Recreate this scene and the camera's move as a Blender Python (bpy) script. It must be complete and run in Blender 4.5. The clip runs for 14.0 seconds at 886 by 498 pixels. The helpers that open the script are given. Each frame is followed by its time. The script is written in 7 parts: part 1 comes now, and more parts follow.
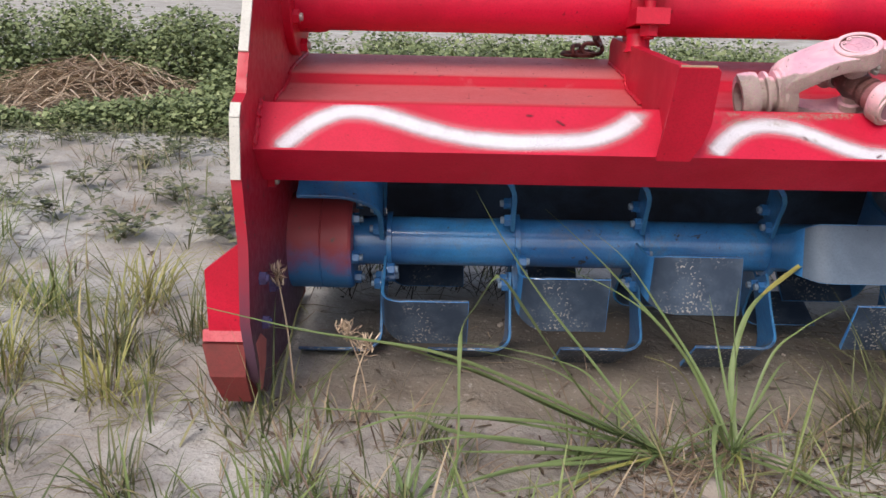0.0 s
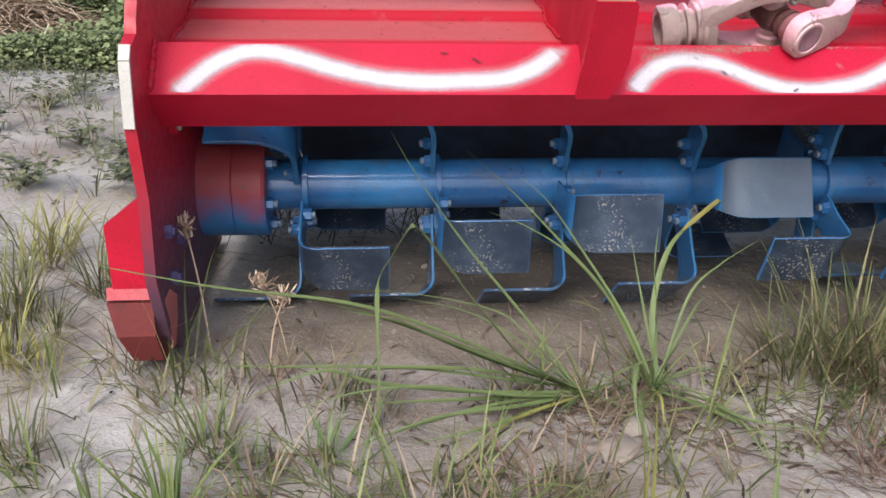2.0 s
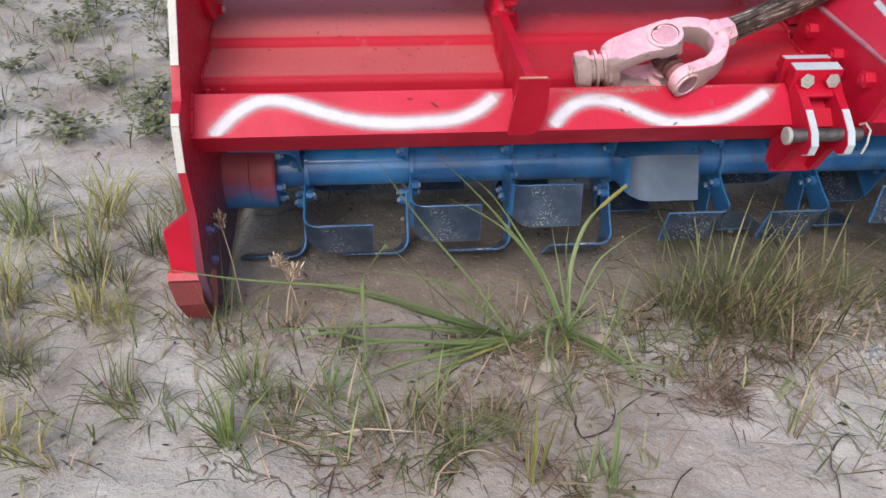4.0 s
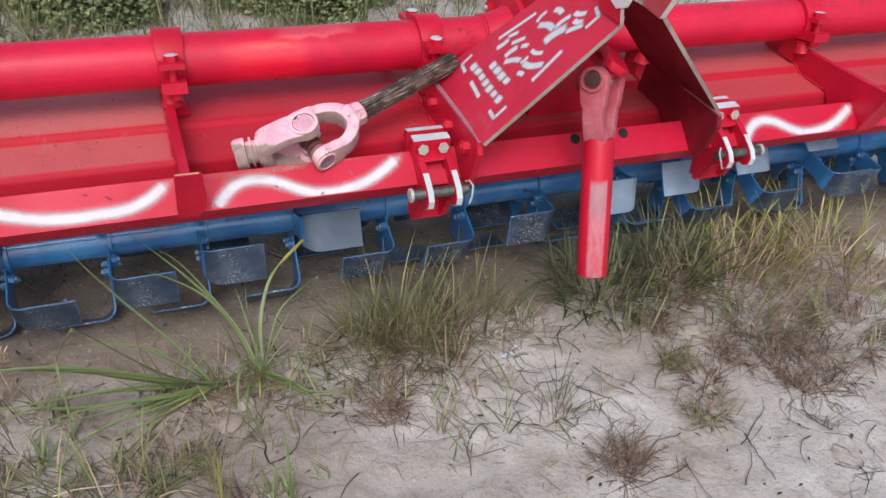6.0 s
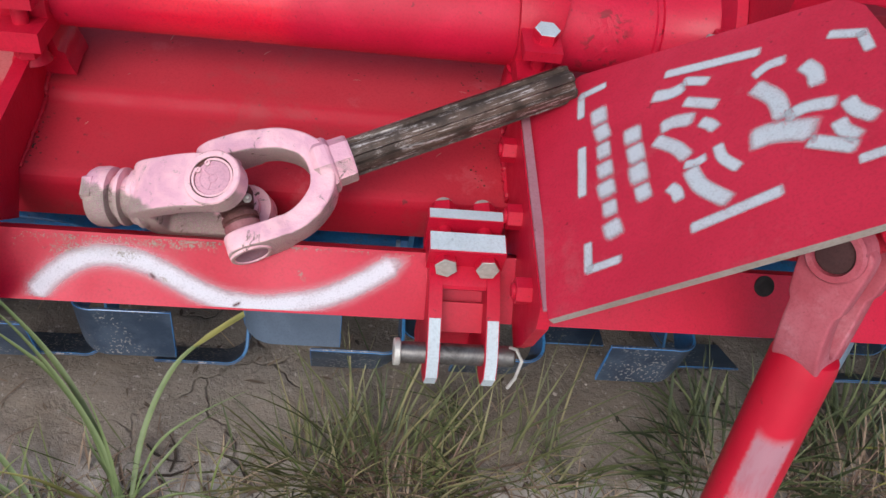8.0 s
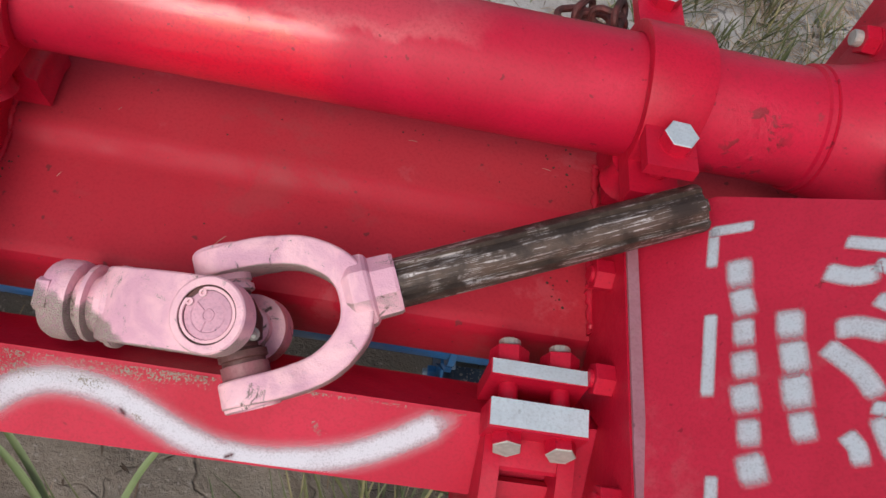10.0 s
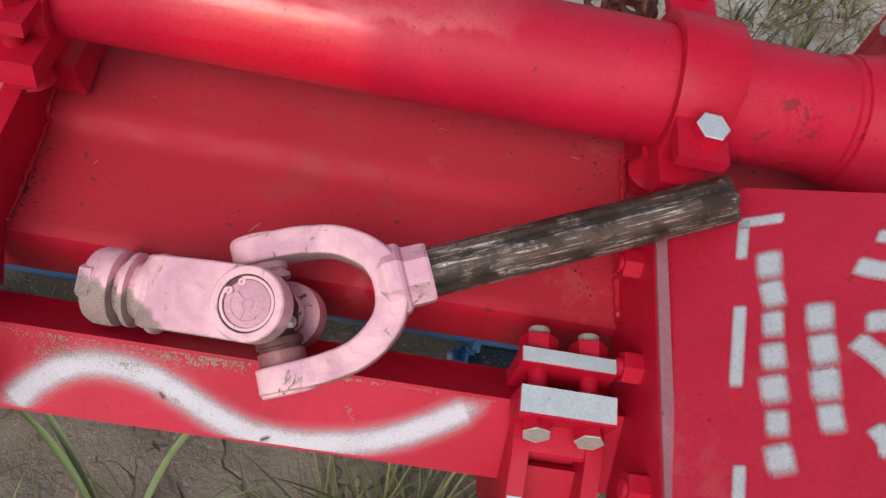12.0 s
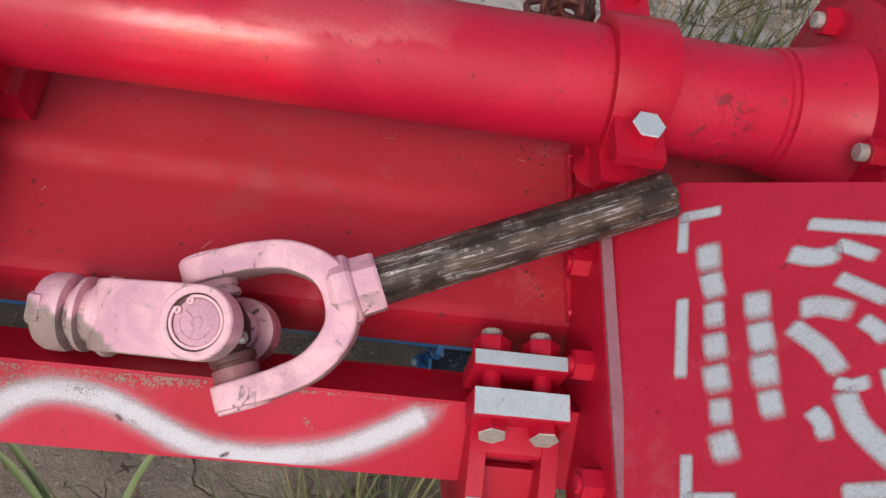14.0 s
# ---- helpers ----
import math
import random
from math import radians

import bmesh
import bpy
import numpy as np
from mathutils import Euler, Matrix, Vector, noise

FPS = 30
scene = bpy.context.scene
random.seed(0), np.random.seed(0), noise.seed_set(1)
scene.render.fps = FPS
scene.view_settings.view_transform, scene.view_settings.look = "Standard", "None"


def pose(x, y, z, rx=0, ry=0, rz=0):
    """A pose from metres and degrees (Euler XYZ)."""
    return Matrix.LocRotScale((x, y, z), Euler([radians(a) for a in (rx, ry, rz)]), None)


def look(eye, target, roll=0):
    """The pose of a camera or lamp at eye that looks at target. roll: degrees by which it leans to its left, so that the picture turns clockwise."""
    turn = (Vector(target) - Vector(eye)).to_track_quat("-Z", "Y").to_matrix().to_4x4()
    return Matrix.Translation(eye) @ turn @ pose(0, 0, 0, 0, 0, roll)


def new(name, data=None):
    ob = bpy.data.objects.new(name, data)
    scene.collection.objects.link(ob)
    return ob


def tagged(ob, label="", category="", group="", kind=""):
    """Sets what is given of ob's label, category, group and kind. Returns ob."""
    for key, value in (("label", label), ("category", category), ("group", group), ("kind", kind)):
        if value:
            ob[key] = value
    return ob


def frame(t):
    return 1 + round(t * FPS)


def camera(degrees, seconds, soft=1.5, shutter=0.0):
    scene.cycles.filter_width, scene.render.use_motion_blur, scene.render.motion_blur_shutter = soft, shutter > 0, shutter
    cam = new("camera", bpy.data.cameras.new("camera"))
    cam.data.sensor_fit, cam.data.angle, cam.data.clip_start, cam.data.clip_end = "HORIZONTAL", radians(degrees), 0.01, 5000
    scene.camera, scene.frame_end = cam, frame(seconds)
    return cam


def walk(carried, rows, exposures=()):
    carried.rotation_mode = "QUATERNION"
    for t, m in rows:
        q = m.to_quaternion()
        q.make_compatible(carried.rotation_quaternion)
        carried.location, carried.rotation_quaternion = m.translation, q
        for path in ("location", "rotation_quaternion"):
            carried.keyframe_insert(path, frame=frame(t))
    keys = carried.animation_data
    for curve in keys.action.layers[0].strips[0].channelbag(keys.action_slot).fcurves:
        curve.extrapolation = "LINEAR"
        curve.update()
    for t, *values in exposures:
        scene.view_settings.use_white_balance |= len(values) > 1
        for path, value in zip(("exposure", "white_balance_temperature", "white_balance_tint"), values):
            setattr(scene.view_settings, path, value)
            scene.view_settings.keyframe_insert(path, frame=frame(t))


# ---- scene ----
cam = camera(57.2, 14.0)
PATH = [
    (0, (0.123, 0.047, 0.537), (0.134, 1.95, -0.079), 1.2),
    (0.5, (0.131, 0.051, 0.534), (0.157, 1.952, -0.085), 1.1),
    (1, (0.133, 0.053, 0.53), (0.175, 1.954, -0.091), 1.1),
    (1.5, (0.136, 0.067, 0.518), (0.266, 1.955, -0.128), 1.0),
    (2, (0.143, 0.083, 0.545), (0.317, 1.919, -0.231), 1.2),
    (2.5, (0.126, 0.071, 0.773), (0.324, 1.766, -0.27), 3.4),
    (2.7, (0.127, 0.057, 0.855), (0.351, 1.693, -0.274), 4.0),
    (4.8, (0.192, -0.218, 0.928), (0.344, 1.439, -0.181), -0.2),
    (5, (0.198, -0.235, 0.983), (0.425, 1.419, -0.118), -0.1),
    (5.5, (0.245, -0.304, 1.11), (0.716, 1.314, 0.032), 1.8),
    (6, (0.336, -0.317, 1.123), (0.984, 1.218, 0.015), 4.3),
    (6.5, (0.426, -0.115, 1.087), (1.113, 1.366, -0.069), 5.7),
    (7, (0.537, 0.098, 1.07), (1.091, 1.586, -0.146), 5.8),
    (7.5, (0.694, 0.317, 1.049), (1.031, 1.761, -0.294), 7.2),
    (8, (0.735, 0.485, 1.016), (0.97, 1.799, -0.473), 11.2),
    (8.5, (0.733, 0.674, 0.97), (0.989, 1.953, -0.546), 15.2),
    (8.7, (0.737, 0.711, 0.953), (0.992, 1.986, -0.567), 15.8),
    (10.8, (0.679, 0.768, 0.984), (0.87, 1.852, -0.686), 18.3),
    (11, (0.68, 0.765, 0.983), (0.866, 1.856, -0.683), 18.0),
    (11.5, (0.684, 0.766, 0.987), (0.873, 1.85, -0.683), 18.1),
    (12, (0.681, 0.767, 0.985), (0.875, 1.856, -0.681), 18.1),
    (12.5, (0.681, 0.77, 0.986), (0.87, 1.867, -0.675), 17.9),
    (13, (0.679, 0.778, 0.995), (0.869, 1.876, -0.666), 17.8),
    (13.5, (0.68, 0.774, 0.996), (0.871, 1.887, -0.655), 17.0),
    (14, (0.703, 0.766, 0.998), (0.947, 1.865, -0.654), 17.2),
]
walk(cam, [(t, look(eye, target, roll)) for t, eye, target, roll in PATH],
     [(0, 0.0, 6420, 10), (1.2, 0.0, 6300, 10), (2.0, 0.16, 6250, 10), (2.7, 0.06, 6200, 10), (5.0, -0.04, 6200, 10), (6.0, -0.08, 6250, 10), (7.0, -0.20, 6200, 10), (7.6, -0.32, 6150, 10), (8.0, -0.25, 6100, 10), (8.5, -0.36, 6050, 10), (11.0, -0.47, 6500, 10), (14.0, -0.46, 6500, 10)])

# ---- world and light ----
world = bpy.data.worlds.new("overcast_sky")
scene.world = world
world.use_nodes = True
wn, wl = world.node_tree.nodes, world.node_tree.links
wn.clear()
sky = wn.new("ShaderNodeTexSky")
sky.sky_type, sky.sun_disc = "NISHITA", False
sky.sun_elevation, sky.sun_rotation = radians(47), radians(202)
sky.air_density, sky.dust_density, sky.ozone_density = 1.0, 4.0, 1.0
grey = wn.new("ShaderNodeHueSaturation")
grey.inputs["Saturation"].default_value = 0.80
bgd = wn.new("ShaderNodeBackground")
bgd.inputs["Strength"].default_value = 0.172
wout = wn.new("ShaderNodeOutputWorld")
wl.new(sky.outputs[0], grey.inputs["Color"])
wl.new(grey.outputs[0], bgd.inputs["Color"])
wl.new(bgd.outputs[0], wout.inputs["Surface"])

sun_data = bpy.data.lights.new("sun", "SUN")
sun_data.energy, sun_data.angle, sun_data.color = 1.35, radians(30), (1.0, 0.965, 0.94)
sun = new("sun", sun_data)
sun.matrix_world = look((-1.1, -2.9, 4.9), (0.5, 1.1, 0.3))
scene.view_settings.exposure = 0.0


# ---- materials ----
def nodes_of(name):
    m = bpy.data.materials.new(name)
    m.use_nodes = True
    nt = m.node_tree
    return m, nt.nodes, nt.links, nt.nodes["Principled BSDF"]


def noise_node(ns, ls, coord, scale, detail=4.0, rough=0.6, dist=0.0):
    n = ns.new("ShaderNodeTexNoise")
    n.inputs["Scale"].default_value, n.inputs["Detail"].default_value = scale, detail
    n.inputs["Roughness"].default_value, n.inputs["Distortion"].default_value = rough, dist
    ls.new(coord, n.inputs["Vector"])
    return n.outputs["Fac"]


def span(ns, ls, value, a, b, c=0.0, d=1.0):
    n = ns.new("ShaderNodeMapRange")
    n.interpolation_type = "SMOOTHSTEP"
    for key, v in zip(("From Min", "From Max", "To Min", "To Max"), (a, b, c, d)):
        n.inputs[key].default_value = v
    ls.new(value, n.inputs["Value"])
    return n.outputs["Result"]


def blend(ns, ls, fac, a, b):
    n = ns.new("ShaderNodeMix")
    n.data_type = "RGBA"
    for k, v in ((0, fac), (6, a), (7, b)):
        if isinstance(v, (tuple, float, int)):
            n.inputs[k].default_value = (*v, 1.0) if isinstance(v, tuple) else v
        else:
            ls.new(v, n.inputs[k])
    return n.outputs[2]


def calc(ns, ls, op, a, b=0.0):
    n = ns.new("ShaderNodeMath")
    n.operation, n.use_clamp = op, False
    for k, v in ((0, a), (1, b)):
        if isinstance(v, (float, int)):
            n.inputs[k].default_value = v
        else:
            ls.new(v, n.inputs[k])
    return n.outputs[0]


def bump(ns, ls, bsdf, height, strength, distance):
    n = ns.new("ShaderNodeBump")
    n.inputs["Strength"].default_value, n.inputs["Distance"].default_value = strength, distance
    ls.new(height, n.inputs["Height"])
    ls.new(n.outputs[0], bsdf.inputs["Normal"])


def stretched(ns, ls, co, axis, k):
    """Coordinates shrunk to k along an axis, for grain that runs along it."""
    dot = ns.new("ShaderNodeVectorMath")
    dot.operation = "DOT_PRODUCT"
    ls.new(co, dot.inputs[0])
    dot.inputs[1].default_value = axis
    scl = ns.new("ShaderNodeVectorMath")
    scl.operation = "SCALE"
    scl.inputs[0].default_value = tuple((1 - k) * q for q in axis)
    ls.new(dot.outputs["Value"], scl.inputs["Scale"])
    sub = ns.new("ShaderNodeVectorMath")
    sub.operation = "SUBTRACT"
    ls.new(co, sub.inputs[0])
    ls.new(scl.outputs[0], sub.inputs[1])
    return sub.outputs[0]


def paint(name, col, low, rough=0.4, dust=0.0, dust_col=(0.36, 0.28, 0.21), chips=0.0, chip_col=(0.12, 0.05, 0.04), dust_scale=9.0,
          coat=0.0, orange=0.35, specks=0.6, coat_rough=0.2, gloss=0.5):
    """Brushed or sprayed enamel: cloudy colour, orange-peel relief, settled dust and chips."""
    m, ns, ls, b = nodes_of(name)
    co = ns.new("ShaderNodeTexCoord").outputs["Object"]
    cloud = noise_node(ns, ls, co, 7.0, 5.0, 0.62, 0.4)
    fine = noise_node(ns, ls, co, 160.0, 3.0, 0.6)
    c = blend(ns, ls, span(ns, ls, cloud, 0.36, 0.68), low, col)
    if dust:
        d1 = noise_node(ns, ls, co, dust_scale, 7.0, 0.7, 0.3)
        d2 = noise_node(ns, ls, co, 85.0, 4.0, 0.7)
        dm = span(ns, ls, calc(ns, ls, "ADD", calc(ns, ls, "MULTIPLY", d1, 0.7), calc(ns, ls, "MULTIPLY", d2, 0.3)), 0.62 - 0.3 * dust, 0.78 - 0.22 * dust)
        c = blend(ns, ls, calc(ns, ls, "MULTIPLY", dm, min(1.0, 0.35 + 0.6 * dust)), c, dust_col)
    if chips:
        k = noise_node(ns, ls, co, 38.0, 6.0, 0.75, 0.6)
        c = blend(ns, ls, span(ns, ls, k, 0.74 - 0.13 * chips, 0.77 - 0.12 * chips), c, chip_col)
    grain = noise_node(ns, ls, co, 420.0, 2.0, 0.6)
    c = blend(ns, ls, span(ns, ls, grain, 0.42, 0.72, 0.0, 0.30), c, tuple(0.6 * q for q in low))
    sp = noise_node(ns, ls, co, 150.0, 2.0, 0.5)
    c = blend(ns, ls, calc(ns, ls, "MULTIPLY", span(ns, ls, sp, 0.72, 0.76), specks), c, tuple(0.35 * q for q in low))
    ls.new(c, b.inputs["Base Color"])
    rr = span(ns, ls, cloud, 0.3, 0.7, rough + 0.12 + 0.25 * dust, rough - 0.05 + 0.2 * dust)
    ls.new(rr, b.inputs["Roughness"])
    b.inputs["Coat Weight"].default_value = coat
    b.inputs["Coat Roughness"].default_value = coat_rough
    b.inputs["Specular IOR Level"].default_value = gloss
    mid = noise_node(ns, ls, co, 28.0, 3.0, 0.5)
    bump(ns, ls, b, calc(ns, ls, "ADD", calc(ns, ls, "MULTIPLY", fine, 0.6), calc(ns, ls, "MULTIPLY", mid, 1.2)), orange, 0.0011)
    return m


RED = paint("red_enamel", (0.61, 0.009, 0.040), (0.49, 0.005, 0.028), 0.36, dust=0.20, dust_col=(0.44, 0.065, 0.075), chips=0.30, gloss=0.38, orange=0.5, dust_scale=6.0)
RED_BEAM = paint("red_enamel_beam", (0.60, 0.010, 0.048), (0.51, 0.006, 0.034), 0.38, dust=0.18, dust_col=(0.47, 0.08, 0.085), chips=0.3, gloss=0.38)


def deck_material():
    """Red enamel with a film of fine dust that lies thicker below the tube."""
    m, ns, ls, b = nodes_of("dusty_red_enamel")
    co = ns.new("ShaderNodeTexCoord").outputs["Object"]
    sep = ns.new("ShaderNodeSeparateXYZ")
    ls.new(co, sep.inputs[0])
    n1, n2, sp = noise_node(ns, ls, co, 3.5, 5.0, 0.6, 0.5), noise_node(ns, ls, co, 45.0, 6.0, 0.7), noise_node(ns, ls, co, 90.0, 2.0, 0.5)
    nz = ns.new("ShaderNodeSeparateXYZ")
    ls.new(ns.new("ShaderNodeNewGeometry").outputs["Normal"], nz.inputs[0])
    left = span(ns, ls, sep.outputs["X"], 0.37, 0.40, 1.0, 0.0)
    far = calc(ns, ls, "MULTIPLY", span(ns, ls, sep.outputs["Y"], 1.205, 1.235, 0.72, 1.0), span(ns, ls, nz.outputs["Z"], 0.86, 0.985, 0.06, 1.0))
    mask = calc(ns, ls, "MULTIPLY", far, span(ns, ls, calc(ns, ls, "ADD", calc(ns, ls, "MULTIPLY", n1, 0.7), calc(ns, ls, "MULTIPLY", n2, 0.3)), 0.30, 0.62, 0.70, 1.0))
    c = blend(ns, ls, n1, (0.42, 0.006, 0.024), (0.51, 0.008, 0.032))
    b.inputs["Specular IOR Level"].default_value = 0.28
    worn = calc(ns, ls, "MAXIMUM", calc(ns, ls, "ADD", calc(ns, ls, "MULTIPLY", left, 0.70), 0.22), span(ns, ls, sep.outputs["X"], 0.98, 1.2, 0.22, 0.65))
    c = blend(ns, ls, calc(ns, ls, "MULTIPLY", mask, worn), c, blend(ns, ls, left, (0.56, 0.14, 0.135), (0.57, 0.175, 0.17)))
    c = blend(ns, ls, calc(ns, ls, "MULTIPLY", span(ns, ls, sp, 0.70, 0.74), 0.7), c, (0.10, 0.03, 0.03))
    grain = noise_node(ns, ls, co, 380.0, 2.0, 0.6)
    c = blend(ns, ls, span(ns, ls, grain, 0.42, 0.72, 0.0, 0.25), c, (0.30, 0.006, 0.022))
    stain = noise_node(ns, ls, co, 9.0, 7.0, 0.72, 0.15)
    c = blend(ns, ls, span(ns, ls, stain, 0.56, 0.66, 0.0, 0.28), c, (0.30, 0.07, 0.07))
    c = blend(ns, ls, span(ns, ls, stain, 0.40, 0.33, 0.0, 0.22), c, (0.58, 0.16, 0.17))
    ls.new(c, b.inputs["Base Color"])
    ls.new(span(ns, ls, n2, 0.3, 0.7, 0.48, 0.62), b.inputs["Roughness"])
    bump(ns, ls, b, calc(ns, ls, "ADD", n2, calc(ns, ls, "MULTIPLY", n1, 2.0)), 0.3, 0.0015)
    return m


def tube_material():
    """Red enamel with a patch of fresh paint, paler old paint on top, a rough weld scar, grime and a painted highlight.
    """
    m, ns, ls, b = nodes_of("tube_red_enamel")
    co = ns.new("ShaderNodeTexCoord").outputs["Object"]
    sep = ns.new("ShaderNodeSeparateXYZ")
    ls.new(co, sep.inputs[0])
    x, z = sep.outputs["X"], sep.outputs["Z"]
    n1, n2, sp = noise_node(ns, ls, co, 6.0, 5.0, 0.62, 0.4), noise_node(ns, ls, co, 130.0, 5.0, 0.7), noise_node(ns, ls, co, 140.0, 2.0, 0.5)
    n3 = noise_node(ns, ls, co, 60.0, 5.0, 0.65, 0.2)
    c = blend(ns, ls, span(ns, ls, n1, 0.36, 0.66), (0.54, 0.005, 0.036), (0.66, 0.008, 0.050))
    fresh = calc(ns, ls, "MULTIPLY", span(ns, ls, x, 0.47, 0.56), span(ns, ls, x, 0.640, 0.680, 1.0, 0.0))
    fresh = calc(ns, ls, "MULTIPLY", fresh, span(ns, ls, calc(ns, ls, "ADD", z, calc(ns, ls, "MULTIPLY", n3, 0.02)), 0.566, 0.582, 1.0, 0.0))
    c = blend(ns, ls, calc(ns, ls, "MULTIPLY", fresh, 0.75), c, (0.88, 0.012, 0.040))
    ragged = calc(ns, ls, "ADD", z, calc(ns, ls, "MULTIPLY", n1, 0.06))
    old = span(ns, ls, calc(ns, ls, "ADD", ragged, calc(ns, ls, "MULTIPLY", n3, 0.010)), 0.599, 0.602)
    spot = calc(ns, ls, "MULTIPLY", span(ns, ls, x, 0.59, 0.63), span(ns, ls, x, 0.72, 0.79, 1.0, 0.06))
    c = blend(ns, ls, calc(ns, ls, "MULTIPLY", calc(ns, ls, "MULTIPLY", old, spot), 0.38), c, (0.66, 0.13, 0.15))
    rim = calc(ns, ls, "MULTIPLY", span(ns, ls, ragged, 0.590, 0.594), span(ns, ls, ragged, 0.594, 0.599, 1.0, 0.0))
    c = blend(ns, ls, calc(ns, ls, "MULTIPLY", calc(ns, ls, "MULTIPLY", rim, spot), 0.35), c, (0.80, 0.24, 0.24))
    # Warm highlight on the tube's upper front, painted into the colour.
    glint = calc(ns, ls, "MULTIPLY", span(ns, ls, x, 0.525, 0.565), span(ns, ls, x, 0.630, 0.658, 1.0, 0.0))
    glint = calc(ns, ls, "MULTIPLY", glint, calc(ns, ls, "MULTIPLY", span(ns, ls, z, 0.546, 0.556), span(ns, ls, z, 0.557, 0.566, 1.0, 0.0)))
    streak = noise_node(ns, ls, stretched(ns, ls, co, (1.0, 0.0, 0.0), 0.25), 150.0, 4.0, 0.7)
    glint = calc(ns, ls, "MULTIPLY", glint, span(ns, ls, streak, 0.38, 0.58))
    c = blend(ns, ls, calc(ns, ls, "MULTIPLY", glint, 0.50), c, (0.95, 0.15, 0.07))
    scar = calc(ns, ls, "MULTIPLY", span(ns, ls, x, 0.955, 0.985), span(ns, ls, x, 1.005, 1.03, 1.0, 0.0))
    scar = calc(ns, ls, "MULTIPLY", scar, span(ns, ls, z, 0.555, 0.585, 1.0, 0.0))
    mark = calc(ns, ls, "MULTIPLY", scar, span(ns, ls, n3, 0.56, 0.62))
    c = blend(ns, ls, calc(ns, ls, "MULTIPLY", mark, 0.8), c, (0.16, 0.02, 0.022))
    grime = calc(ns, ls, "MULTIPLY", span(ns, ls, x, 0.975, 1.0), calc(ns, ls, "MULTIPLY", span(ns, ls, z, 0.55, 0.57), span(ns, ls, noise_node(ns, ls, co, 22.0, 6.0, 0.72, 0.4), 0.56, 0.64)))
    c = blend(ns, ls, calc(ns, ls, "MULTIPLY", grime, 0.6), c, (0.13, 0.05, 0.045))
    c = blend(ns, ls, calc(ns, ls, "MULTIPLY", span(ns, ls, sp, 0.70, 0.74), 0.7), c, (0.16, 0.01, 0.015))
    grain = noise_node(ns, ls, co, 380.0, 2.0, 0.6)
    c = blend(ns, ls, span(ns, ls, grain, 0.42, 0.72, 0.0, 0.25), c, (0.30, 0.006, 0.022))
    ls.new(c, b.inputs["Base Color"])
    ls.new(calc(ns, ls, "SUBTRACT", span(ns, ls, n1, 0.3, 0.7, 0.56, 0.44), calc(ns, ls, "MULTIPLY", fresh, 0.24)), b.inputs["Roughness"])
    ls.new(span(ns, ls, fresh, 0.0, 1.0, 0.12, 0.8), b.inputs["Coat Weight"])
    b.inputs["Coat Roughness"].default_value = 0.16
    b.inputs["Specular IOR Level"].default_value = 0.42
    hgt = calc(ns, ls, "ADD", calc(ns, ls, "MULTIPLY", n2, 0.8), calc(ns, ls, "MULTIPLY", n1, 3.0))
    hgt = calc(ns, ls, "ADD", hgt, calc(ns, ls, "MULTIPLY", calc(ns, ls, "MULTIPLY", scar, n3), 6.0))
    bump(ns, ls, b, hgt, 0.35, 0.0013)
    return m


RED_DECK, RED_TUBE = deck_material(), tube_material()


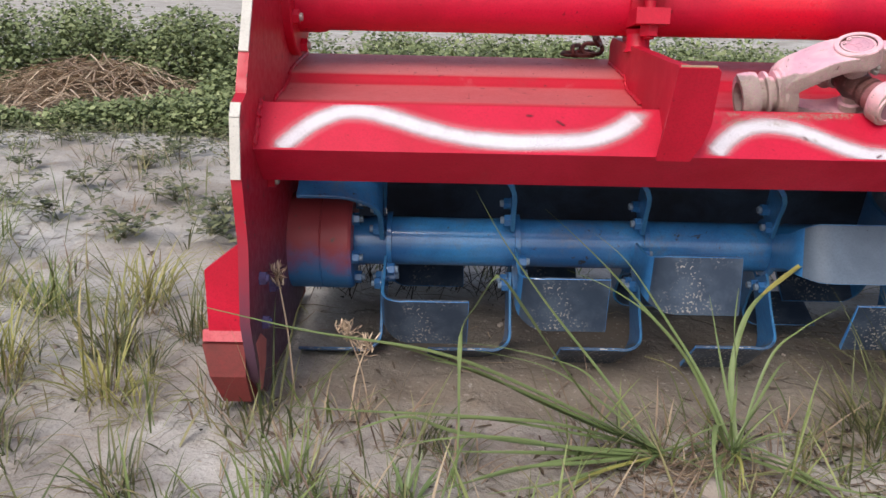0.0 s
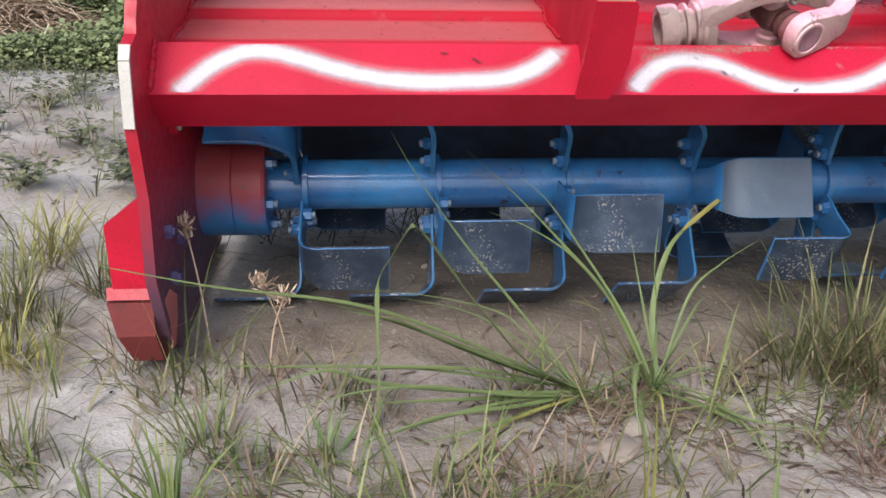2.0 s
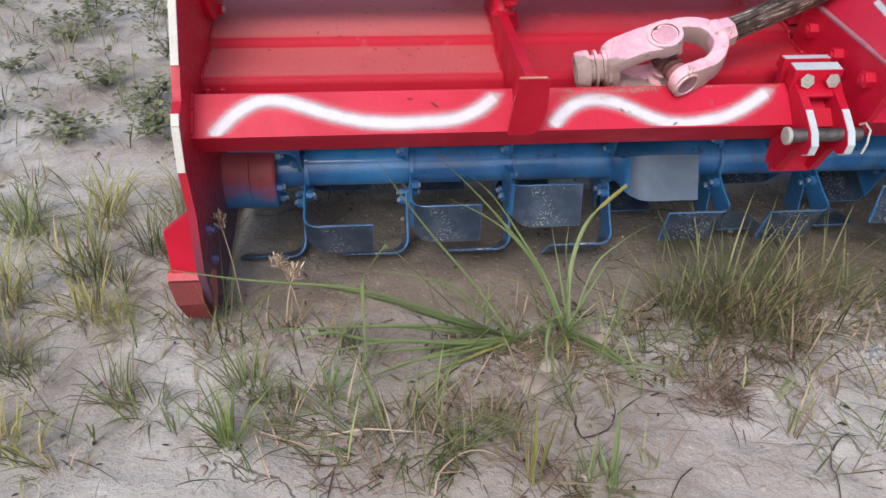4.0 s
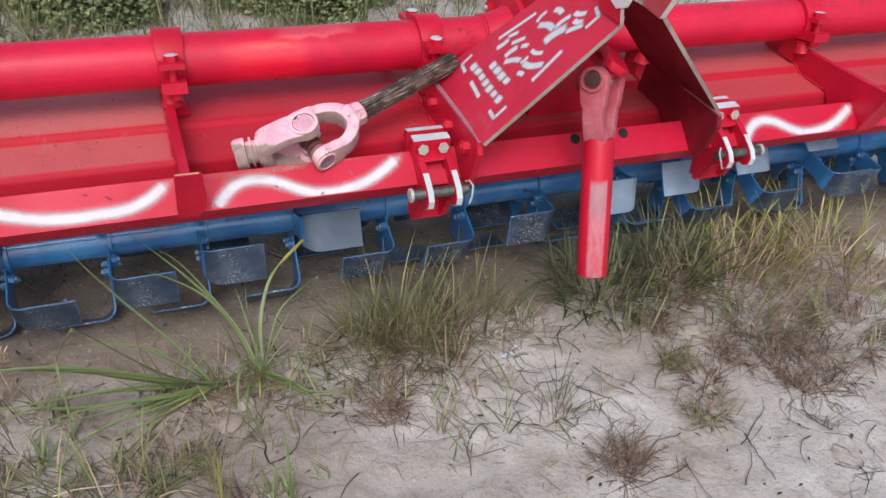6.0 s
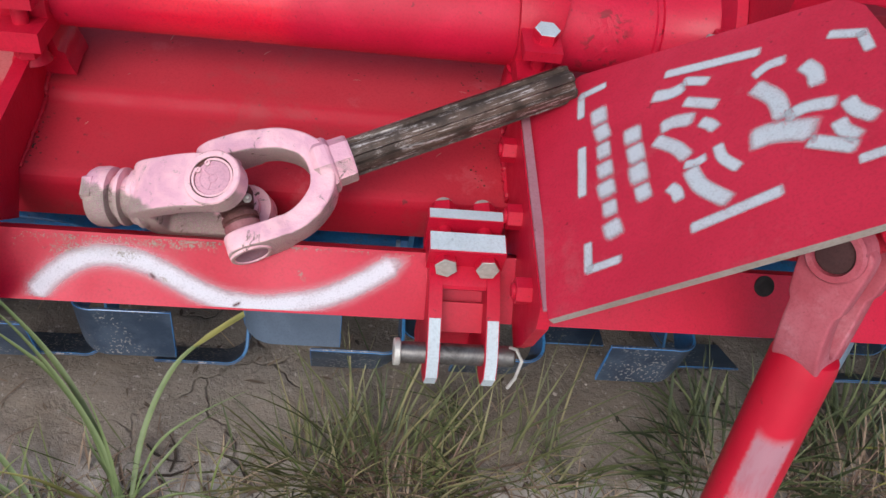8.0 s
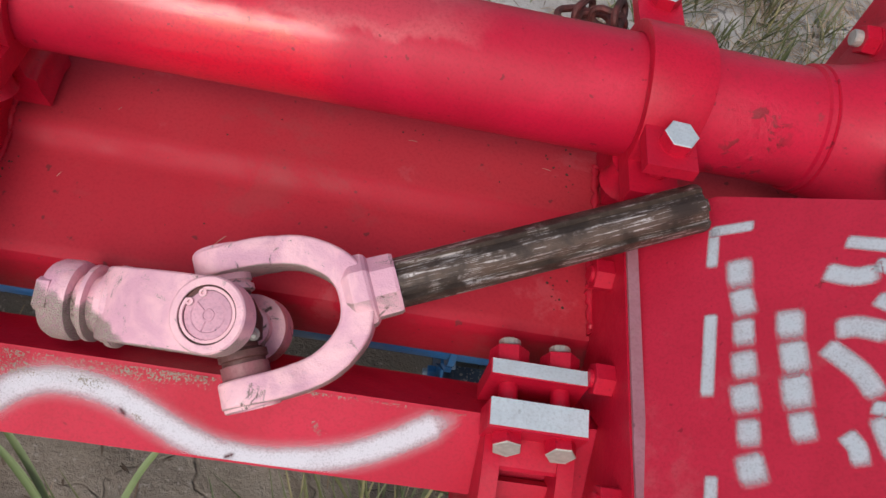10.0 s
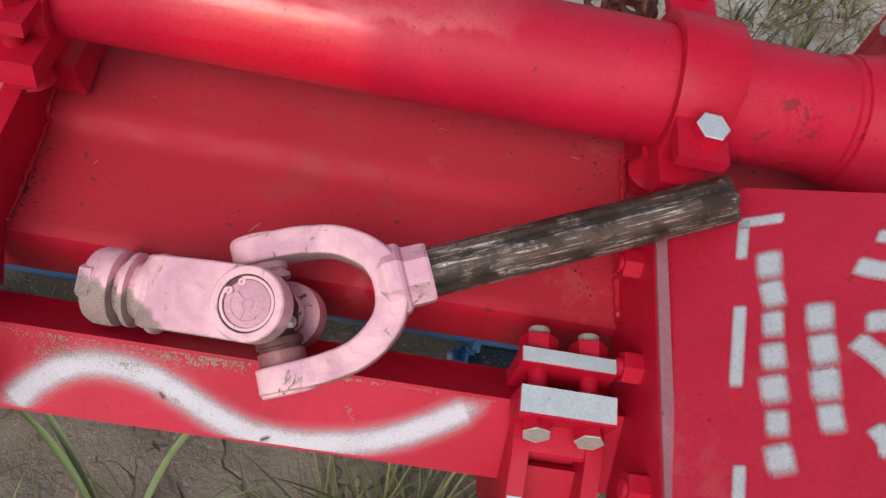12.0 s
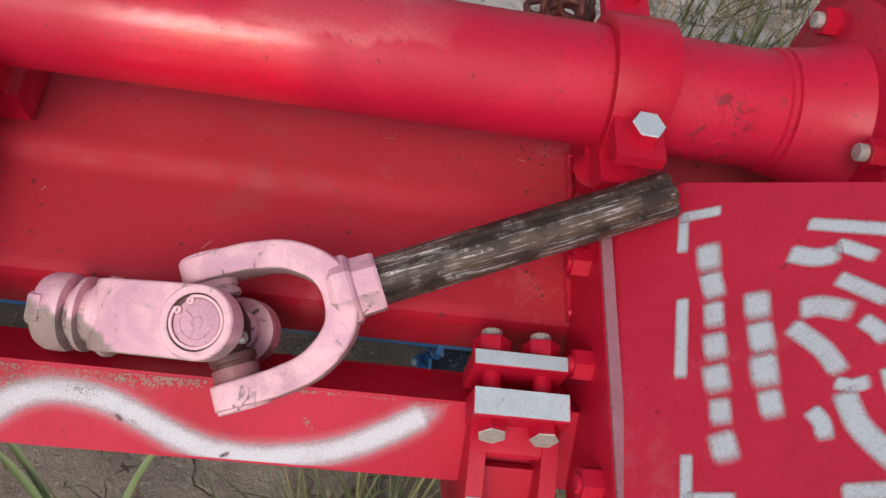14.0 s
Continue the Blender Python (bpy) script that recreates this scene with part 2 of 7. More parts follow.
def joint_material(name, cup):
    """Pink primer with dark scuffs and sand that clings to the under sides; cup: sand also on the hub's end."""
    m, ns, ls, b = nodes_of(name)
    co = ns.new("ShaderNodeTexCoord").outputs["Object"]
    nrm = ns.new("ShaderNodeNewGeometry").outputs["Normal"]
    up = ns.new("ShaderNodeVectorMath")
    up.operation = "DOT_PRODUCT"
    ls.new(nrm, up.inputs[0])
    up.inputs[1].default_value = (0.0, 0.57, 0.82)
    n1, n2 = noise_node(ns, ls, co, 26.0, 5.0, 0.65, 0.6), noise_node(ns, ls, co, 820.0, 2.0, 0.6)
    n3, n4 = noise_node(ns, ls, co, 48.0, 6.0, 0.75, 1.0), noise_node(ns, ls, co, 150.0, 3.0, 0.6)
    c = blend(ns, ls, span(ns, ls, n1, 0.36, 0.64), (0.74, 0.40, 0.50), (0.93, 0.56, 0.60))
    c = blend(ns, ls, span(ns, ls, n4, 0.62, 0.74, 0.0, 0.3), c, (0.52, 0.29, 0.38))
    low = calc(ns, ls, "ADD", up.outputs["Value"], calc(ns, ls, "MULTIPLY", calc(ns, ls, "SUBTRACT", n1, 0.5), 1.6))
    mask = span(ns, ls, low, -0.46, -0.06, 0.95, 0.0)
    if cup:
        sep = ns.new("ShaderNodeSeparateXYZ")
        ls.new(co, sep.inputs[0])
        q = calc(ns, ls, "ADD", calc(ns, ls, "MULTIPLY", calc(ns, ls, "SUBTRACT", sep.outputs["Y"], 1.056), 0.57), calc(ns, ls, "MULTIPLY", calc(ns, ls, "SUBTRACT", sep.outputs["Z"], 0.422), 0.82))
        q = calc(ns, ls, "ADD", q, calc(ns, ls, "MULTIPLY", calc(ns, ls, "SUBTRACT", n1, 0.5), 0.030))
        lim = span(ns, ls, sep.outputs["X"], 0.500, 0.600, 0.010, -0.016)
        mask = calc(ns, ls, "MAXIMUM", mask, span(ns, ls, calc(ns, ls, "SUBTRACT", q, lim), -0.004, 0.002, 1.0, 0.0))
    grit = blend(ns, ls, span(ns, ls, n2, 0.40, 0.60), (0.20, 0.16, 0.12), (0.47, 0.41, 0.33))
    mask = calc(ns, ls, "MULTIPLY", mask, span(ns, ls, n2, 0.30, 0.58, 0.30, 0.95))
    c = blend(ns, ls, mask, c, grit)
    thin = calc(ns, ls, "MULTIPLY", span(ns, ls, n3, 0.53 if cup else 0.57, 0.63), span(ns, ls, n2, 0.50, 0.57))
    c = blend(ns, ls, calc(ns, ls, "MULTIPLY", thin, 0.8), c, (0.33, 0.27, 0.21))
    c = blend(ns, ls, span(ns, ls, n3, 0.645, 0.665, 0.0, 0.9), c, (0.10, 0.055, 0.055))
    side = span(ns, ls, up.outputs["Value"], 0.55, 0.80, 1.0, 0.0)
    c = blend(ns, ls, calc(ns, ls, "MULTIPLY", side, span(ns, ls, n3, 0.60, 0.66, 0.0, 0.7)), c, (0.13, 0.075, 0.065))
    ls.new(c, b.inputs["Base Color"])
    ls.new(span(ns, ls, n1, 0.3, 0.7, 0.62, 0.42), b.inputs["Roughness"])
    hgt = calc(ns, ls, "ADD", calc(ns, ls, "MULTIPLY", n1, 1.6), calc(ns, ls, "MULTIPLY", n4, 0.7))
    hgt = calc(ns, ls, "ADD", hgt, calc(ns, ls, "MULTIPLY", calc(ns, ls, "MULTIPLY", mask, n2), 1.2))
    hgt = calc(ns, ls, "ADD", hgt, calc(ns, ls, "MULTIPLY", n2, 0.25))
    bump(ns, ls, b, hgt, 0.8, 0.0015)
    return m


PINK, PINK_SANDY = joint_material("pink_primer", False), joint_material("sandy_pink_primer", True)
RED_MAST = paint("mast_red_enamel", (0.60, 0.020, 0.056), (0.52, 0.014, 0.044), 0.40, dust=0.34, dust_col=(0.55, 0.115, 0.13), chips=0.45, chip_col=(0.20, 0.015, 0.02), gloss=0.42, orange=0.6, dust_scale=5.0)
WELD_RED = paint("weld_red_enamel", (0.58, 0.012, 0.040), (0.46, 0.012, 0.030), 0.42, dust=0.25, dust_col=(0.46, 0.12, 0.11), chips=0.6, chip_col=(0.10, 0.06, 0.05), dust_scale=55.0, orange=1.2, gloss=0.35)
FADED = paint("faded_pinkish_red", (0.66, 0.15, 0.17), (0.54, 0.06, 0.08), 0.5, dust=0.2, dust_col=(0.50, 0.28, 0.26))
# Darker copy of the red enamel, with shade put into its colour.
RED_SHADED = paint("shaded_red_enamel", (0.26, 0.009, 0.022), (0.15, 0.007, 0.015), 0.6, dust=0.15, dust_col=(0.14, 0.03, 0.03), chips=0.3, gloss=0.25)
PINK_RED = paint("pink_over_red_paint", (0.54, 0.16, 0.20), (0.40, 0.06, 0.085), 0.5, dust=0.3, dust_col=(0.62, 0.33, 0.37), chips=0.45, dust_scale=14.0, orange=0.6)
BLUE = paint("blue_enamel", (0.055, 0.285, 0.64), (0.030, 0.145, 0.38), 0.28, dust=0.44, dust_col=(0.15, 0.155, 0.165), chips=0.95, chip_col=(0.045, 0.038, 0.034), coat=1.0, coat_rough=0.12, dust_scale=14.0, orange=0.6)
DARK_INSIDE = paint("dark_cover_underside", (0.055, 0.095, 0.17), (0.032, 0.042, 0.068), 0.7, dust=0.2, dust_col=(0.05, 0.04, 0.04))
EDGE = paint("pale_primer_edge", (0.40, 0.35, 0.31), (0.26, 0.20, 0.17), 0.6, dust=0.4, dust_col=(0.30, 0.20, 0.16), chips=0.6, chip_col=(0.22, 0.11, 0.09))
EDGE_WHITE = paint("white_primer_edge", (0.74, 0.73, 0.68), (0.60, 0.57, 0.52), 0.6, dust=0.2, chips=0.4, chip_col=(0.28, 0.20, 0.17))
EDGE_TAN = paint("tan_bare_edge", (0.52, 0.38, 0.24), (0.38, 0.24, 0.16), 0.6)
EDGE_PINK = paint("pink_grey_edge", (0.42, 0.21, 0.25), (0.33, 0.12, 0.15), 0.55, dust=0.3, chips=0.4)
SILVER = paint("silver_paint", (0.63, 0.72, 0.77), (0.46, 0.52, 0.55), 0.45, dust=0.22, dust_col=(0.34, 0.36, 0.37), chips=0.55, chip_col=(0.26, 0.13, 0.13), specks=0.3, dust_scale=40.0, orange=1.0)
WHITE_LUG = paint("white_pink_paint", (0.80, 0.72, 0.78), (0.70, 0.58, 0.65), 0.55, chips=0.3, chip_col=(0.3, 0.24, 0.22))
DARK_HOLE = paint("dark_bore_and_cap", (0.13, 0.065, 0.065), (0.06, 0.03, 0.03), 0.75, orange=0.8, gloss=0.2)
GREASY_PINK = paint("greasy_stained_pink", (0.42, 0.17, 0.19), (0.20, 0.07, 0.07), 0.4, dust=0.3, dust_col=(0.30, 0.22, 0.16), chips=0.9, chip_col=(0.09, 0.04, 0.035), dust_scale=40.0, orange=1.0)
RECESS_CAP = paint("dusty_shaded_cap", (0.42, 0.24, 0.28), (0.16, 0.09, 0.11), 0.6, dust=0.35, dust_col=(0.36, 0.29, 0.22), dust_scale=50.0, orange=1.0)
CAP_LILAC = paint("lilac_worn_cap", (0.74, 0.40, 0.48), (0.55, 0.29, 0.37), 0.5, dust=0.3, dust_col=(0.50, 0.36, 0.37), chips=0.6, chip_col=(0.16, 0.10, 0.11), dust_scale=60.0, orange=1.0)
# Rust and grease of the joint; also the painted shade in the eye's recess.
RUST_AND_SHADE = paint("greasy_rust_and_groove_shade", (0.16, 0.06, 0.05), (0.06, 0.025, 0.022), 0.4, dust=0.4, dust_col=(0.40, 0.18, 0.20), dust_scale=40.0, orange=1.0)
RUST_SHOE = paint("rusty_red_shoe", (0.22, 0.034, 0.032), (0.115, 0.038, 0.032), 0.6, dust=0.45, dust_col=(0.40, 0.026, 0.036), chips=0.6, chip_col=(0.07, 0.045, 0.038), dust_scale=22.0, orange=1.0)
PLATE_BOLT = paint("blue_violet_overspray", (0.10, 0.14, 0.34), (0.10, 0.06, 0.15), 0.5, dust=0.2, chips=0.4)
SALMON = paint("salmon_primer", (0.56, 0.17, 0.16), (0.44, 0.12, 0.12), 0.55, dust=0.2, chips=0.4, chip_col=(0.12, 0.08, 0.12))


def steel(name, col, low, rough, metal, scratch=60.0):
    m, ns, ls, b = nodes_of(name)
    co = ns.new("ShaderNodeTexCoord").outputs["Object"]
    n1, n2 = noise_node(ns, ls, co, 18.0, 6.0, 0.7), noise_node(ns, ls, co, scratch, 6.0, 0.75, 0.5)
    ls.new(blend(ns, ls, span(ns, ls, calc(ns, ls, "ADD", calc(ns, ls, "MULTIPLY", n1, 0.5), calc(ns, ls, "MULTIPLY", n2, 0.5)), 0.4, 0.62), low, col), b.inputs["Base Color"])
    b.inputs["Metallic"].default_value = metal
    ls.new(span(ns, ls, n2, 0.3, 0.7, rough + 0.15, rough - 0.1), b.inputs["Roughness"])
    bump(ns, ls, b, n2, 0.4, 0.001)
    return m


ZINC = steel("zinc_bolt_steel", (0.62, 0.61, 0.56), (0.40, 0.38, 0.34), 0.45, 0.35)
DARK_STEEL = steel("dark_pin_steel", (0.22, 0.21, 0.20), (0.07, 0.065, 0.06), 0.38, 0.8)
RUST_STEEL = steel("rusty_chain_steel", (0.20, 0.055, 0.05), (0.07, 0.035, 0.03), 0.6, 0.4)
BLACK = steel("black_hole", (0.02, 0.018, 0.016), (0.012, 0.01, 0.01), 0.8, 0.0)


def spline_material():
    m, ns, ls, b = nodes_of("dirty_spline_steel")
    co = ns.new("ShaderNodeTexCoord").outputs["Object"]
    run = stretched(ns, ls, co, (0.9193, 0.3092, 0.2432), 0.028)
    n1, n2 = noise_node(ns, ls, run, 620.0, 5.0, 0.75, 0.2), noise_node(ns, ls, co, 34.0, 5.0, 0.65)
    n3 = noise_node(ns, ls, co, 260.0, 3.0, 0.7)
    c = blend(ns, ls, span(ns, ls, n2, 0.35, 0.65), (0.046, 0.032, 0.025), (0.120, 0.080, 0.059))
    scr = calc(ns, ls, "MULTIPLY", span(ns, ls, n1, 0.54, 0.575), span(ns, ls, n2, 0.42, 0.56))
    scr = calc(ns, ls, "MULTIPLY", scr, span(ns, ls, n3, 0.34, 0.50))
    c = blend(ns, ls, scr, c, (0.60, 0.56, 0.54))
    ls.new(c, b.inputs["Base Color"])
    b.inputs["Metallic"].default_value, b.inputs["Roughness"].default_value = 0.35, 0.45
    bump(ns, ls, b, calc(ns, ls, "ADD", n1, n3), 0.5, 0.001)
    return m


SPLINE = spline_material()


def blade_material():
    """Soil-scoured spring steel with dried specks of mud and rests of blue paint."""
    m, ns, ls, b = nodes_of("scoured_blade_steel")
    co = ns.new("ShaderNodeTexCoord").outputs["Object"]
    cloud, spk = noise_node(ns, ls, co, 14.0, 4.0, 0.6), noise_node(ns, ls, co, 250.0, 2.0, 0.5)
    c = blend(ns, ls, span(ns, ls, cloud, 0.4, 0.62), (0.042, 0.064, 0.105), (0.085, 0.118, 0.172))
    patch = noise_node(ns, ls, co, 11.0, 3.0, 0.5)
    hit = calc(ns, ls, "MULTIPLY", span(ns, ls, spk, 0.585, 0.625), span(ns, ls, patch, 0.40, 0.54))
    c = blend(ns, ls, hit, c, (0.47, 0.44, 0.41))
    ls.new(c, b.inputs["Base Color"])
    b.inputs["Metallic"].default_value, b.inputs["Roughness"].default_value = 0.35, 0.40
    bump(ns, ls, b, spk, 0.3, 0.001)
    return m


BLADE = blade_material()
BLADE_BARE = paint("pale_blue_blade_paint", (0.27, 0.36, 0.47), (0.20, 0.27, 0.36), 0.34, dust=0.1, chips=0.35, chip_col=(0.42, 0.40, 0.37))
BLADE_SLATE = paint("slate_blue_blade_paint", (0.105, 0.145, 0.205), (0.070, 0.100, 0.145), 0.46, dust=0.15, dust_col=(0.30, 0.30, 0.30), chips=0.45, chip_col=(0.36, 0.34, 0.31))
EDGE_BLUE = paint("bright_blue_edge", (0.075, 0.29, 0.54), (0.030, 0.13, 0.29), 0.35, chips=0.8, chip_col=(0.10, 0.10, 0.11))


def overspray(name, split, soft, top, bottom, rough=0.42):
    """Red enamel above, blue overspray below, parted at the height split."""
    m, ns, ls, b = nodes_of(name)
    co = ns.new("ShaderNodeTexCoord").outputs["Object"]
    sep = ns.new("ShaderNodeSeparateXYZ")
    ls.new(co, sep.inputs[0])
    n = noise_node(ns, ls, co, 16.0, 5.0, 0.65)
    h = calc(ns, ls, "ADD", sep.outputs["Z"], calc(ns, ls, "MULTIPLY", n, 0.10))
    c = blend(ns, ls, span(ns, ls, h, split - soft + 0.05, split + soft + 0.05), bottom, top)
    g = noise_node(ns, ls, co, 90.0, 4.0, 0.7)
    c = blend(ns, ls, span(ns, ls, g, 0.62, 0.72), c, (0.16, 0.09, 0.08))
    ls.new(c, b.inputs["Base Color"])
    ls.new(span(ns, ls, g, 0.3, 0.7, rough - 0.05, rough + 0.15), b.inputs["Roughness"])
    bump(ns, ls, b, g, 0.3, 0.001)
    return m


DRUM = overspray("red_and_blue_drum_paint", 0.158, 0.030, (0.36, 0.055, 0.065), (0.05, 0.20, 0.46))
PLATE = overspray("red_end_plate_with_blue_overspray", 0.21, 0.10, (0.46, 0.010, 0.030), (0.11, 0.05, 0.085))


def spray_material(name, col, top, grain=0.0):
    """Sprayed paint or strewn sand that thins out into specks at its edges; grain: how far it breaks into specks."""
    m, ns, ls, b = nodes_of(name)
    at = ns.new("ShaderNodeAttribute")
    at.attribute_name = "cover"
    co = ns.new("ShaderNodeTexCoord").outputs["Object"]
    n, big = noise_node(ns, ls, co, 640.0, 3.0, 0.7), noise_node(ns, ls, co, 32.0, 5.0, 0.7)
    if grain:
        v = calc(ns, ls, "ADD", calc(ns, ls, "MULTIPLY", at.outputs["Fac"], 0.62), calc(ns, ls, "MULTIPLY", calc(ns, ls, "SUBTRACT", n, 0.5), 2.6 * grain))
        v = calc(ns, ls, "ADD", v, calc(ns, ls, "MULTIPLY", calc(ns, ls, "SUBTRACT", big, 0.5), 1.3 * grain))
        ls.new(span(ns, ls, v, 0.42, 0.66, 0.0, top), b.inputs["Alpha"])
    else:
        v = calc(ns, ls, "MULTIPLY", at.outputs["Fac"], span(ns, ls, n, 0.32, 0.58, 0.74, 1.08))
        v = calc(ns, ls, "MULTIPLY", v, span(ns, ls, big, 0.34, 0.60, 0.86, 1.06))
        ls.new(span(ns, ls, v, -0.25, 1.0, -0.14, top), b.inputs["Alpha"])
    b.inputs["Base Color"].default_value = (*col, 1)
    b.inputs["Roughness"].default_value = 0.6
    return m


SPRAY = spray_material("white_spray_paint", (0.68, 0.67, 0.72), 0.97)
SPRAY_THIN = spray_material("thin_white_stencil_paint", (0.60, 0.68, 0.72), 0.90)
SAND_FILM = spray_material("film_of_sand", (0.36, 0.315, 0.255), 0.80, 1.0)
SCRATCH = spray_material("dark_scratch", (0.10, 0.01, 0.015), 0.9)


def sand_material():
    m, ns, ls, b = nodes_of("dry_sandy_soil")
    co = ns.new("ShaderNodeTexCoord").outputs["Object"]
    big, mid, fine = noise_node(ns, ls, co, 2.2, 5.0, 0.6, 0.3), noise_node(ns, ls, co, 14.0, 6.0, 0.65, 0.4), noise_node(ns, ls, co, 330.0, 3.0, 0.7)
    c = blend(ns, ls, span(ns, ls, big, 0.38, 0.64), (0.405, 0.362, 0.322), (0.595, 0.570, 0.540))
    c = blend(ns, ls, span(ns, ls, mid, 0.52, 0.74), c, (0.35, 0.295, 0.245))
    c = blend(ns, ls, calc(ns, ls, "MULTIPLY", span(ns, ls, fine, 0.5, 0.75), 0.45), c, (0.30, 0.25, 0.21))
    sep = ns.new("ShaderNodeSeparateXYZ")
    ls.new(co, sep.inputs[0])
    # Damp brown soil under the tiller, with the tiller's shade put into its colour.
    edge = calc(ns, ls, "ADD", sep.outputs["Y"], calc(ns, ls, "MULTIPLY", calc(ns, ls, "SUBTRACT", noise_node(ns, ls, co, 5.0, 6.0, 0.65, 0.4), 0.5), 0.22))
    damp_shade = calc(ns, ls, "MULTIPLY", span(ns, ls, edge, 0.94, 1.02), span(ns, ls, edge, 1.36, 1.46, 1.0, 0.0))
    damp_shade = calc(ns, ls, "MULTIPLY", damp_shade, calc(ns, ls, "MULTIPLY", span(ns, ls, sep.outputs["X"], -0.12, 0.02), span(ns, ls, sep.outputs["X"], 2.42, 2.5, 1.0, 0.0)))
    # Below the rotor the painted shade is deepest.
    rotor_shade = span(ns, ls, edge, 1.05, 1.16)
    shaded_soil = blend(ns, ls, rotor_shade, blend(ns, ls, mid, (0.165, 0.132, 0.098), (0.290, 0.238, 0.180)), blend(ns, ls, mid, (0.085, 0.066, 0.048), (0.165, 0.130, 0.096)))
    c = blend(ns, ls, calc(ns, ls, "MULTIPLY", damp_shade, 0.80), c, shaded_soil)
    px, py = calc(ns, ls, "SUBTRACT", sep.outputs["X"], 0.19), calc(ns, ls, "SUBTRACT", sep.outputs["Y"], 0.69)
    reach = calc(ns, ls, "ADD", calc(ns, ls, "MULTIPLY", calc(ns, ls, "MULTIPLY", px, px), 13.0), calc(ns, ls, "MULTIPLY", calc(ns, ls, "MULTIPLY", py, py), 38.0))
    reach = calc(ns, ls, "ADD", reach, calc(ns, ls, "MULTIPLY", calc(ns, ls, "SUBTRACT", mid, 0.5), 2.6))
    c = blend(ns, ls, span(ns, ls, reach, 0.35, 1.15, 0.36, 0.0), c, blend(ns, ls, fine, (0.20, 0.150, 0.118), (0.33, 0.262, 0.215)))
    grit = noise_node(ns, ls, co, 120.0, 3.0, 0.6)
    c = blend(ns, ls, span(ns, ls, grit, 0.56, 0.70, 0.0, 0.45), c, (0.20, 0.16, 0.13))
    c = blend(ns, ls, span(ns, ls, grit, 0.40, 0.30, 0.0, 0.35), c, (0.66, 0.61, 0.56))
    vor = ns.new("ShaderNodeTexVoronoi")
    vor.feature = "DISTANCE_TO_EDGE"
    vor.inputs["Scale"].default_value = 7.0
    wob = ns.new("ShaderNodeMix")
    wob.data_type = "VECTOR"
    nz = ns.new("ShaderNodeTexNoise")
    nz.inputs["Scale"].default_value, nz.inputs["Detail"].default_value = 9.0, 4.0
    ls.new(co, nz.inputs["Vector"])
    wob.inputs[0].default_value = 0.12
    ls.new(co, wob.inputs[4])
    ls.new(nz.outputs["Color"], wob.inputs[5])
    ls.new(wob.outputs[1], vor.inputs["Vector"])
    crack = calc(ns, ls, "MULTIPLY", span(ns, ls, vor.outputs["Distance"], 0.0, 0.022, 1.0, 0.0), span(ns, ls, big, 0.50, 0.60))
    c = blend(ns, ls, calc(ns, ls, "MULTIPLY", crack, 0.6), c, (0.10, 0.08, 0.06))
    ls.new(c, b.inputs["Base Color"])
    b.inputs["Roughness"].default_value = 0.95
    b.inputs["Specular IOR Level"].default_value = 0.15
    crumb = noise_node(ns, ls, co, 95.0, 4.0, 0.65, 0.3)
    hgt = calc(ns, ls, "ADD", calc(ns, ls, "ADD", calc(ns, ls, "MULTIPLY", fine, 0.12), calc(ns, ls, "MULTIPLY", crumb, 0.42)), mid)
    hgt = calc(ns, ls, "SUBTRACT", hgt, calc(ns, ls, "MULTIPLY", crack, 0.35))
    bump(ns, ls, b, hgt, 0.75, 0.012)
    return m


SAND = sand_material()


def leaf_material(name, cols, rough=0.55):
    """Foliage whose colour goes from piece to piece; cols: three colours."""
    m, ns, ls, b = nodes_of(name)
    geo = ns.new("ShaderNodeNewGeometry")
    co = ns.new("ShaderNodeTexCoord").outputs["Object"]
    r = ns.new("ShaderNodeValToRGB")
    r.color_ramp.elements[0].color, r.color_ramp.elements[1].color = (*cols[0], 1), (*cols[2], 1)
    e = r.color_ramp.elements.new(0.55)
    e.color = (*cols[1], 1)
    ls.new(geo.outputs["Random Per Island"], r.inputs["Fac"])
    n = noise_node(ns, ls, co, 30.0, 4.0, 0.6)
    ls.new(blend(ns, ls, span(ns, ls, n, 0.5, 0.75, 0.0, 0.5), r.outputs["Color"], cols[0]), b.inputs["Base Color"])
    b.inputs["Roughness"].default_value = rough
    return m


GRASS_GREEN = leaf_material("fresh_grass", ((0.095, 0.140, 0.038), (0.18, 0.225, 0.066), (0.31, 0.335, 0.130)))
GRASS_LONG = leaf_material("long_green_leaves", ((0.100, 0.152, 0.054), (0.172, 0.232, 0.088), (0.29, 0.335, 0.150)), 0.46)
GRASS_MIX = leaf_material("half_dry_grass", ((0.062, 0.084, 0.028), (0.150, 0.158, 0.062), (0.31, 0.270, 0.130)))
GRASS_YELLOW = leaf_material("yellowing_grass", ((0.17, 0.185, 0.048), (0.31, 0.30, 0.085), (0.46, 0.39, 0.165)))
GRASS_DRY = leaf_material("dry_grass", ((0.17, 0.115, 0.080), (0.29, 0.21, 0.145), (0.46, 0.37, 0.25)), 0.7)
RUNNER = leaf_material("dead_runner", ((0.050, 0.042, 0.030), (0.105, 0.085, 0.060), (0.20, 0.165, 0.115)), 0.8)
MATTED = leaf_material("matted_brown_grass", ((0.085, 0.052, 0.038), (0.17, 0.105, 0.075), (0.30, 0.21, 0.145)), 0.75)
GRASS_DEEP = leaf_material("deep_green_grass", ((0.035, 0.050, 0.020), (0.090, 0.110, 0.045), (0.21, 0.23, 0.105)))
BUSH = leaf_material("bush_leaves", ((0.108, 0.142, 0.056), (0.205, 0.250, 0.107), (0.33, 0.37, 0.178)), 0.65)
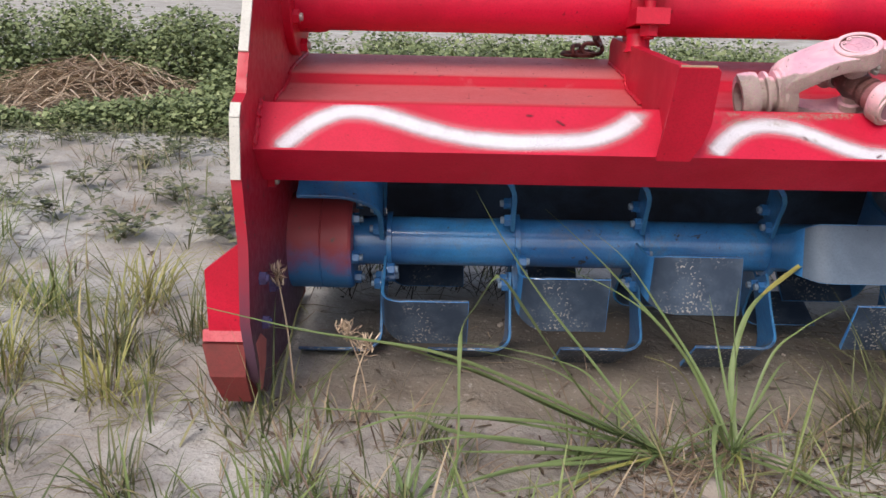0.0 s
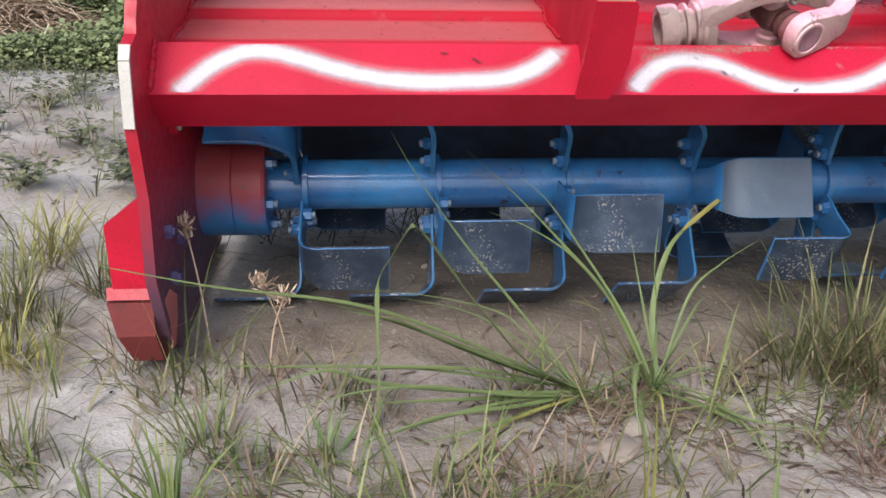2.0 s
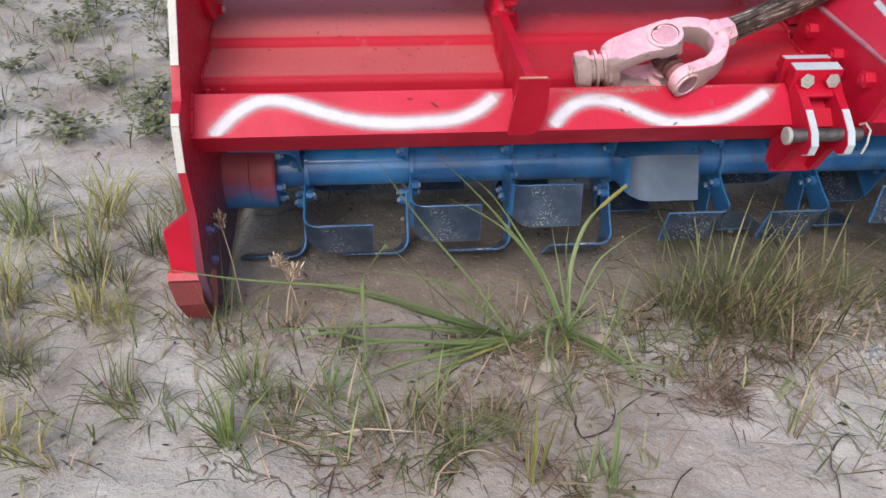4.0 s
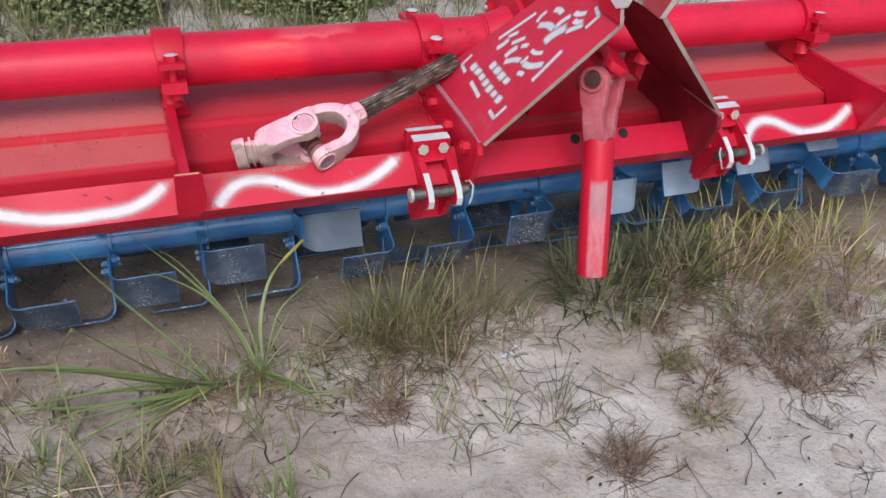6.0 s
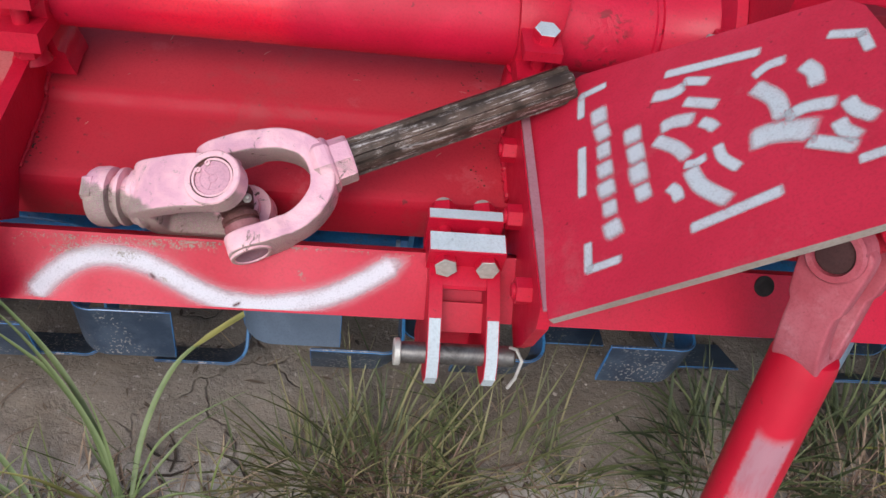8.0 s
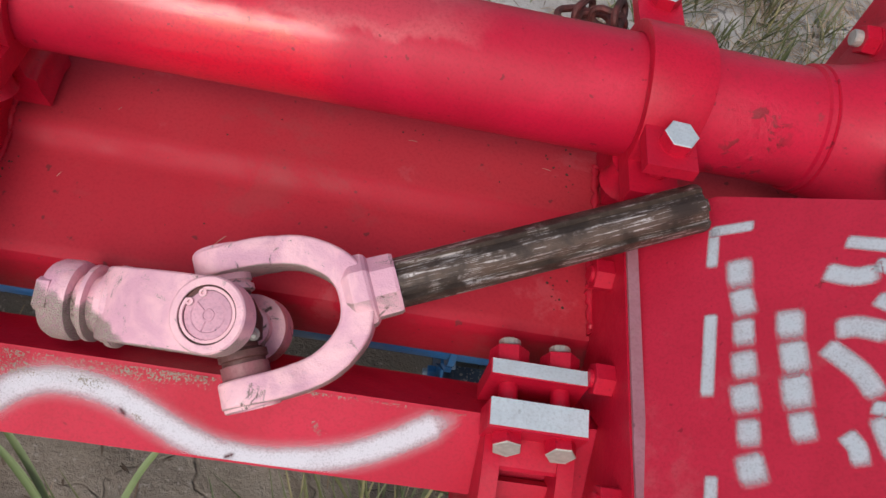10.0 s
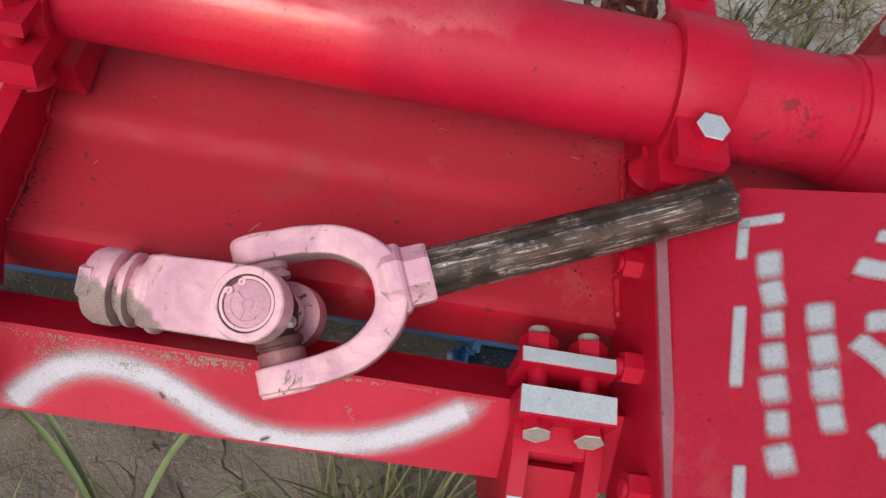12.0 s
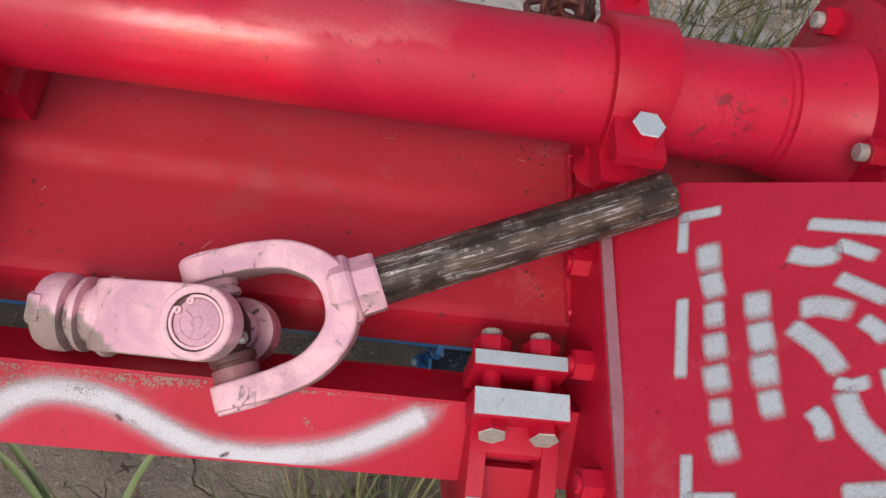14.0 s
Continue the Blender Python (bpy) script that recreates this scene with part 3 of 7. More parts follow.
WEED = leaf_material("weed_leaves", ((0.070, 0.085, 0.038), (0.150, 0.165, 0.078), (0.29, 0.27, 0.150)), 0.6)
STRAW = leaf_material("straw", ((0.28, 0.20, 0.145), (0.50, 0.38, 0.27), (0.68, 0.55, 0.41)), 0.75)
TWIG = leaf_material("dark_twig", ((0.035, 0.026, 0.020), (0.06, 0.045, 0.033), (0.11, 0.085, 0.06)), 0.8)
DEAD_LEAF = leaf_material("dead_leaves", ((0.07, 0.05, 0.036), (0.13, 0.095, 0.065), (0.24, 0.18, 0.125)), 0.8)
CRUMB = paint("dark_soil_crumb", (0.13, 0.055, 0.038), (0.06, 0.028, 0.022), 0.95, orange=1.0)
CLOD = paint("pale_clod", (0.50, 0.44, 0.38), (0.36, 0.30, 0.25), 0.95, orange=1.0)


def plastic_material():
    m, ns, ls, b = nodes_of("clear_plastic")
    b.inputs["Base Color"].default_value = (0.85, 0.87, 0.88, 1)
    b.inputs["Roughness"].default_value = 0.15
    b.inputs["Transmission Weight"].default_value = 0.7
    return m


PLASTIC = plastic_material()

# ---- mesh tools ----
X, Y, Z = Vector((1, 0, 0)), Vector((0, 1, 0)), Vector((0, 0, 1))
BASES = {}


def thing(name, at, label, category, group="", kind=""):
    ob = tagged(new(name), label, category, group, kind)
    ob.location = at
    ob.empty_display_size = 0.05
    BASES[ob] = Matrix.Translation(at)
    return ob


def crisp(bm, angle=32):
    lim = radians(angle)
    bm.normal_update()
    for f in bm.faces:
        f.smooth = True
    for e in bm.edges:
        e.smooth = len(e.link_faces) == 2 and e.calc_face_angle(0) < lim


def part(name, bm, mats, parent=None, label="", angle=32):
    """Links a bmesh, built in world metres, as one mesh object under its thing or part."""
    me = bpy.data.meshes.new(name)
    if angle:
        crisp(bm, angle)
    bm.to_mesh(me)
    bm.free()
    for m in (mats if isinstance(mats, (list, tuple)) else [mats]):
        me.materials.append(m)
    return hang(name, me, parent, label)


def hang(name, me, parent=None, label="", m=None):
    ob = new(name, me)
    if parent is not None:
        ob.parent = parent
        ob.matrix_parent_inverse = BASES[parent].inverted()
    if m is not None:
        ob.matrix_basis = m
    BASES[ob] = m.copy() if m is not None else Matrix()
    if label:
        ob["label"] = label
    return ob


def soften(bm, width=0.0015, seg=2, angle=25):
    es = [e for e in bm.edges if len(e.link_faces) == 2 and e.calc_face_angle(0) > radians(angle)]
    bmesh.ops.bevel(bm, geom=es, offset=width, segments=seg, profile=0.6, affect="EDGES", clamp_overlap=True)


def basis(o, u, v, n=None):
    u, v = Vector(u).normalized(), Vector(v)
    n = u.cross(v).normalized() if n is None else Vector(n).normalized()
    v = n.cross(u)
    m = Matrix((u, v, n)).transposed().to_4x4()
    m.translation = Vector(o)
    return m


def prism(poly, frame_m, thick, bevel=0.0015, bm=None, side=0):
    """A plate: a polygon in the frame's xy, from its z = 0 to thick. side: material slot of the cut edges."""
    own = bm is None
    bm = bm or bmesh.new()
    area = sum(a[0] * b[1] - b[0] * a[1] for a, b in zip(poly, poly[1:] + poly[:1]))
    poly = poly if area > 0 else poly[::-1]
    lo = [bm.verts.new(frame_m @ Vector((a, b, 0))) for a, b in poly]
    hi = [bm.verts.new(frame_m @ Vector((a, b, thick))) for a, b in poly]
    bm.faces.new(lo[::-1]), bm.faces.new(hi)
    for i in range(len(poly)):
        j = (i + 1) % len(poly)
        f = bm.faces.new((lo[i], lo[j], hi[j], hi[i]))
        f.material_index = side
    if bevel and own:
        soften(bm, bevel)
    return bm


def plate_yz(poly, x0, x1, bevel=0.0015, side=0):
    return prism(poly, basis((x0, 0, 0), Y, Z), x1 - x0, bevel, side=side)


def box(x0, x1, y0, y1, z0, z1, bevel=0.0015, turn=None):
    bm = prism([(x0, y0), (x1, y0), (x1, y1), (x0, y1)], Matrix.Translation((0, 0, z0)), z1 - z0, bevel)
    if turn is not None:
        bm.transform(turn)
    return bm


def about(point, axis, degrees):
    return Matrix.Translation(point) @ Matrix.Rotation(radians(degrees), 4, axis) @ Matrix.Translation(-Vector(point))


def lathe(profile, p, axis, seg=40, bm=None, closed=True):
    """Turns (distance along the axis, radius) pairs round the axis through p."""
    bm = bm or bmesh.new()
    a = Vector(axis).normalized()
    u = a.orthogonal().normalized()
    v = a.cross(u)
    rings = []
    for d, r in profile:
        rings.append([bm.verts.new(Vector(p) + a * d + (u * math.cos(2 * math.pi * i / seg) + v * math.sin(2 * math.pi * i / seg)) * r) for i in range(seg)])
    for q, s in zip(rings, rings[1:]):
        for i in range(seg):
            j = (i + 1) % seg
            bm.faces.new((q[i], q[j], s[j], s[i]))
    if closed:
        bm.faces.new(rings[0][::-1]), bm.faces.new(rings[-1])
    return bm


def rod(a, b, r, seg=20, chamfer=0.001, bm=None):
    a, b = Vector(a), Vector(b)
    n = (b - a).length
    return lathe([(0, r - chamfer), (chamfer, r), (n - chamfer, r), (n, r - chamfer)], a, b - a, seg, bm)


def sweep(points, section, bm=None, ups=None, closed=False):
    """A section (function of step: list of 2D points) carried along points."""
    bm = bm or bmesh.new()
    rings = []
    n = len(points)
    for i, p in enumerate(points):
        t = (points[min(i + 1, n - 1)] - points[max(i - 1, 0)]).normalized()
        up = ups[i] if ups else Z
        s = t.cross(up).normalized()
        w = s.cross(t).normalized()
        rings.append([bm.verts.new(p + s * a + w * b) for a, b in section(i)])
    k = len(rings[0])
    for q, r in zip(rings, rings[1:]):
        for i in range(k):
            j = (i + 1) % k
            bm.faces.new((q[i], q[j], r[j], r[i]))
    bm.faces.new(rings[0][::-1]), bm.faces.new(rings[-1])
    bmesh.ops.recalc_face_normals(bm, faces=bm.faces)
    return bm


def spline_curve(P, n=8):
    P = [Vector(p) for p in P]
    out = []
    for i in range(len(P) - 1):
        p0, p1, p2, p3 = P[max(i - 1, 0)], P[i], P[i + 1], P[min(i + 2, len(P) - 1)]
        for k in range(n):
            t = k / n
            out.append(0.5 * ((2 * p1) + (p2 - p0) * t + (2 * p0 - 5 * p1 + 4 * p2 - p3) * t * t + (3 * p1 - p0 - 3 * p2 + p3) * t ** 3))
    out.append(P[-1])
    return out


def round_section(r, k=12):
    return [(r * math.cos(2 * math.pi * i / k), r * math.sin(2 * math.pi * i / k)) for i in range(k)]


def hex_mesh(name, mat, af=0.024, high=0.011, stud=0.0, mat2=None, top=None):
    """A hexagon head or nut standing on z = 0, with a stud through it."""
    bm = bmesh.new()
    r = af / math.sqrt(3)
    lathe([(0, r), (high * 0.94, r), (high, r * 0.93)], (0, 0, 0), Z, 6, bm)
    lathe([(-0.0022, af * 0.60), (0.0002, af * 0.60)], (0, 0, 0), Z, 20, bm)
    if stud:
        n0 = len(bm.faces)
        lathe([(high - 0.002, af * 0.32), (high + stud - 0.001, af * 0.32), (high + stud, af * 0.28)], (0, 0, 0), Z, 14, bm)
        bm.faces.ensure_lookup_table()
        for f in bm.faces[n0:]:
            f.material_index = 1
    bm.normal_update()
    for f in bm.faces:
        if top and f.normal.z > 0.3 and f.calc_center_median().z > high * 0.9:
            f.material_index = 1
    crisp(bm, 20)
    me = bpy.data.meshes.new(name)
    bm.to_mesh(me)
    bm.free()
    me.materials.append(mat)
    me.materials.append(top or mat2 or mat)
    return me


HEAD_ZINC = hex_mesh("bolt_head", RED, 0.0235, 0.012, top=SILVER)
HEAD_SMALL = hex_mesh("bolt_head_small", RED, 0.0205, 0.0135, top=ZINC)
NUT_RED = hex_mesh("nut", RED, 0.023, 0.015, 0.003, RED)
NUT_ZINC = hex_mesh("nut_with_stud", RED, 0.023, 0.013, 0.007, ZINC)
NUT_BIG = hex_mesh("large_nut", RED, 0.027, 0.016, 0.008, ZINC)
HEAD_BLUE = hex_mesh("rotor_bolt", BLUE, 0.016, 0.009, 0.005, BLADE_BARE)
HEAD_PLATE = hex_mesh("plate_bolt", PLATE_BOLT, 0.015, 0.008, 0.003, PLATE_BOLT)
HEAD_PALE = hex_mesh("flange_bolt", RED, 0.018, 0.009, 0.004, ZINC)


def bolt(me, p, axis, parent, name="bolt", spin=0.0, label=""):
    q = Vector(axis).to_track_quat("Z", "Y").to_matrix().to_4x4()
    return hang(name, me, parent, label, Matrix.Translation(p) @ q @ Matrix.Rotation(radians(spin), 4, "Z"))


# ---- the rotary tiller ----
LEFT, RIGHT, MID = -0.093, 2.483, 1.195
tiller = thing("rotary_tiller", (MID, 1.15, 0.0), "red rotary tiller with blue rotor blades parked on sandy ground", "farm implement")

# front beam: a square tube set on its edge
BY, BZ = 1.020, 0.354
beam_poly = [(BY - 0.048, BZ), (BY, BZ - 0.047), (BY + 0.048, BZ), (BY, BZ + 0.048)]
front_beam = part("front_beam", plate_yz(beam_poly, LEFT, RIGHT, 0.004), RED_BEAM, tiller, "red square front beam with white sprayed waves")
FACE = basis((0, BY - 0.048, BZ), X, (0, 0.048, 0.048))
FACE_LEN = 0.0679


def stroke(name, pts, width, m, parent, lift=0.0008, soft=0.6, taper=1.0, mat=None, label="white sprayed paint", fade=False, limit=None, profile=((-1, 0), (-0.8, 0.34), (-0.5, 0.84), (0, 0.92), (0.5, 0.84), (0.8, 0.34), (1, 0))):
    """A sprayed line through 2D points of the frame m."""
    fine = []
    P = [Vector(p) for p in pts]
    for i in range(len(P) - 1):
        p0, p1, p2, p3 = P[max(i - 1, 0)], P[i], P[i + 1], P[min(i + 2, len(P) - 1)]
        for k in range(6):
            t = k / 6
            fine.append(0.5 * ((2 * p1) + (p2 - p0) * t + (2 * p0 - 5 * p1 + 4 * p2 - p3) * t * t + (3 * p1 - p0 - 3 * p2 + p3) * t ** 3))
    fine.append(P[-1])
    d0, d1 = (fine[1] - fine[0]).normalized(), (fine[-1] - fine[-2]).normalized()
    fine = [fine[0] - d0 * width * 0.3] + fine + [fine[-1] + d1 * width * 0.45]
    bm = bmesh.new()
    lay = bm.verts.layers.float.new("cover")
    rows = []
    for i, p in enumerate(fine):
        t = (fine[min(i + 1, len(fine) - 1)] - fine[max(i - 1, 0)]).normalized()
        n = Vector((-t.y, t.x))
        end = 0.0 if i in (0, len(fine) - 1) else 1.0
        w = width * (1.0 + (taper - 1.0) * i / len(fine))
        row = []
        for s, c in profile:
            q = p + n * s * w * 0.5
            if limit:
                q.y = min(limit[1], max(limit[0], q.y))
            v = bm.verts.new(m @ Vector((q.x, q.y, lift)))
            v[lay] = c * (end if i not in (1, len(fine) - 2) or not fade else 0.55)
            row.append(v)
        rows.append(row)
    for a, b in zip(rows, rows[1:]):
        for i in range(len(profile) - 1):
            bm.faces.new((a[i], a[i + 1], b[i + 1], b[i]))
    return part(name, bm, mat or SPRAY, parent, label, angle=0)


def on_face(pairs):
    return [(x, v * FACE_LEN) for x, v in pairs]


WAVE_A = [(-0.062, 0.03), (-0.047, 0.28), (-0.024, 0.59), (0.005, 0.80), (0.037, 0.81), (0.070, 0.67), (0.109, 0.47), (0.154, 0.31), (0.206, 0.24),
          (0.258, 0.26), (0.297, 0.32), (0.330, 0.52), (0.356, 0.82)]
WAVE_B = [(0.440, 0.10), (0.455, 0.36), (0.473, 0.57), (0.495, 0.68), (0.517, 0.68), (0.543, 0.59), (0.569, 0.41), (0.595, 0.23), (0.621, 0.12),
          (0.655, 0.09), (0.690, 0.15), (0.724, 0.28), (0.758, 0.51), (0.790, 0.80)]
EDGES = (0.0022, FACE_LEN - 0.0022)
MIST = ((-1, 0), (-0.74, 0.05), (-0.54, 0.17), (-0.37, 0.45), (-0.20, 0.84), (0, 0.97), (0.20, 0.84), (0.37, 0.45), (0.54, 0.17), (0.74, 0.05), (1, 0))
stroke("white_wave", on_face(WAVE_A), 0.050, FACE, front_beam, fade=True, limit=EDGES, profile=MIST)
stroke("white_wave", on_face([(x + 0.002 - 0.05 * max(0.0, x - 0.60), v) for x, v in WAVE_B]), 0.048, FACE, front_beam, fade=True, limit=EDGES, profile=MIST)
stroke("white_wave", on_face([(1.598 + (x - 0.44) * 0.90, v) for x, v in WAVE_B]), 0.050, FACE, front_beam, fade=True, limit=EDGES, profile=MIST)
DRIFT = ((-1, 0), (-0.6, 0.22), (-0.2, 0.64), (0.2, 0.64), (0.6, 0.22), (1, 0))
for pts, w in (([(0.425, 0.93), (0.47, 0.91), (0.52, 0.92), (0.575, 0.93), (0.61, 0.96)], 0.026), ([(0.458, 0.76), (0.49, 0.78), (0.53, 0.70)], 0.030), ([(0.60, 0.97), (0.66, 0.96), (0.72, 0.97), (0.80, 0.97)], 0.010),
               ([(0.56, 0.42), (0.563, 0.34)], 0.012), ([(0.69, 0.62), (0.695, 0.50)], 0.012)):
    stroke("sand_film", on_face(pts), w, FACE, front_beam, 0.0012, mat=SAND_FILM, label="thin film of blown sand", limit=EDGES, profile=DRIFT)
for sx, sv, ex, ev in ((0.224, 0.80, 0.231, 0.79), (0.259, 0.70, 0.268, 0.60), (0.628, 0.06, 0.634, 0.11), (0.548, 0.46, 0.552, 0.40)):
    stroke("paint_scratch", on_face([(sx, sv), (ex, ev)]), 0.006, FACE, front_beam, 0.0014, mat=SCRATCH, label="dark paint scratch", profile=((-1, 0), (-0.4, 0.4), (0, 0.9), (0.4, 0.4), (1, 0)), fade=True)
# Black discs on the solid face stand for the shade inside open holes.
for hx in (1.176, 1.292):
    c = FACE @ Vector((hx, 0.055, 0.0))
    part("bolt_hole", lathe([(0.0004, 0.0115), (0.0012, 0.011)], c, FACE.to_3x3() @ Z, 20), BLACK, front_beam, "black disc for the shade in a bolt hole")

# deck: bent sheet with a rolled front lip and a raised step
deck_line = [(1.106, 0.331), (1.102, 0.335), (1.101, 0.339), (1.101, 0.379), (1.1015, 0.384), (1.1045, 0.3895), (1.110, 0.3930), (1.115, 0.3938), (1.120, 0.3943), (1.195, 0.4022), (1.200, 0.4030), (1.204, 0.4048),
             (1.208, 0.4080), (1.212, 0.4119), (1.216, 0.4151), (1.221, 0.4169), (1.227, 0.4177), (1.298, 0.4248), (1.302, 0.4252), (1.375, 0.4296), (1.385, 0.4300), (1.393, 0.4285), (1.398, 0.423), (1.430, 0.330), (1.462, 0.205)]


def inner(i, y, z):
    return (y + 0.005, z + 0.001) if i < 5 else (y, z - 0.005) if i < 21 else (y - 0.006, z - 0.002)


deck_poly = deck_line + [inner(i, y, z) for i, (y, z) in list(enumerate(deck_line))[::-1]]
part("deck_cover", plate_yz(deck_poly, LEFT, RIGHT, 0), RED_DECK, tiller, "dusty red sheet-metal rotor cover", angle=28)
# Thin sheet that gives the red cover a dark blue-grey underside.
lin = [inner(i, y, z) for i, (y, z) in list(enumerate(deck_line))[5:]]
part("cover_underside", plate_yz([(y - 0.0008, z - 0.0008) for y, z in lin] + [(y - 0.0030, z - 0.0030) for y, z in lin[::-1]], LEFT + 0.001, RIGHT - 0.001, 0), DARK_INSIDE, tiller, "dark blue-grey underside of the cover")

part("trailing_board", plate_yz([(1.453, 0.21), (1.463, 0.21), (1.530, 0.104), (1.522, 0.101)], LEFT + 0.001, RIGHT - 0.001, 0.001), DARK_INSIDE, tiller)


def weld(parent, pts, seed, r=0.0025, mat=None):
    """A lumpy painted weld bead laid along points."""
    rng = random.Random(seed)
    line = spline_curve(pts, 12)
    rad = [r * rng.uniform(0.5, 1.4) for _ in line]
    line = [p + Vector((rng.gauss(0, 0.0005), rng.gauss(0, 0.0005), rng.gauss(0, 0.0005))) for p in line]
    return part("weld_bead", sweep(line, lambda i: round_section(rad[i], 8), ups=[X + Z * 0.01] * len(line)), mat or WELD_RED, parent, "lumpy red painted weld bead", 60)


# end plates with skids
def end_side(s, x):
    """s: +1 for the plate at the low end of x, -1 for the other one."""
    a, b = (x - 0.012, x) if s > 0 else (x, x + 0.012)
    outline = [(0.913, 0.160), (0.925, 0.250), (0.917, 0.300), (0.912, 0.335), (0.922, 0.395), (0.932, 0.412), (0.955, 0.420), (0.960, 0.432),
               (1.100, 0.655), (1.225, 0.690), (1.330, 0.590), (1.385, 0.436), (1.440, 0.320), (1.480, 0.180), (1.420, 0.110), (1.300, 0.070), (1.105, 0.036), (0.985, 0.036), (0.94, 0.08)]
    p = part("end_plate", plate_yz(outline, a, b, 0.002), PLATE, tiller, "red steel end plate with bare front edge")
    for i, (q, r) in enumerate((((0.9782, 0.463), (1.099, 0.656)), ((0.911, 0.332), (0.921, 0.398)), ((0.921, 0.398), (0.931, 0.412)))):
        q, r = Vector((0, *q)), Vector((0, *r))
        d = (r - q).normalized()
        nrm = Vector((0, -d.z, d.y))
        m = basis(Vector((a + 0.0005, 0, 0)) + q, d, nrm)
        part("bare_edge", prism([(0, -0.001), ((r - q).length, -0.001), ((r - q).length, 0.0022), (0, 0.0022)], basis(Vector((a + 0.0005, q.y, q.z)), d, nrm), 0.011 * (1 if m.to_3x3().col[2].x > 0 else -1), 0.0008), EDGE_WHITE, p, "bare pale plate edge")
    f0, f1 = (x - 0.055, x - 0.012) if s > 0 else (x + 0.012, x + 0.055)
    out, inn = (f0, f1) if s > 0 else (f1, f0)
    fl = [(inn, 0.252), (out, 0.218), (out, 0.135), (inn, 0.135)]
    part("side_gusset", prism(fl, basis((0, 0.935, 0), X, Z), -0.012, 0.0015), RED, tiller, "red angled gusset above the skid")
    lo, hi = (x - 0.063, x - 0.012) if s > 0 else (x + 0.012, x + 0.063)
    shoe = [(0.931, 0.126), (0.926, 0.086), (0.947, 0.042), (0.975, 0.032), (1.10, 0.028), (1.36, 0.030), (1.36, 0.040), (1.10, 0.040), (0.985, 0.046), (0.962, 0.058), (0.955, 0.078), (0.960, 0.126)]
    bm = plate_yz(shoe, lo, hi, 0.002)
    for v in bm.verts:
        # the outer side tapers towards the sole
        k = 0.20 * max(0.0, 0.126 - v.co.z)
        v.co.x = max(v.co.x, lo + k) if s > 0 else min(v.co.x, hi - k)
    part("skid_shoe", bm, RUST_SHOE, tiller, "worn red skid shoe rubbed brown", angle=25)
    patch = [(0.936, 0.126), (0.962, 0.128), (0.990, 0.108), (0.982, 0.082), (0.958, 0.056), (0.944, 0.060), (0.948, 0.092)]
    part("worn_patch", plate_yz(patch, x, x + 0.0006, 0) if s > 0 else plate_yz(patch, x - 0.0006, x, 0), SALMON, p, "salmon patch of bare primer")
    part("skid_cap", box(lo + 0.001, hi - 0.001, 0.932, 0.975, 0.124, 0.138, 0.002, about((0, 0.95, 0.13), X, -18)), FADED, tiller, "faded red skid top")
    for y, z in ((0.975, 0.195), (0.98, 0.135), (1.03, 0.165), (1.05, 0.30)):
        bolt(HEAD_PLATE if z < 0.25 else HEAD_PALE, (x, y, z), X * s, p)
    weld(p, [(x + 0.001 * s, 1.103, 0.385), (x + 0.001 * s, 1.110, 0.395), (x + 0.001 * s, 1.200, 0.404), (x + 0.001 * s, 1.220, 0.418), (x + 0.001 * s, 1.300, 0.426), (x + 0.001 * s, 1.384, 0.431)], 91)
    weld(p, [(x + 0.001 * s, 0.974, 0.358), (x + 0.001 * s, 0.998, 0.381), (x + 0.001 * s, 1.020, 0.404)], 92, 0.0034)
    for bx in (0.008, 0.031):
        part("lip_rivet", lathe([(0, 0.0055), (0.003, 0.0052), (0.0045, 0.003)], (x + bx * s, 1.1015, 0.372), -Y, 14), RED, p)
    # drum that covers the rotor's bearing
    AY, AZ = 1.215, 0.170
    part("bearing_drum", lathe([(0, 0.071), (0.045, 0.071), (0.0465, 0.0695), (0.048, 0.071), (0.086, 0.0715), (0.0905, 0.0685), (0.0905, 0.045)], (x, AY, AZ), X * s, 48), DRUM, tiller, "bearing drum in red and blue paint")
    # tube flange
    part("tube_flange", lathe([(0, 0.088), (0.010, 0.088), (0.012, 0.086), (0.012, 0.05)], (x, TY, TZ), X * s, 40), RED, tiller)
    for k in range(6):
        an = radians(25 + 60 * k)
        bolt(HEAD_PALE, (x + 0.012 * s, TY + 0.073 * math.cos(an), TZ + 0.073 * math.sin(an)), X * s, tiller)


TY, TZ, TR = 1.265, 0.5238, 0.0510
end_side(1, LEFT)
end_side(-1, RIGHT)


# upper frame tube in two halves, with sleeves, collars and flanges at the gearbox
def half_tube(s, x):
    L = 1.114 - LEFT
    prof = [(0, 0.0545), (0.040, 0.0545), (0.047, 0.0535), (0.052, TR + 0.0004), (0.056, TR), (L - 0.175, TR), (L - 0.067, TR), (L - 0.0655, TR + 0.0030), (L - 0.061, TR + 0.0030), (L - 0.0595, TR + 0.0015), (L - 0.0585, 0.0550),
            (L - 0.040, 0.0575), (L - 0.022, 0.0620), (L - 0.006, 0.0675), (L - 0.0035, 0.0690), (L - 0.003, 0.1010), (L - 0.0025, 0.1030), (L + 0.009, 0.1030)]
    bm = lathe(prof, (x, TY, TZ), X * s, 64)
    return part("frame_tube", bm, RED_TUBE, tiller, "red round frame tube", angle=28)


half_tube(1, LEFT)
half_tube(-1, RIGHT)
for s, x in ((1, 1.111), (-1, 2 * MID - 1.111)):
    for k in (0, 2, 3, 5):
        an = radians(30 + 60 * k)
        bolt(NUT_ZINC, (x - 0.001 * s, TY + 0.088 * math.cos(an), TZ + 0.088 * math.sin(an)), X * -s, tiller, "flange_nut", spin=13 * k)

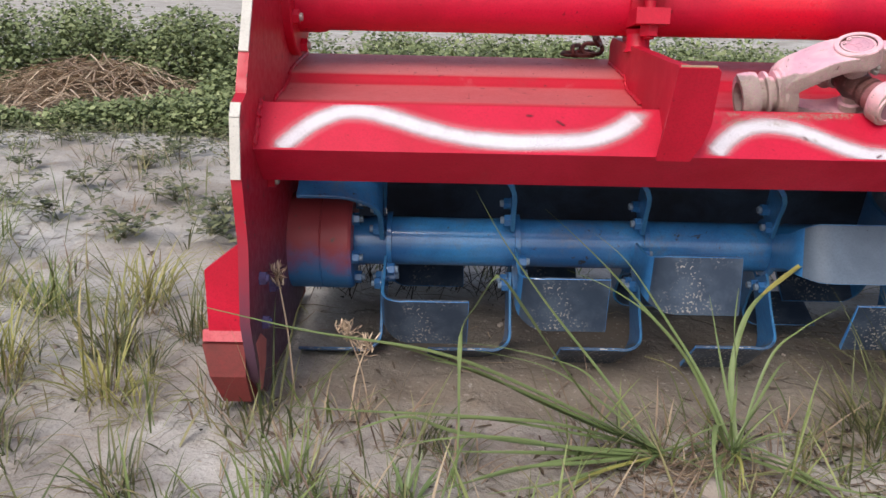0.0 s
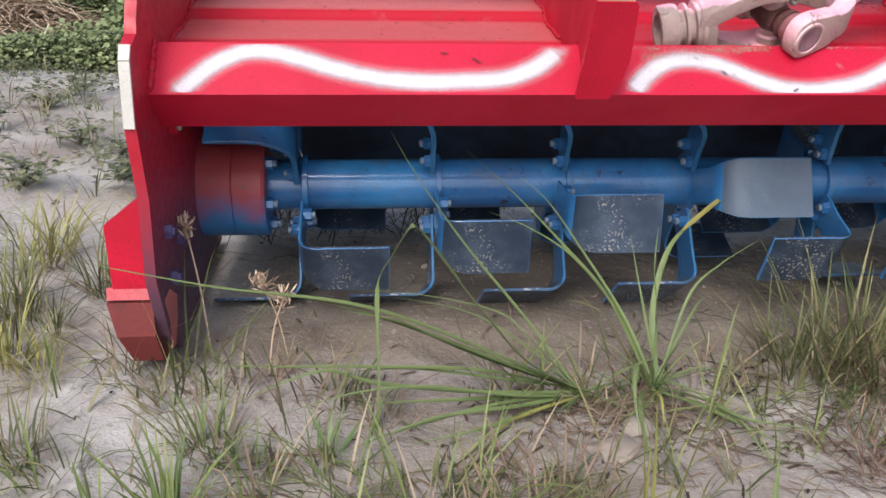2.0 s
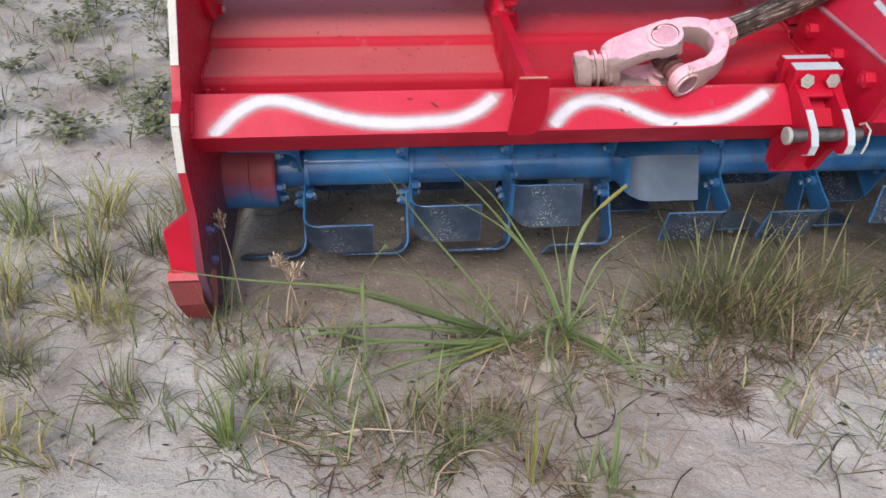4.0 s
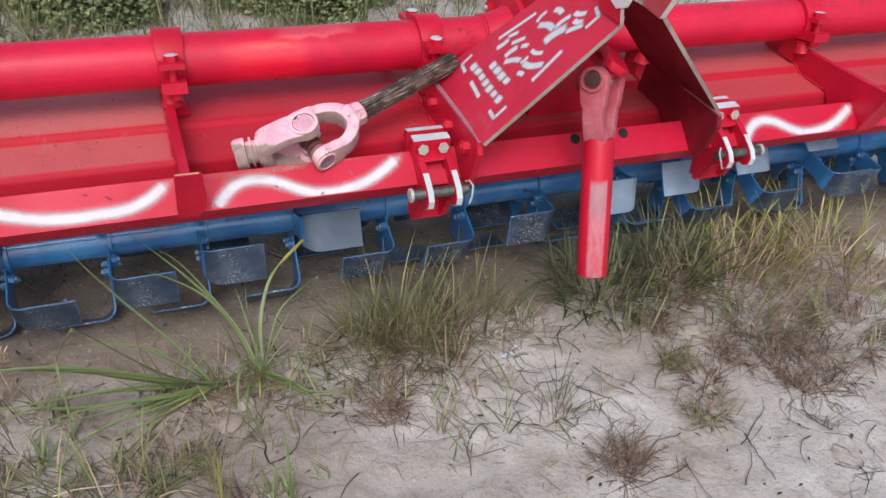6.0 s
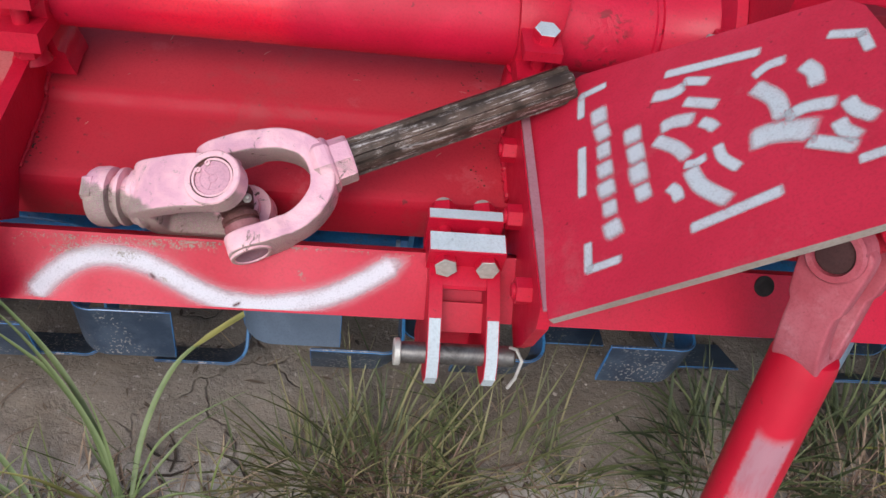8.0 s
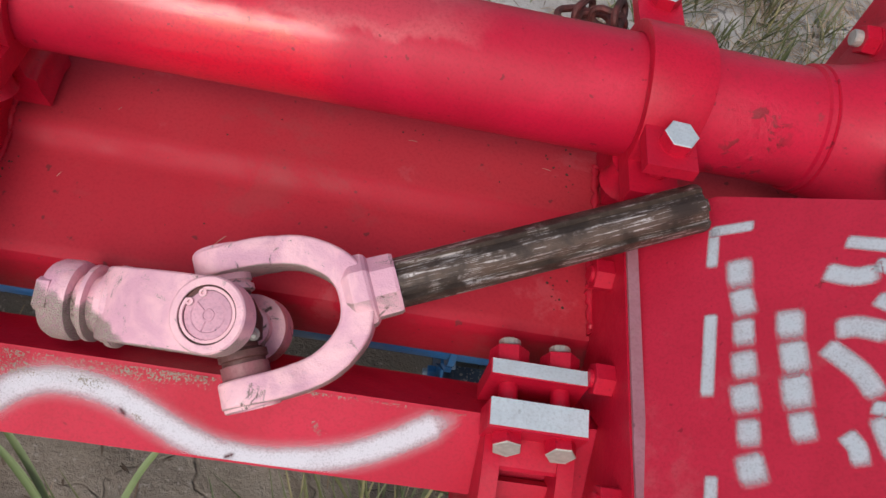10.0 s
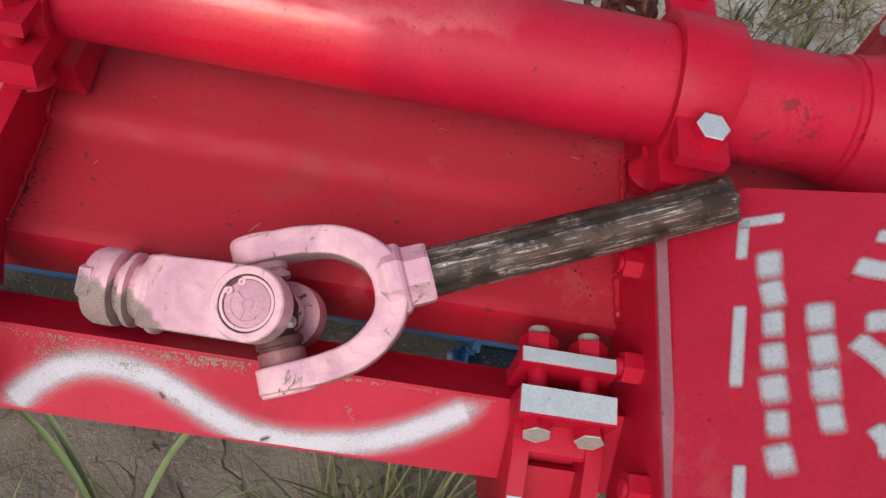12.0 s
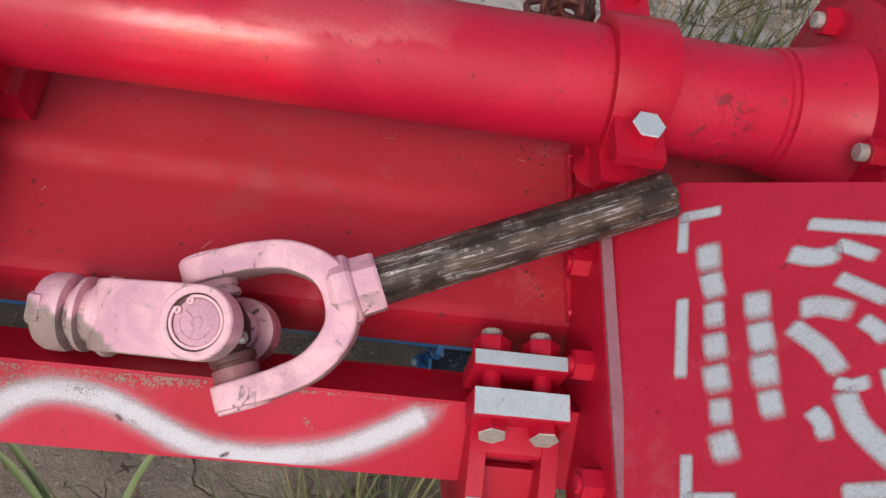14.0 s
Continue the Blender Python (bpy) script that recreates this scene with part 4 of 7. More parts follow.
# gearbox behind the mast
gb = box(1.124, 2 * MID - 1.124, 1.130, 1.400, 0.392, 0.66, 0.015)
gb = part("gearbox", gb, RED, tiller, "red gearbox housing", angle=40)
part("gearbox_cover", box(1.15, 2 * MID - 1.15, 1.15, 1.38, 0.66, 0.675, 0.004), RED, gb)
# The boss below the mast gets the darker red as painted shade.
part("input_boss", lathe([(0, 0.075), (0.02, 0.075), (0.03, 0.055), (0.07, 0.05), (0.075, 0.045)], (MID, 1.132, 0.585), -Y, 36), RED_SHADED, gb)
for k in range(6):
    an = radians(60 * k)
    bolt(HEAD_ZINC, (MID + 0.064 * math.cos(an), 1.112, 0.585 + 0.064 * math.sin(an)), -Y, gb)


# clamps that hold the tube to the frame
def tube_clamp(cx, wide, parent, lo, hi, tilt=-16, rear=False):
    """A strap over the tube with two lugs and a through-bolt in front."""
    c = thing_part("tube_clamp", parent)
    bm = bmesh.new()
    n = 22
    rows = []
    for i in range(n + 1):
        an = radians(196 + (-8 - 196) * i / n)
        y, z = math.cos(an), math.sin(an)
        k = min(1.0, i / n / 0.42)
        k = k * k * (3 - 2 * k)
        left, right = lo + (-0.5 * wide - lo) * k, hi + (0.5 * wide - hi) * k
        rows.append([bm.verts.new((cx + (left if sx < 0 else right), TY + y * r, TZ + z * r)) for sx, r in ((-1, TR + 0.0004), (1, TR + 0.0004), (1, TR + 0.0115), (-1, TR + 0.0115))])
    for a, b in zip(rows, rows[1:]):
        for i in range(4):
            j = (i + 1) % 4
            bm.faces.new((a[i], a[j], b[j], b[i]))
    bm.faces.new(rows[0][::-1]), bm.faces.new(rows[-1])
    bmesh.ops.recalc_face_normals(bm, faces=bm.faces)
    soften(bm, 0.0015, 2, 50)
    part("strap", bm, RED, c)
    pv = (cx, 1.19, 0.53)
    t = about(pv, X, tilt)
    if rear:
        part("rear_lug", box(cx + lo, cx + hi, 1.312, 1.372, 0.547, 0.558, 0.003), RED, c)
        bolt(HEAD_ZINC, (cx, 1.350, 0.558), Z, c, spin=5)
    part("upper_lug", box(cx + lo, cx + hi, 1.171, 1.222, 0.5375, 0.549, 0.003, t), RED, c)
    part("lower_lug", box(cx + lo, cx + hi, 1.172, 1.235, 0.492, 0.513, 0.003, t), RED, c)
    part("lug_foot", lathe([(0, 0.020), (0.006, 0.0165), (0.024, 0.0155), (0.03, 0.019)], t @ Vector((cx - 0.008, 1.222, 0.458)), t.to_3x3() @ Z, 20), RED, c)
    sad = prism([(-0.015, 0.424), (0.026, 0.424), (0.024, 0.434), (0.018, 0.448), (0.012, 0.456), (0.010, 0.470), (0.004, 0.484), (-0.015, 0.484)], basis((cx, 1.283, 0), X, Z), 0.054, 0.0035)
    bmesh.ops.subdivide_edges(sad, edges=sad.edges[:], cuts=2, use_grid_fill=True)
    for v in sad.verts:
        v.co += 0.004 * noise.noise_vector(v.co * 55.0)
    part("saddle", sad, RED, c, "rough torch-cut red saddle", 50)
    ax = t.to_3x3() @ Z
    part("clamp_bolt", rod(t @ Vector((cx, 1.195, 0.480)), t @ Vector((cx, 1.195, 0.552)), 0.008), RED, c)
    bolt(HEAD_ZINC, t @ Vector((cx, 1.195, 0.5492)), ax, c, spin=12)
    bolt(NUT_RED, t @ Vector((cx, 1.195, 0.4918)), -ax, c)
    return c


def thing_part(name, parent):
    ob = new(name)
    ob.parent = parent
    ob.matrix_parent_inverse = BASES[parent].inverted()
    ob.empty_display_size = 0.03
    BASES[ob] = Matrix()
    return ob


# arms from the beam up to the tube
def arm(x, s):
    """s: the way to which the front tab is bent."""
    poly = [(0.916, 0.459), (0.960, 0.4595), (1.000, 0.459), (1.180, 0.463), (1.330, 0.467), (1.345, 0.455), (1.345, 0.4285), (1.222, 0.419), (1.205, 0.406), (1.106, 0.396), (1.074, 0.356), (1.022, 0.405), (0.9705, 0.354), (0.9675, 0.352)]
    a = part("arm_plate", plate_yz(poly, x + 0.006, x + 0.021, 0.0015), RED, tiller, "red arm plate between beam and tube")
    tab = [(0, 0), (0.041 * s, 0.0), (0.045 * s, -0.004), (0.051 * s, -0.072), (0.047 * s, -0.100), (0.038 * s, -0.1225), (0, -0.1225)]
    m = basis((x - 0.0055 * s, 0.9205, 0.4640), X, (0, -0.054, 0.111))
    part("front_tab", prism(tab, m @ Matrix.Translation((0, 0, 0.003)), 0.005, 0.0014), RED, a, "folded red front tab")
    part("bare_tab_edge", prism([(0.002 * s, 0), (0.040 * s, 0), (0.040 * s, 0.0012), (0.002 * s, 0.0012)], m @ Matrix.Translation((0, 0, 0.0042)), 0.0026, 0.0003), EDGE_TAN, a, "bare tan top edge")
    for wx in (x + 0.005, x + 0.022):
        weld(a, [(wx, 1.108, 0.3965), (wx, 1.150, 0.4005), (wx, 1.203, 0.4060), (wx, 1.220, 0.4190), (wx, 1.280, 0.4250), (wx, 1.335, 0.4290)], int(1000 * wx))
    return a


arm(0.377, 1)
arm(1.919, 1)
tube_clamp(0.403, 0.054, tiller, -0.023, 0.022, -8)
tube_clamp(1.930, 0.054, tiller, -0.023, 0.022, -8)
tube_clamp(0.924, 0.053, tiller, -0.0235, 0.0165, 3, True)
tube_clamp(2 * MID - 0.924, 0.053, tiller, -0.0165, 0.0235, 3, True)

# A-shaped mast: two sloping plates with upright lugs on top
PO, PU, PV, PN = Vector((0.918, 0.909, 0.4733)), Vector((0.6561, 0, 0.7546)), Vector((0.0061, 1.0, -0.0053)), Vector((-0.7546, 0.0081, 0.6561))


def mast_leg(mirror):
    flip = Matrix.Translation((2 * 1.180, 0, 0)) @ Matrix.Diagonal((-1, 1, 1, 1)) if mirror else Matrix()

    def put(name, bm, mats, parent, label=""):
        if mirror:
            bm.transform(flip)
            bmesh.ops.reverse_faces(bm, faces=bm.faces)
        return part(name, bm, mats, parent, label)

    if mirror:
        # the far leg leans further out; the shade on its inside is put into a darker red
        m = basis((1.447, 0.930, 0.468), (-0.720, 0, 0.693), Y)
        poly = [(-0.010, 0.0), (0.330, -0.078), (0.338, -0.070), (0.340, 0.100), (0.300, 0.150), (0.070, 0.232), (-0.012, 0.232)]
        leg = part("mast_plate", prism(poly, m @ Matrix.Translation((0, 0, -0.008)), 0.008, 0.0012, side=1), [RED_SHADED, EDGE], tiller, "red sloping mast plate coloured as in shade")
        lug = [(0.850, 0.697), (0.905, 0.703), (0.935, 0.790), (0.930, 0.850), (0.885, 0.888), (0.845, 0.862), (0.826, 0.812), (0.812, 0.772), (0.822, 0.742)]
        up = part("top_lug", plate_yz(lug, 1.203, 1.215, 0.0015, side=1), [FADED, EDGE_WHITE], leg, "faded lug with a pin hole")
        # Dark disc on the solid lug: the hole's shade as colour.
        part("pin_hole", lathe([(-0.0004, 0.0105), (0.0010, 0.010)], (1.203, 0.853, 0.762), -X, 20), DARK_HOLE, up, "dark disc for the shade in the pin hole")
    else:
        m = basis(PO, PU, PV, PN)
        poly = [(-0.010, -0.012), (0.150, -0.047), (0.298, -0.078), (0.314, -0.062), (0.318, -0.020), (0.320, 0.020), (0.318, 0.080), (0.315, 0.128), (0.304, 0.150), (0.270, 0.168), (0.070, 0.262), (-0.012, 0.262)]
        leg = part("mast_plate", prism(poly, m @ Matrix.Translation((0, 0, -0.008)), 0.008, 0.0012, side=1), [RED_MAST, EDGE], tiller, "red sloping mast plate with white stencilled strokes")
        lug = [(0.818, 0.740), (0.826, 0.728), (0.842, 0.722), (0.862, 0.730), (0.902, 0.777), (0.935, 0.835), (0.918, 0.875), (0.885, 0.888), (0.850, 0.862), (0.828, 0.812), (0.808, 0.771)]
        up = part("top_lug", plate_yz(lug, 1.106, 1.118, 0.0015, side=1), [WHITE_LUG, EDGE_WHITE], leg, "pale painted lug with a pin hole")
        # Here too a disc paints the shade of the hole.
        part("pin_hole", lathe([(-0.0004, 0.0105), (0.0010, 0.010)], (1.106, 0.853, 0.762), -X, 20), DARK_HOLE, up, "dark disc for the shade in the pin hole")
        neck = [(0.826, 0.700), (0.900, 0.704), (0.905, 0.775), (0.860, 0.765), (0.834, 0.735)]
        part("lug_neck", plate_yz(neck, 1.1085, 1.1155, 0.0012, side=1), [RED, EDGE], leg)
    # upright web below, bolted sideways
    web = [(0.905, 0.440), (0.912, 0.462), (1.150, 0.478), (1.185, 0.470), (1.20, 0.405), (1.105, 0.392), (1.072, 0.352), (1.022, 0.405), (0.974, 0.358), (0.945, 0.352), (0.925, 0.385)]
    bm = plate_yz(web, 0.907, 0.918, 0.0015)
    w = put("mast_web", bm, RED_SHADED if mirror else RED, leg, "red upright mast web coloured as in shade" if mirror else "red upright mast web")
    rim = prism([(0.908, 0.4625), (1.152, 0.4785), (1.152, 0.4815), (0.908, 0.4655)], basis((0.9085, 0, 0), Y, Z), 0.009, 0.0008)
    put("web_rim", rim, EDGE_PINK, w, "pinkish grey worn rim")
    wx = (flip @ Vector((0.9060, 0, 0))).x
    weld(w, [(wx, 1.108, 0.3960), (wx, 1.150, 0.4000), (wx, 1.203, 0.4055), (wx, 1.220, 0.4185), (wx, 1.270, 0.4240)], 77, 0.0036)
    for y, z in ((0.951, 0.436), (1.046, 0.436), (1.135, 0.446)):
        p = flip @ Vector((0.907, y, z))
        bolt(NUT_RED, p, X * (1 if mirror else -1), w, "nut", spin=20 * y)
    return leg


leg = mast_leg(False)
mast_leg(True)
MAST = basis(PO, PU, PV, PN)
CORNERS = [((0.092, 0.224), (0.065, 0.2295), (0.060, 0.202)), ((0.041, 0.043), (0.037, 0.016), (0.066, 0.011)), ((0.284, 0.118), (0.303, 0.101), (0.302, 0.083)), ((0.262, -0.011), (0.290, -0.017), (0.300, 0.006))]
for c in CORNERS:
    for a, b in ((c[0], c[1]), (c[1], c[2])):
        stroke("sprayed_corner", [a, b], 0.011, MAST, leg, 0.0012, 0.7, mat=SPRAY_THIN)
for a, b, w in (((0.153, 0.186), (0.230, 0.146), 0.010), ((0.134, 0.004), (0.203, -0.003), 0.011), ((0.054, 0.158), (0.045, 0.103), 0.010)):
    stroke("sprayed_line", [a, b], w * 1.2, MAST, leg, 0.0012, 0.7, mat=SPRAY_THIN)
# stencilled rows become plain bars, sprayed unevenly
rb = random.Random(5)
for n, u0, du, v0 in ((7, 0.0790, 0.0021, 0.197), (4, 0.1075, 0.0022, 0.147)):
    for i in range(n):
        u, v, k, tw = u0 - du * i + rb.uniform(-0.0012, 0.0012), v0 - 0.0237 * i, rb.uniform(0.0042, 0.0062), rb.uniform(-0.0008, 0.0014)
        stroke("sprayed_bar", [(u, v - 0.0085 + k), (u - tw, v - 0.0085 - k)], rb.uniform(0.0180, 0.0230), MAST, leg, 0.0012, mat=SPRAY_THIN)
WORD_A = [(0.135, 0.168, 0.162, 0.157, 12), (0.165, 0.164, 0.184, 0.148, 9), (0.160, 0.140, 0.184, 0.116, 10), (0.134, 0.126, 0.160, 0.116, 13), (0.168, 0.106, 0.176, 0.092, 10), (0.125, 0.116, 0.147, 0.078, 12),
          (0.143, 0.070, 0.160, 0.066, 8), (0.145, 0.064, 0.166, 0.012, 13), (0.173, 0.072, 0.182, 0.038, 9), (0.126, 0.056, 0.130, 0.040, 10)]
WORD_B = [(0.220, 0.122, 0.246, 0.121, 9), (0.218, 0.110, 0.228, 0.064, 14), (0.228, 0.062, 0.264, 0.051, 11), (0.200, 0.058, 0.241, 0.038, 19), (0.236, 0.028, 0.262, 0.002, 11), (0.258, 0.103, 0.260, 0.078, 12),
          (0.272, 0.046, 0.282, 0.019, 11), (0.260, 0.031, 0.266, 0.010, 11)]
for u0, v0, u1, v1, w in WORD_A + WORD_B:
    u0, v0, u1, v1 = u0 + 0.07 * (u1 - u0), v0 + 0.07 * (v1 - v0), u1 - 0.07 * (u1 - u0), v1 - 0.07 * (v1 - v0)
    stroke("sprayed_bar", [(u0, v0), ((u0 + u1) / 2 + 0.12 * (v1 - v0) * (1 if w % 2 else -1), (v0 + v1) / 2 + 0.12 * (u1 - u0) * (1 if w % 2 else -1)), (u1, v1)], w * 0.00138, MAST, leg, 0.0012, 0.7, mat=SPRAY_THIN)


# lower hitch brackets clamped to the beam
def hitch_bracket(cx, s):
    h = thing_part("hitch_bracket", tiller)
    h["label"] = "red lower hitch bracket with bare clevis fronts and a steel pin"
    w = 0.038
    part("front_block", box(cx - w, cx + w, 0.999, 1.020, 0.402, 0.4335, 0.0035, about((cx, 1.01, 0.42), X, 8)), RED, h)
    part("rear_block", box(cx - w, cx + w, 1.0385, 1.0520, 0.385, 0.4345, 0.0035), RED, h)
    part("block_top", box(cx - w + 0.001, cx + w - 0.001, 1.001, 1.0215, 0.4325, 0.4347, 0.0010, about((cx, 1.01, 0.42), X, 8)), SILVER, h, "silver painted block top")
    part("block_top", box(cx - w + 0.001, cx + w - 0.001, 1.0395, 1.0512, 0.4335, 0.4357, 0.0010), SILVER, h, "silver painted block top")
    for sx in (-0.0205, 0.0205):
        part("clamp_bolt", rod((cx + sx, 1.004, 0.418), (cx + sx, 1.075, 0.417), 0.0075), RED, h)
        bolt(HEAD_SMALL, (cx + sx, 1.0005, 0.4165), (0, -1, 0.14), h, spin=8 + 500 * sx)
        bolt(NUT_BIG, (cx + sx, 1.0530, 0.4170), (0, 1, 0.10), h, "nut")
    for sx in (-1, 1):
        x0 = cx + sx * 0.0285 - 0.0065
        cheek = [(1.019, 0.406), (1.000, 0.410), (0.975, 0.402), (0.945, 0.386), (0.918, 0.366), (0.908, 0.350), (0.912, 0.334), (0.926, 0.326), (0.942, 0.328), (0.955, 0.318), (0.985, 0.268), (1.022, 0.264), (1.022, 0.304), (0.9715, 0.354)]
        ck = part("clevis_cheek", plate_yz(cheek, x0, x0 + 0.013, 0.002), RED, h)
        front = [Vector((x0 + 0.0065, y, z)) for y, z in ((0.949, 0.3890), (0.932, 0.3775), (0.917, 0.3665), (0.9072, 0.3500), (0.9112, 0.3335), (0.9255, 0.3250))]
        part("bare_front", sweep(front, lambda i: [(-0.0055, -0.0007), (0.0055, -0.0007), (0.0055, 0.0010), (-0.0055, 0.0010)], ups=[X.cross((front[min(i + 1, 5)] - front[max(i - 1, 0)]).normalized()) for i in range(6)]), SILVER, ck, "bare metal clevis front")
    part("cheek_bridge", plate_yz([(1.003, 0.4085), (0.986, 0.4035), (0.981, 0.4010), (0.9795, 0.3970), (0.983, 0.3920), (1.003, 0.3920)], cx - 0.0235, cx + 0.0235, 0.002), RED, h)
    part("cross_plate", box(cx - 0.034, cx + 0.034, 0.998, 1.010, 0.258, 0.300, 0.002), RED, h)
    part("web_plate", prism([(-0.023, 0.0), (0.023, 0.0), (0.023, 0.030), (-0.023, 0.030)], basis((cx, 0.962, 0.352), X, (0, 0.7, 0.7)), 0.008, 0.001), RED, h)
    pin = part("hitch_pin", rod((cx - 0.062 * s, 0.931, 0.356), (cx + 0.054 * s, 0.931, 0.356), 0.0105, 24, 0.002), DARK_STEEL, h, "dark steel hitch pin")
    part("pin_head", lathe([(0, 0.012), (0.001, 0.0135), (0.006, 0.0135), (0.007, 0.012)], (cx - 0.066 * s, 0.931, 0.356), X * s, 24), ZINC, pin)
    clip = [Vector((cx + s * 0.047, 0.931, 0.372)), Vector((cx + s * 0.052, 0.925, 0.377)), Vector((cx + s * 0.058, 0.918, 0.368)), Vector((cx + s * 0.054, 0.910, 0.350)), Vector((cx + s * 0.049, 0.908, 0.335))]
    part("linch_clip", sweep(clip, lambda i: round_section(0.0018, 8), ups=[Y] * 5), ZINC, pin)
    return h


hitch_bracket(0.852, 1)
hitch_bracket(2 * MID - 0.852, -1)


# ---- rotor ----
AY, AZ = 1.222, 0.169
rotor = part("rotor_shaft", rod((LEFT + 0.09, AY, AZ), (RIGHT - 0.09, AY, AZ), 0.0365, 48), BLUE, tiller, "blue rotor tube with flanges and curved blades")


def blade_mesh(name, side, tilt=0.25, reach=0.152, wide=0.078, leaf=0.120, plain=False, bare=None, bend=0.036):
    """An L-shaped tilling blade: radial shank along z, leaf along +-x, leading edge along y."""
    path = []
    for i in range(7):
        path.append((0.045 + (reach - bend - 0.045) * i / 6, 0.0, 0.0))
    for i in range(1, 7):
        a = math.pi / 2 * i / 6
        path.append((reach - bend + bend * math.sin(a), bend - bend * math.cos(a), a / (math.pi / 2)))
    for i in range(1, 6):
        path.append((reach, bend + (leaf - bend) * i / 5, 1.0))
    bm = bmesh.new()
    rows = []
    n = len(path)
    for i, (r, a, k) in enumerate(path):
        s = i / (n - 1)
        half = 0.5 * (0.050 + (wide - 0.050) * min(1.0, max(0.0, (s - 0.25) / 0.35)))
        off = 0.012 * math.sin(min(1, s / 0.6) * math.pi / 2)
        j0, j1 = path[max(i - 1, 0)], path[min(i + 1, n - 1)]
        d = Vector((j1[1] - j0[1], 0, j1[0] - j0[0])).normalized()
        nr = Vector((d.z, 0, -d.x))
        row = []
        for yy, tt in ((-1, -1), (1, -1), (1, 1), (-1, 1)):
            th = 0.0035 if yy < 0 else 0.0020
            y = yy * half + off
            lift = k * tilt * y * -1
            v = Vector((a, y, r + lift)) + nr * th * tt
            v.x *= side
            row.append(bm.verts.new(v))
        rows.append(row)
    for k, (q, w) in enumerate(zip(rows, rows[1:])):
        for i in range(4):
            j = (i + 1) % 4
            f = bm.faces.new((q[i], q[j], w[j], w[i]))
            f.material_index = 1 if k >= 8 else 2 if i in (1, 3) else 0
    bm.faces.new(rows[0][::-1])
    f = bm.faces.new(rows[-1])
    bmesh.ops.recalc_face_normals(bm, faces=bm.faces)
    soften(bm, 0.0008, 1, 50)
    crisp(bm, 35)
    me = bpy.data.meshes.new(name)
    bm.to_mesh(me)
    bm.free()
    me.materials.append(BLUE)
    me.materials.append(BLUE if plain else bare or BLADE)
    me.materials.append(EDGE_BLUE)
    return me


BLADE_B, BLADE_BL = blade_mesh("blade_bare", 1, bare=BLADE_SLATE), blade_mesh("blade_bare_left", -1, bare=BLADE_BARE)
BLADE_R, BLADE_L, BLADE_P = blade_mesh("blade_right", 1), blade_mesh("blade_left", -1), blade_mesh("blade_painted", -1, leaf=0.108, wide=0.07, plain=True, bend=0.055)
BLADE_LOW = blade_mesh("blade_low", -1, reach=0.170)
fb = bmesh.new()
lathe([(-0.004, 0.0435), (-0.0035, 0.044), (0.0035, 0.044), (0.004, 0.0435)], (0, 0, 0), X, 36, fb)
crisp(fb)
FLANGE = bpy.data.meshes.new("rotor_flange")
fb.to_mesh(FLANGE)
fb.free()
FLANGE.materials.append(BLUE)

# by flange: (degrees above the level way to the front, side to which the leaf is bent)
SETS = [[(46, -1), (-36, 1), (-76, -1), (-152, 1), (116, -1)], [(-21, 1), (-71, -1), (-150, 1), (64, -1)], [(-8, 1), (-66, -1), (-140, 1), (62, -1)],
        [(10, 1), (-60, -1), (-125, 1), (60, -1)]]
for lead in (-34, -36, -16, 4, 14, 24, 36, -24, -10):
    SETS.append([(lead, -1), (lead - 58, 1), (lead - 112, -1), (lead - 165, 1), (lead + 106, -1)])
FLANGES = (0.050, 0.2395, 0.429, 0.6185, 0.826, 1.017, 1.212, 1.430, 1.610, 1.820, 2.040, 2.215, 2.355)
for k, blades in enumerate(SETS):
    fx = FLANGES[k]
    hang("rotor_flange", FLANGE, rotor, "", Matrix.Translation((fx, AY, AZ)))
    for an, sd in blades:
        turn = Matrix.Rotation(radians(90 - an), 4, "X")
        hang("blade", BLADE_P if an in (46, 60, 62, 64) else BLADE_LOW if an in (-76, -71, -66, -60) else BLADE_B if an == 10 else BLADE_BL if sd < 0 and an in (4, 14, 24, 36) else BLADE_R if sd > 0 else BLADE_L, rotor, "", Matrix.Translation((fx + (0.0095 * sd if sd < 0 else -0.004 if k != 2 else -0.018), AY, AZ)) @ turn)
        for rr, dy in ((0.056, -0.012), (0.064, 0.016)):
            p = turn @ Vector((0, dy, rr))
            hang("rotor_bolt", HEAD_BLUE, rotor, "", Matrix.Translation(Vector((fx + (0.013 if sd < 0 else 0.001 if k != 2 else -0.013) * sd, AY, AZ)) + p) @ Matrix.Rotation(radians(90 * sd), 4, "Y"))
for k in range(6):
    an = radians(60 * k + 10)
    hang("rotor_bolt", HEAD_BLUE, rotor, "", Matrix.Translation((LEFT + 0.092, AY + 0.056 * math.cos(an), AZ + 0.056 * math.sin(an))) @ Matrix.Rotation(radians(90), 4, "Y"))

# ---- loose drive shaft lying on beam and deck ----
C0 = Vector((0.623, 1.047, 0.4345))
shaft = thing("drive_shaft", C0, "loose drive shaft with pink joint and splined end on the beam", "drive shaft")
ds = Vector((0.2244, 0.0764, 0.0600)).normalized()
dh = Vector((-0.142, 0.011, -0.023)).normalized()
cap_ax = Vector((-0.013, -0.021, 0.046)).normalized()
ax2 = ds.cross(cap_ax).normalized()
if ax2.y < 0:
    ax2 = -ax2
ax2 = (ax2 * 0.75 + Vector((-0.36, 0.79, 0.5)).normalized() * 0.25).normalized()


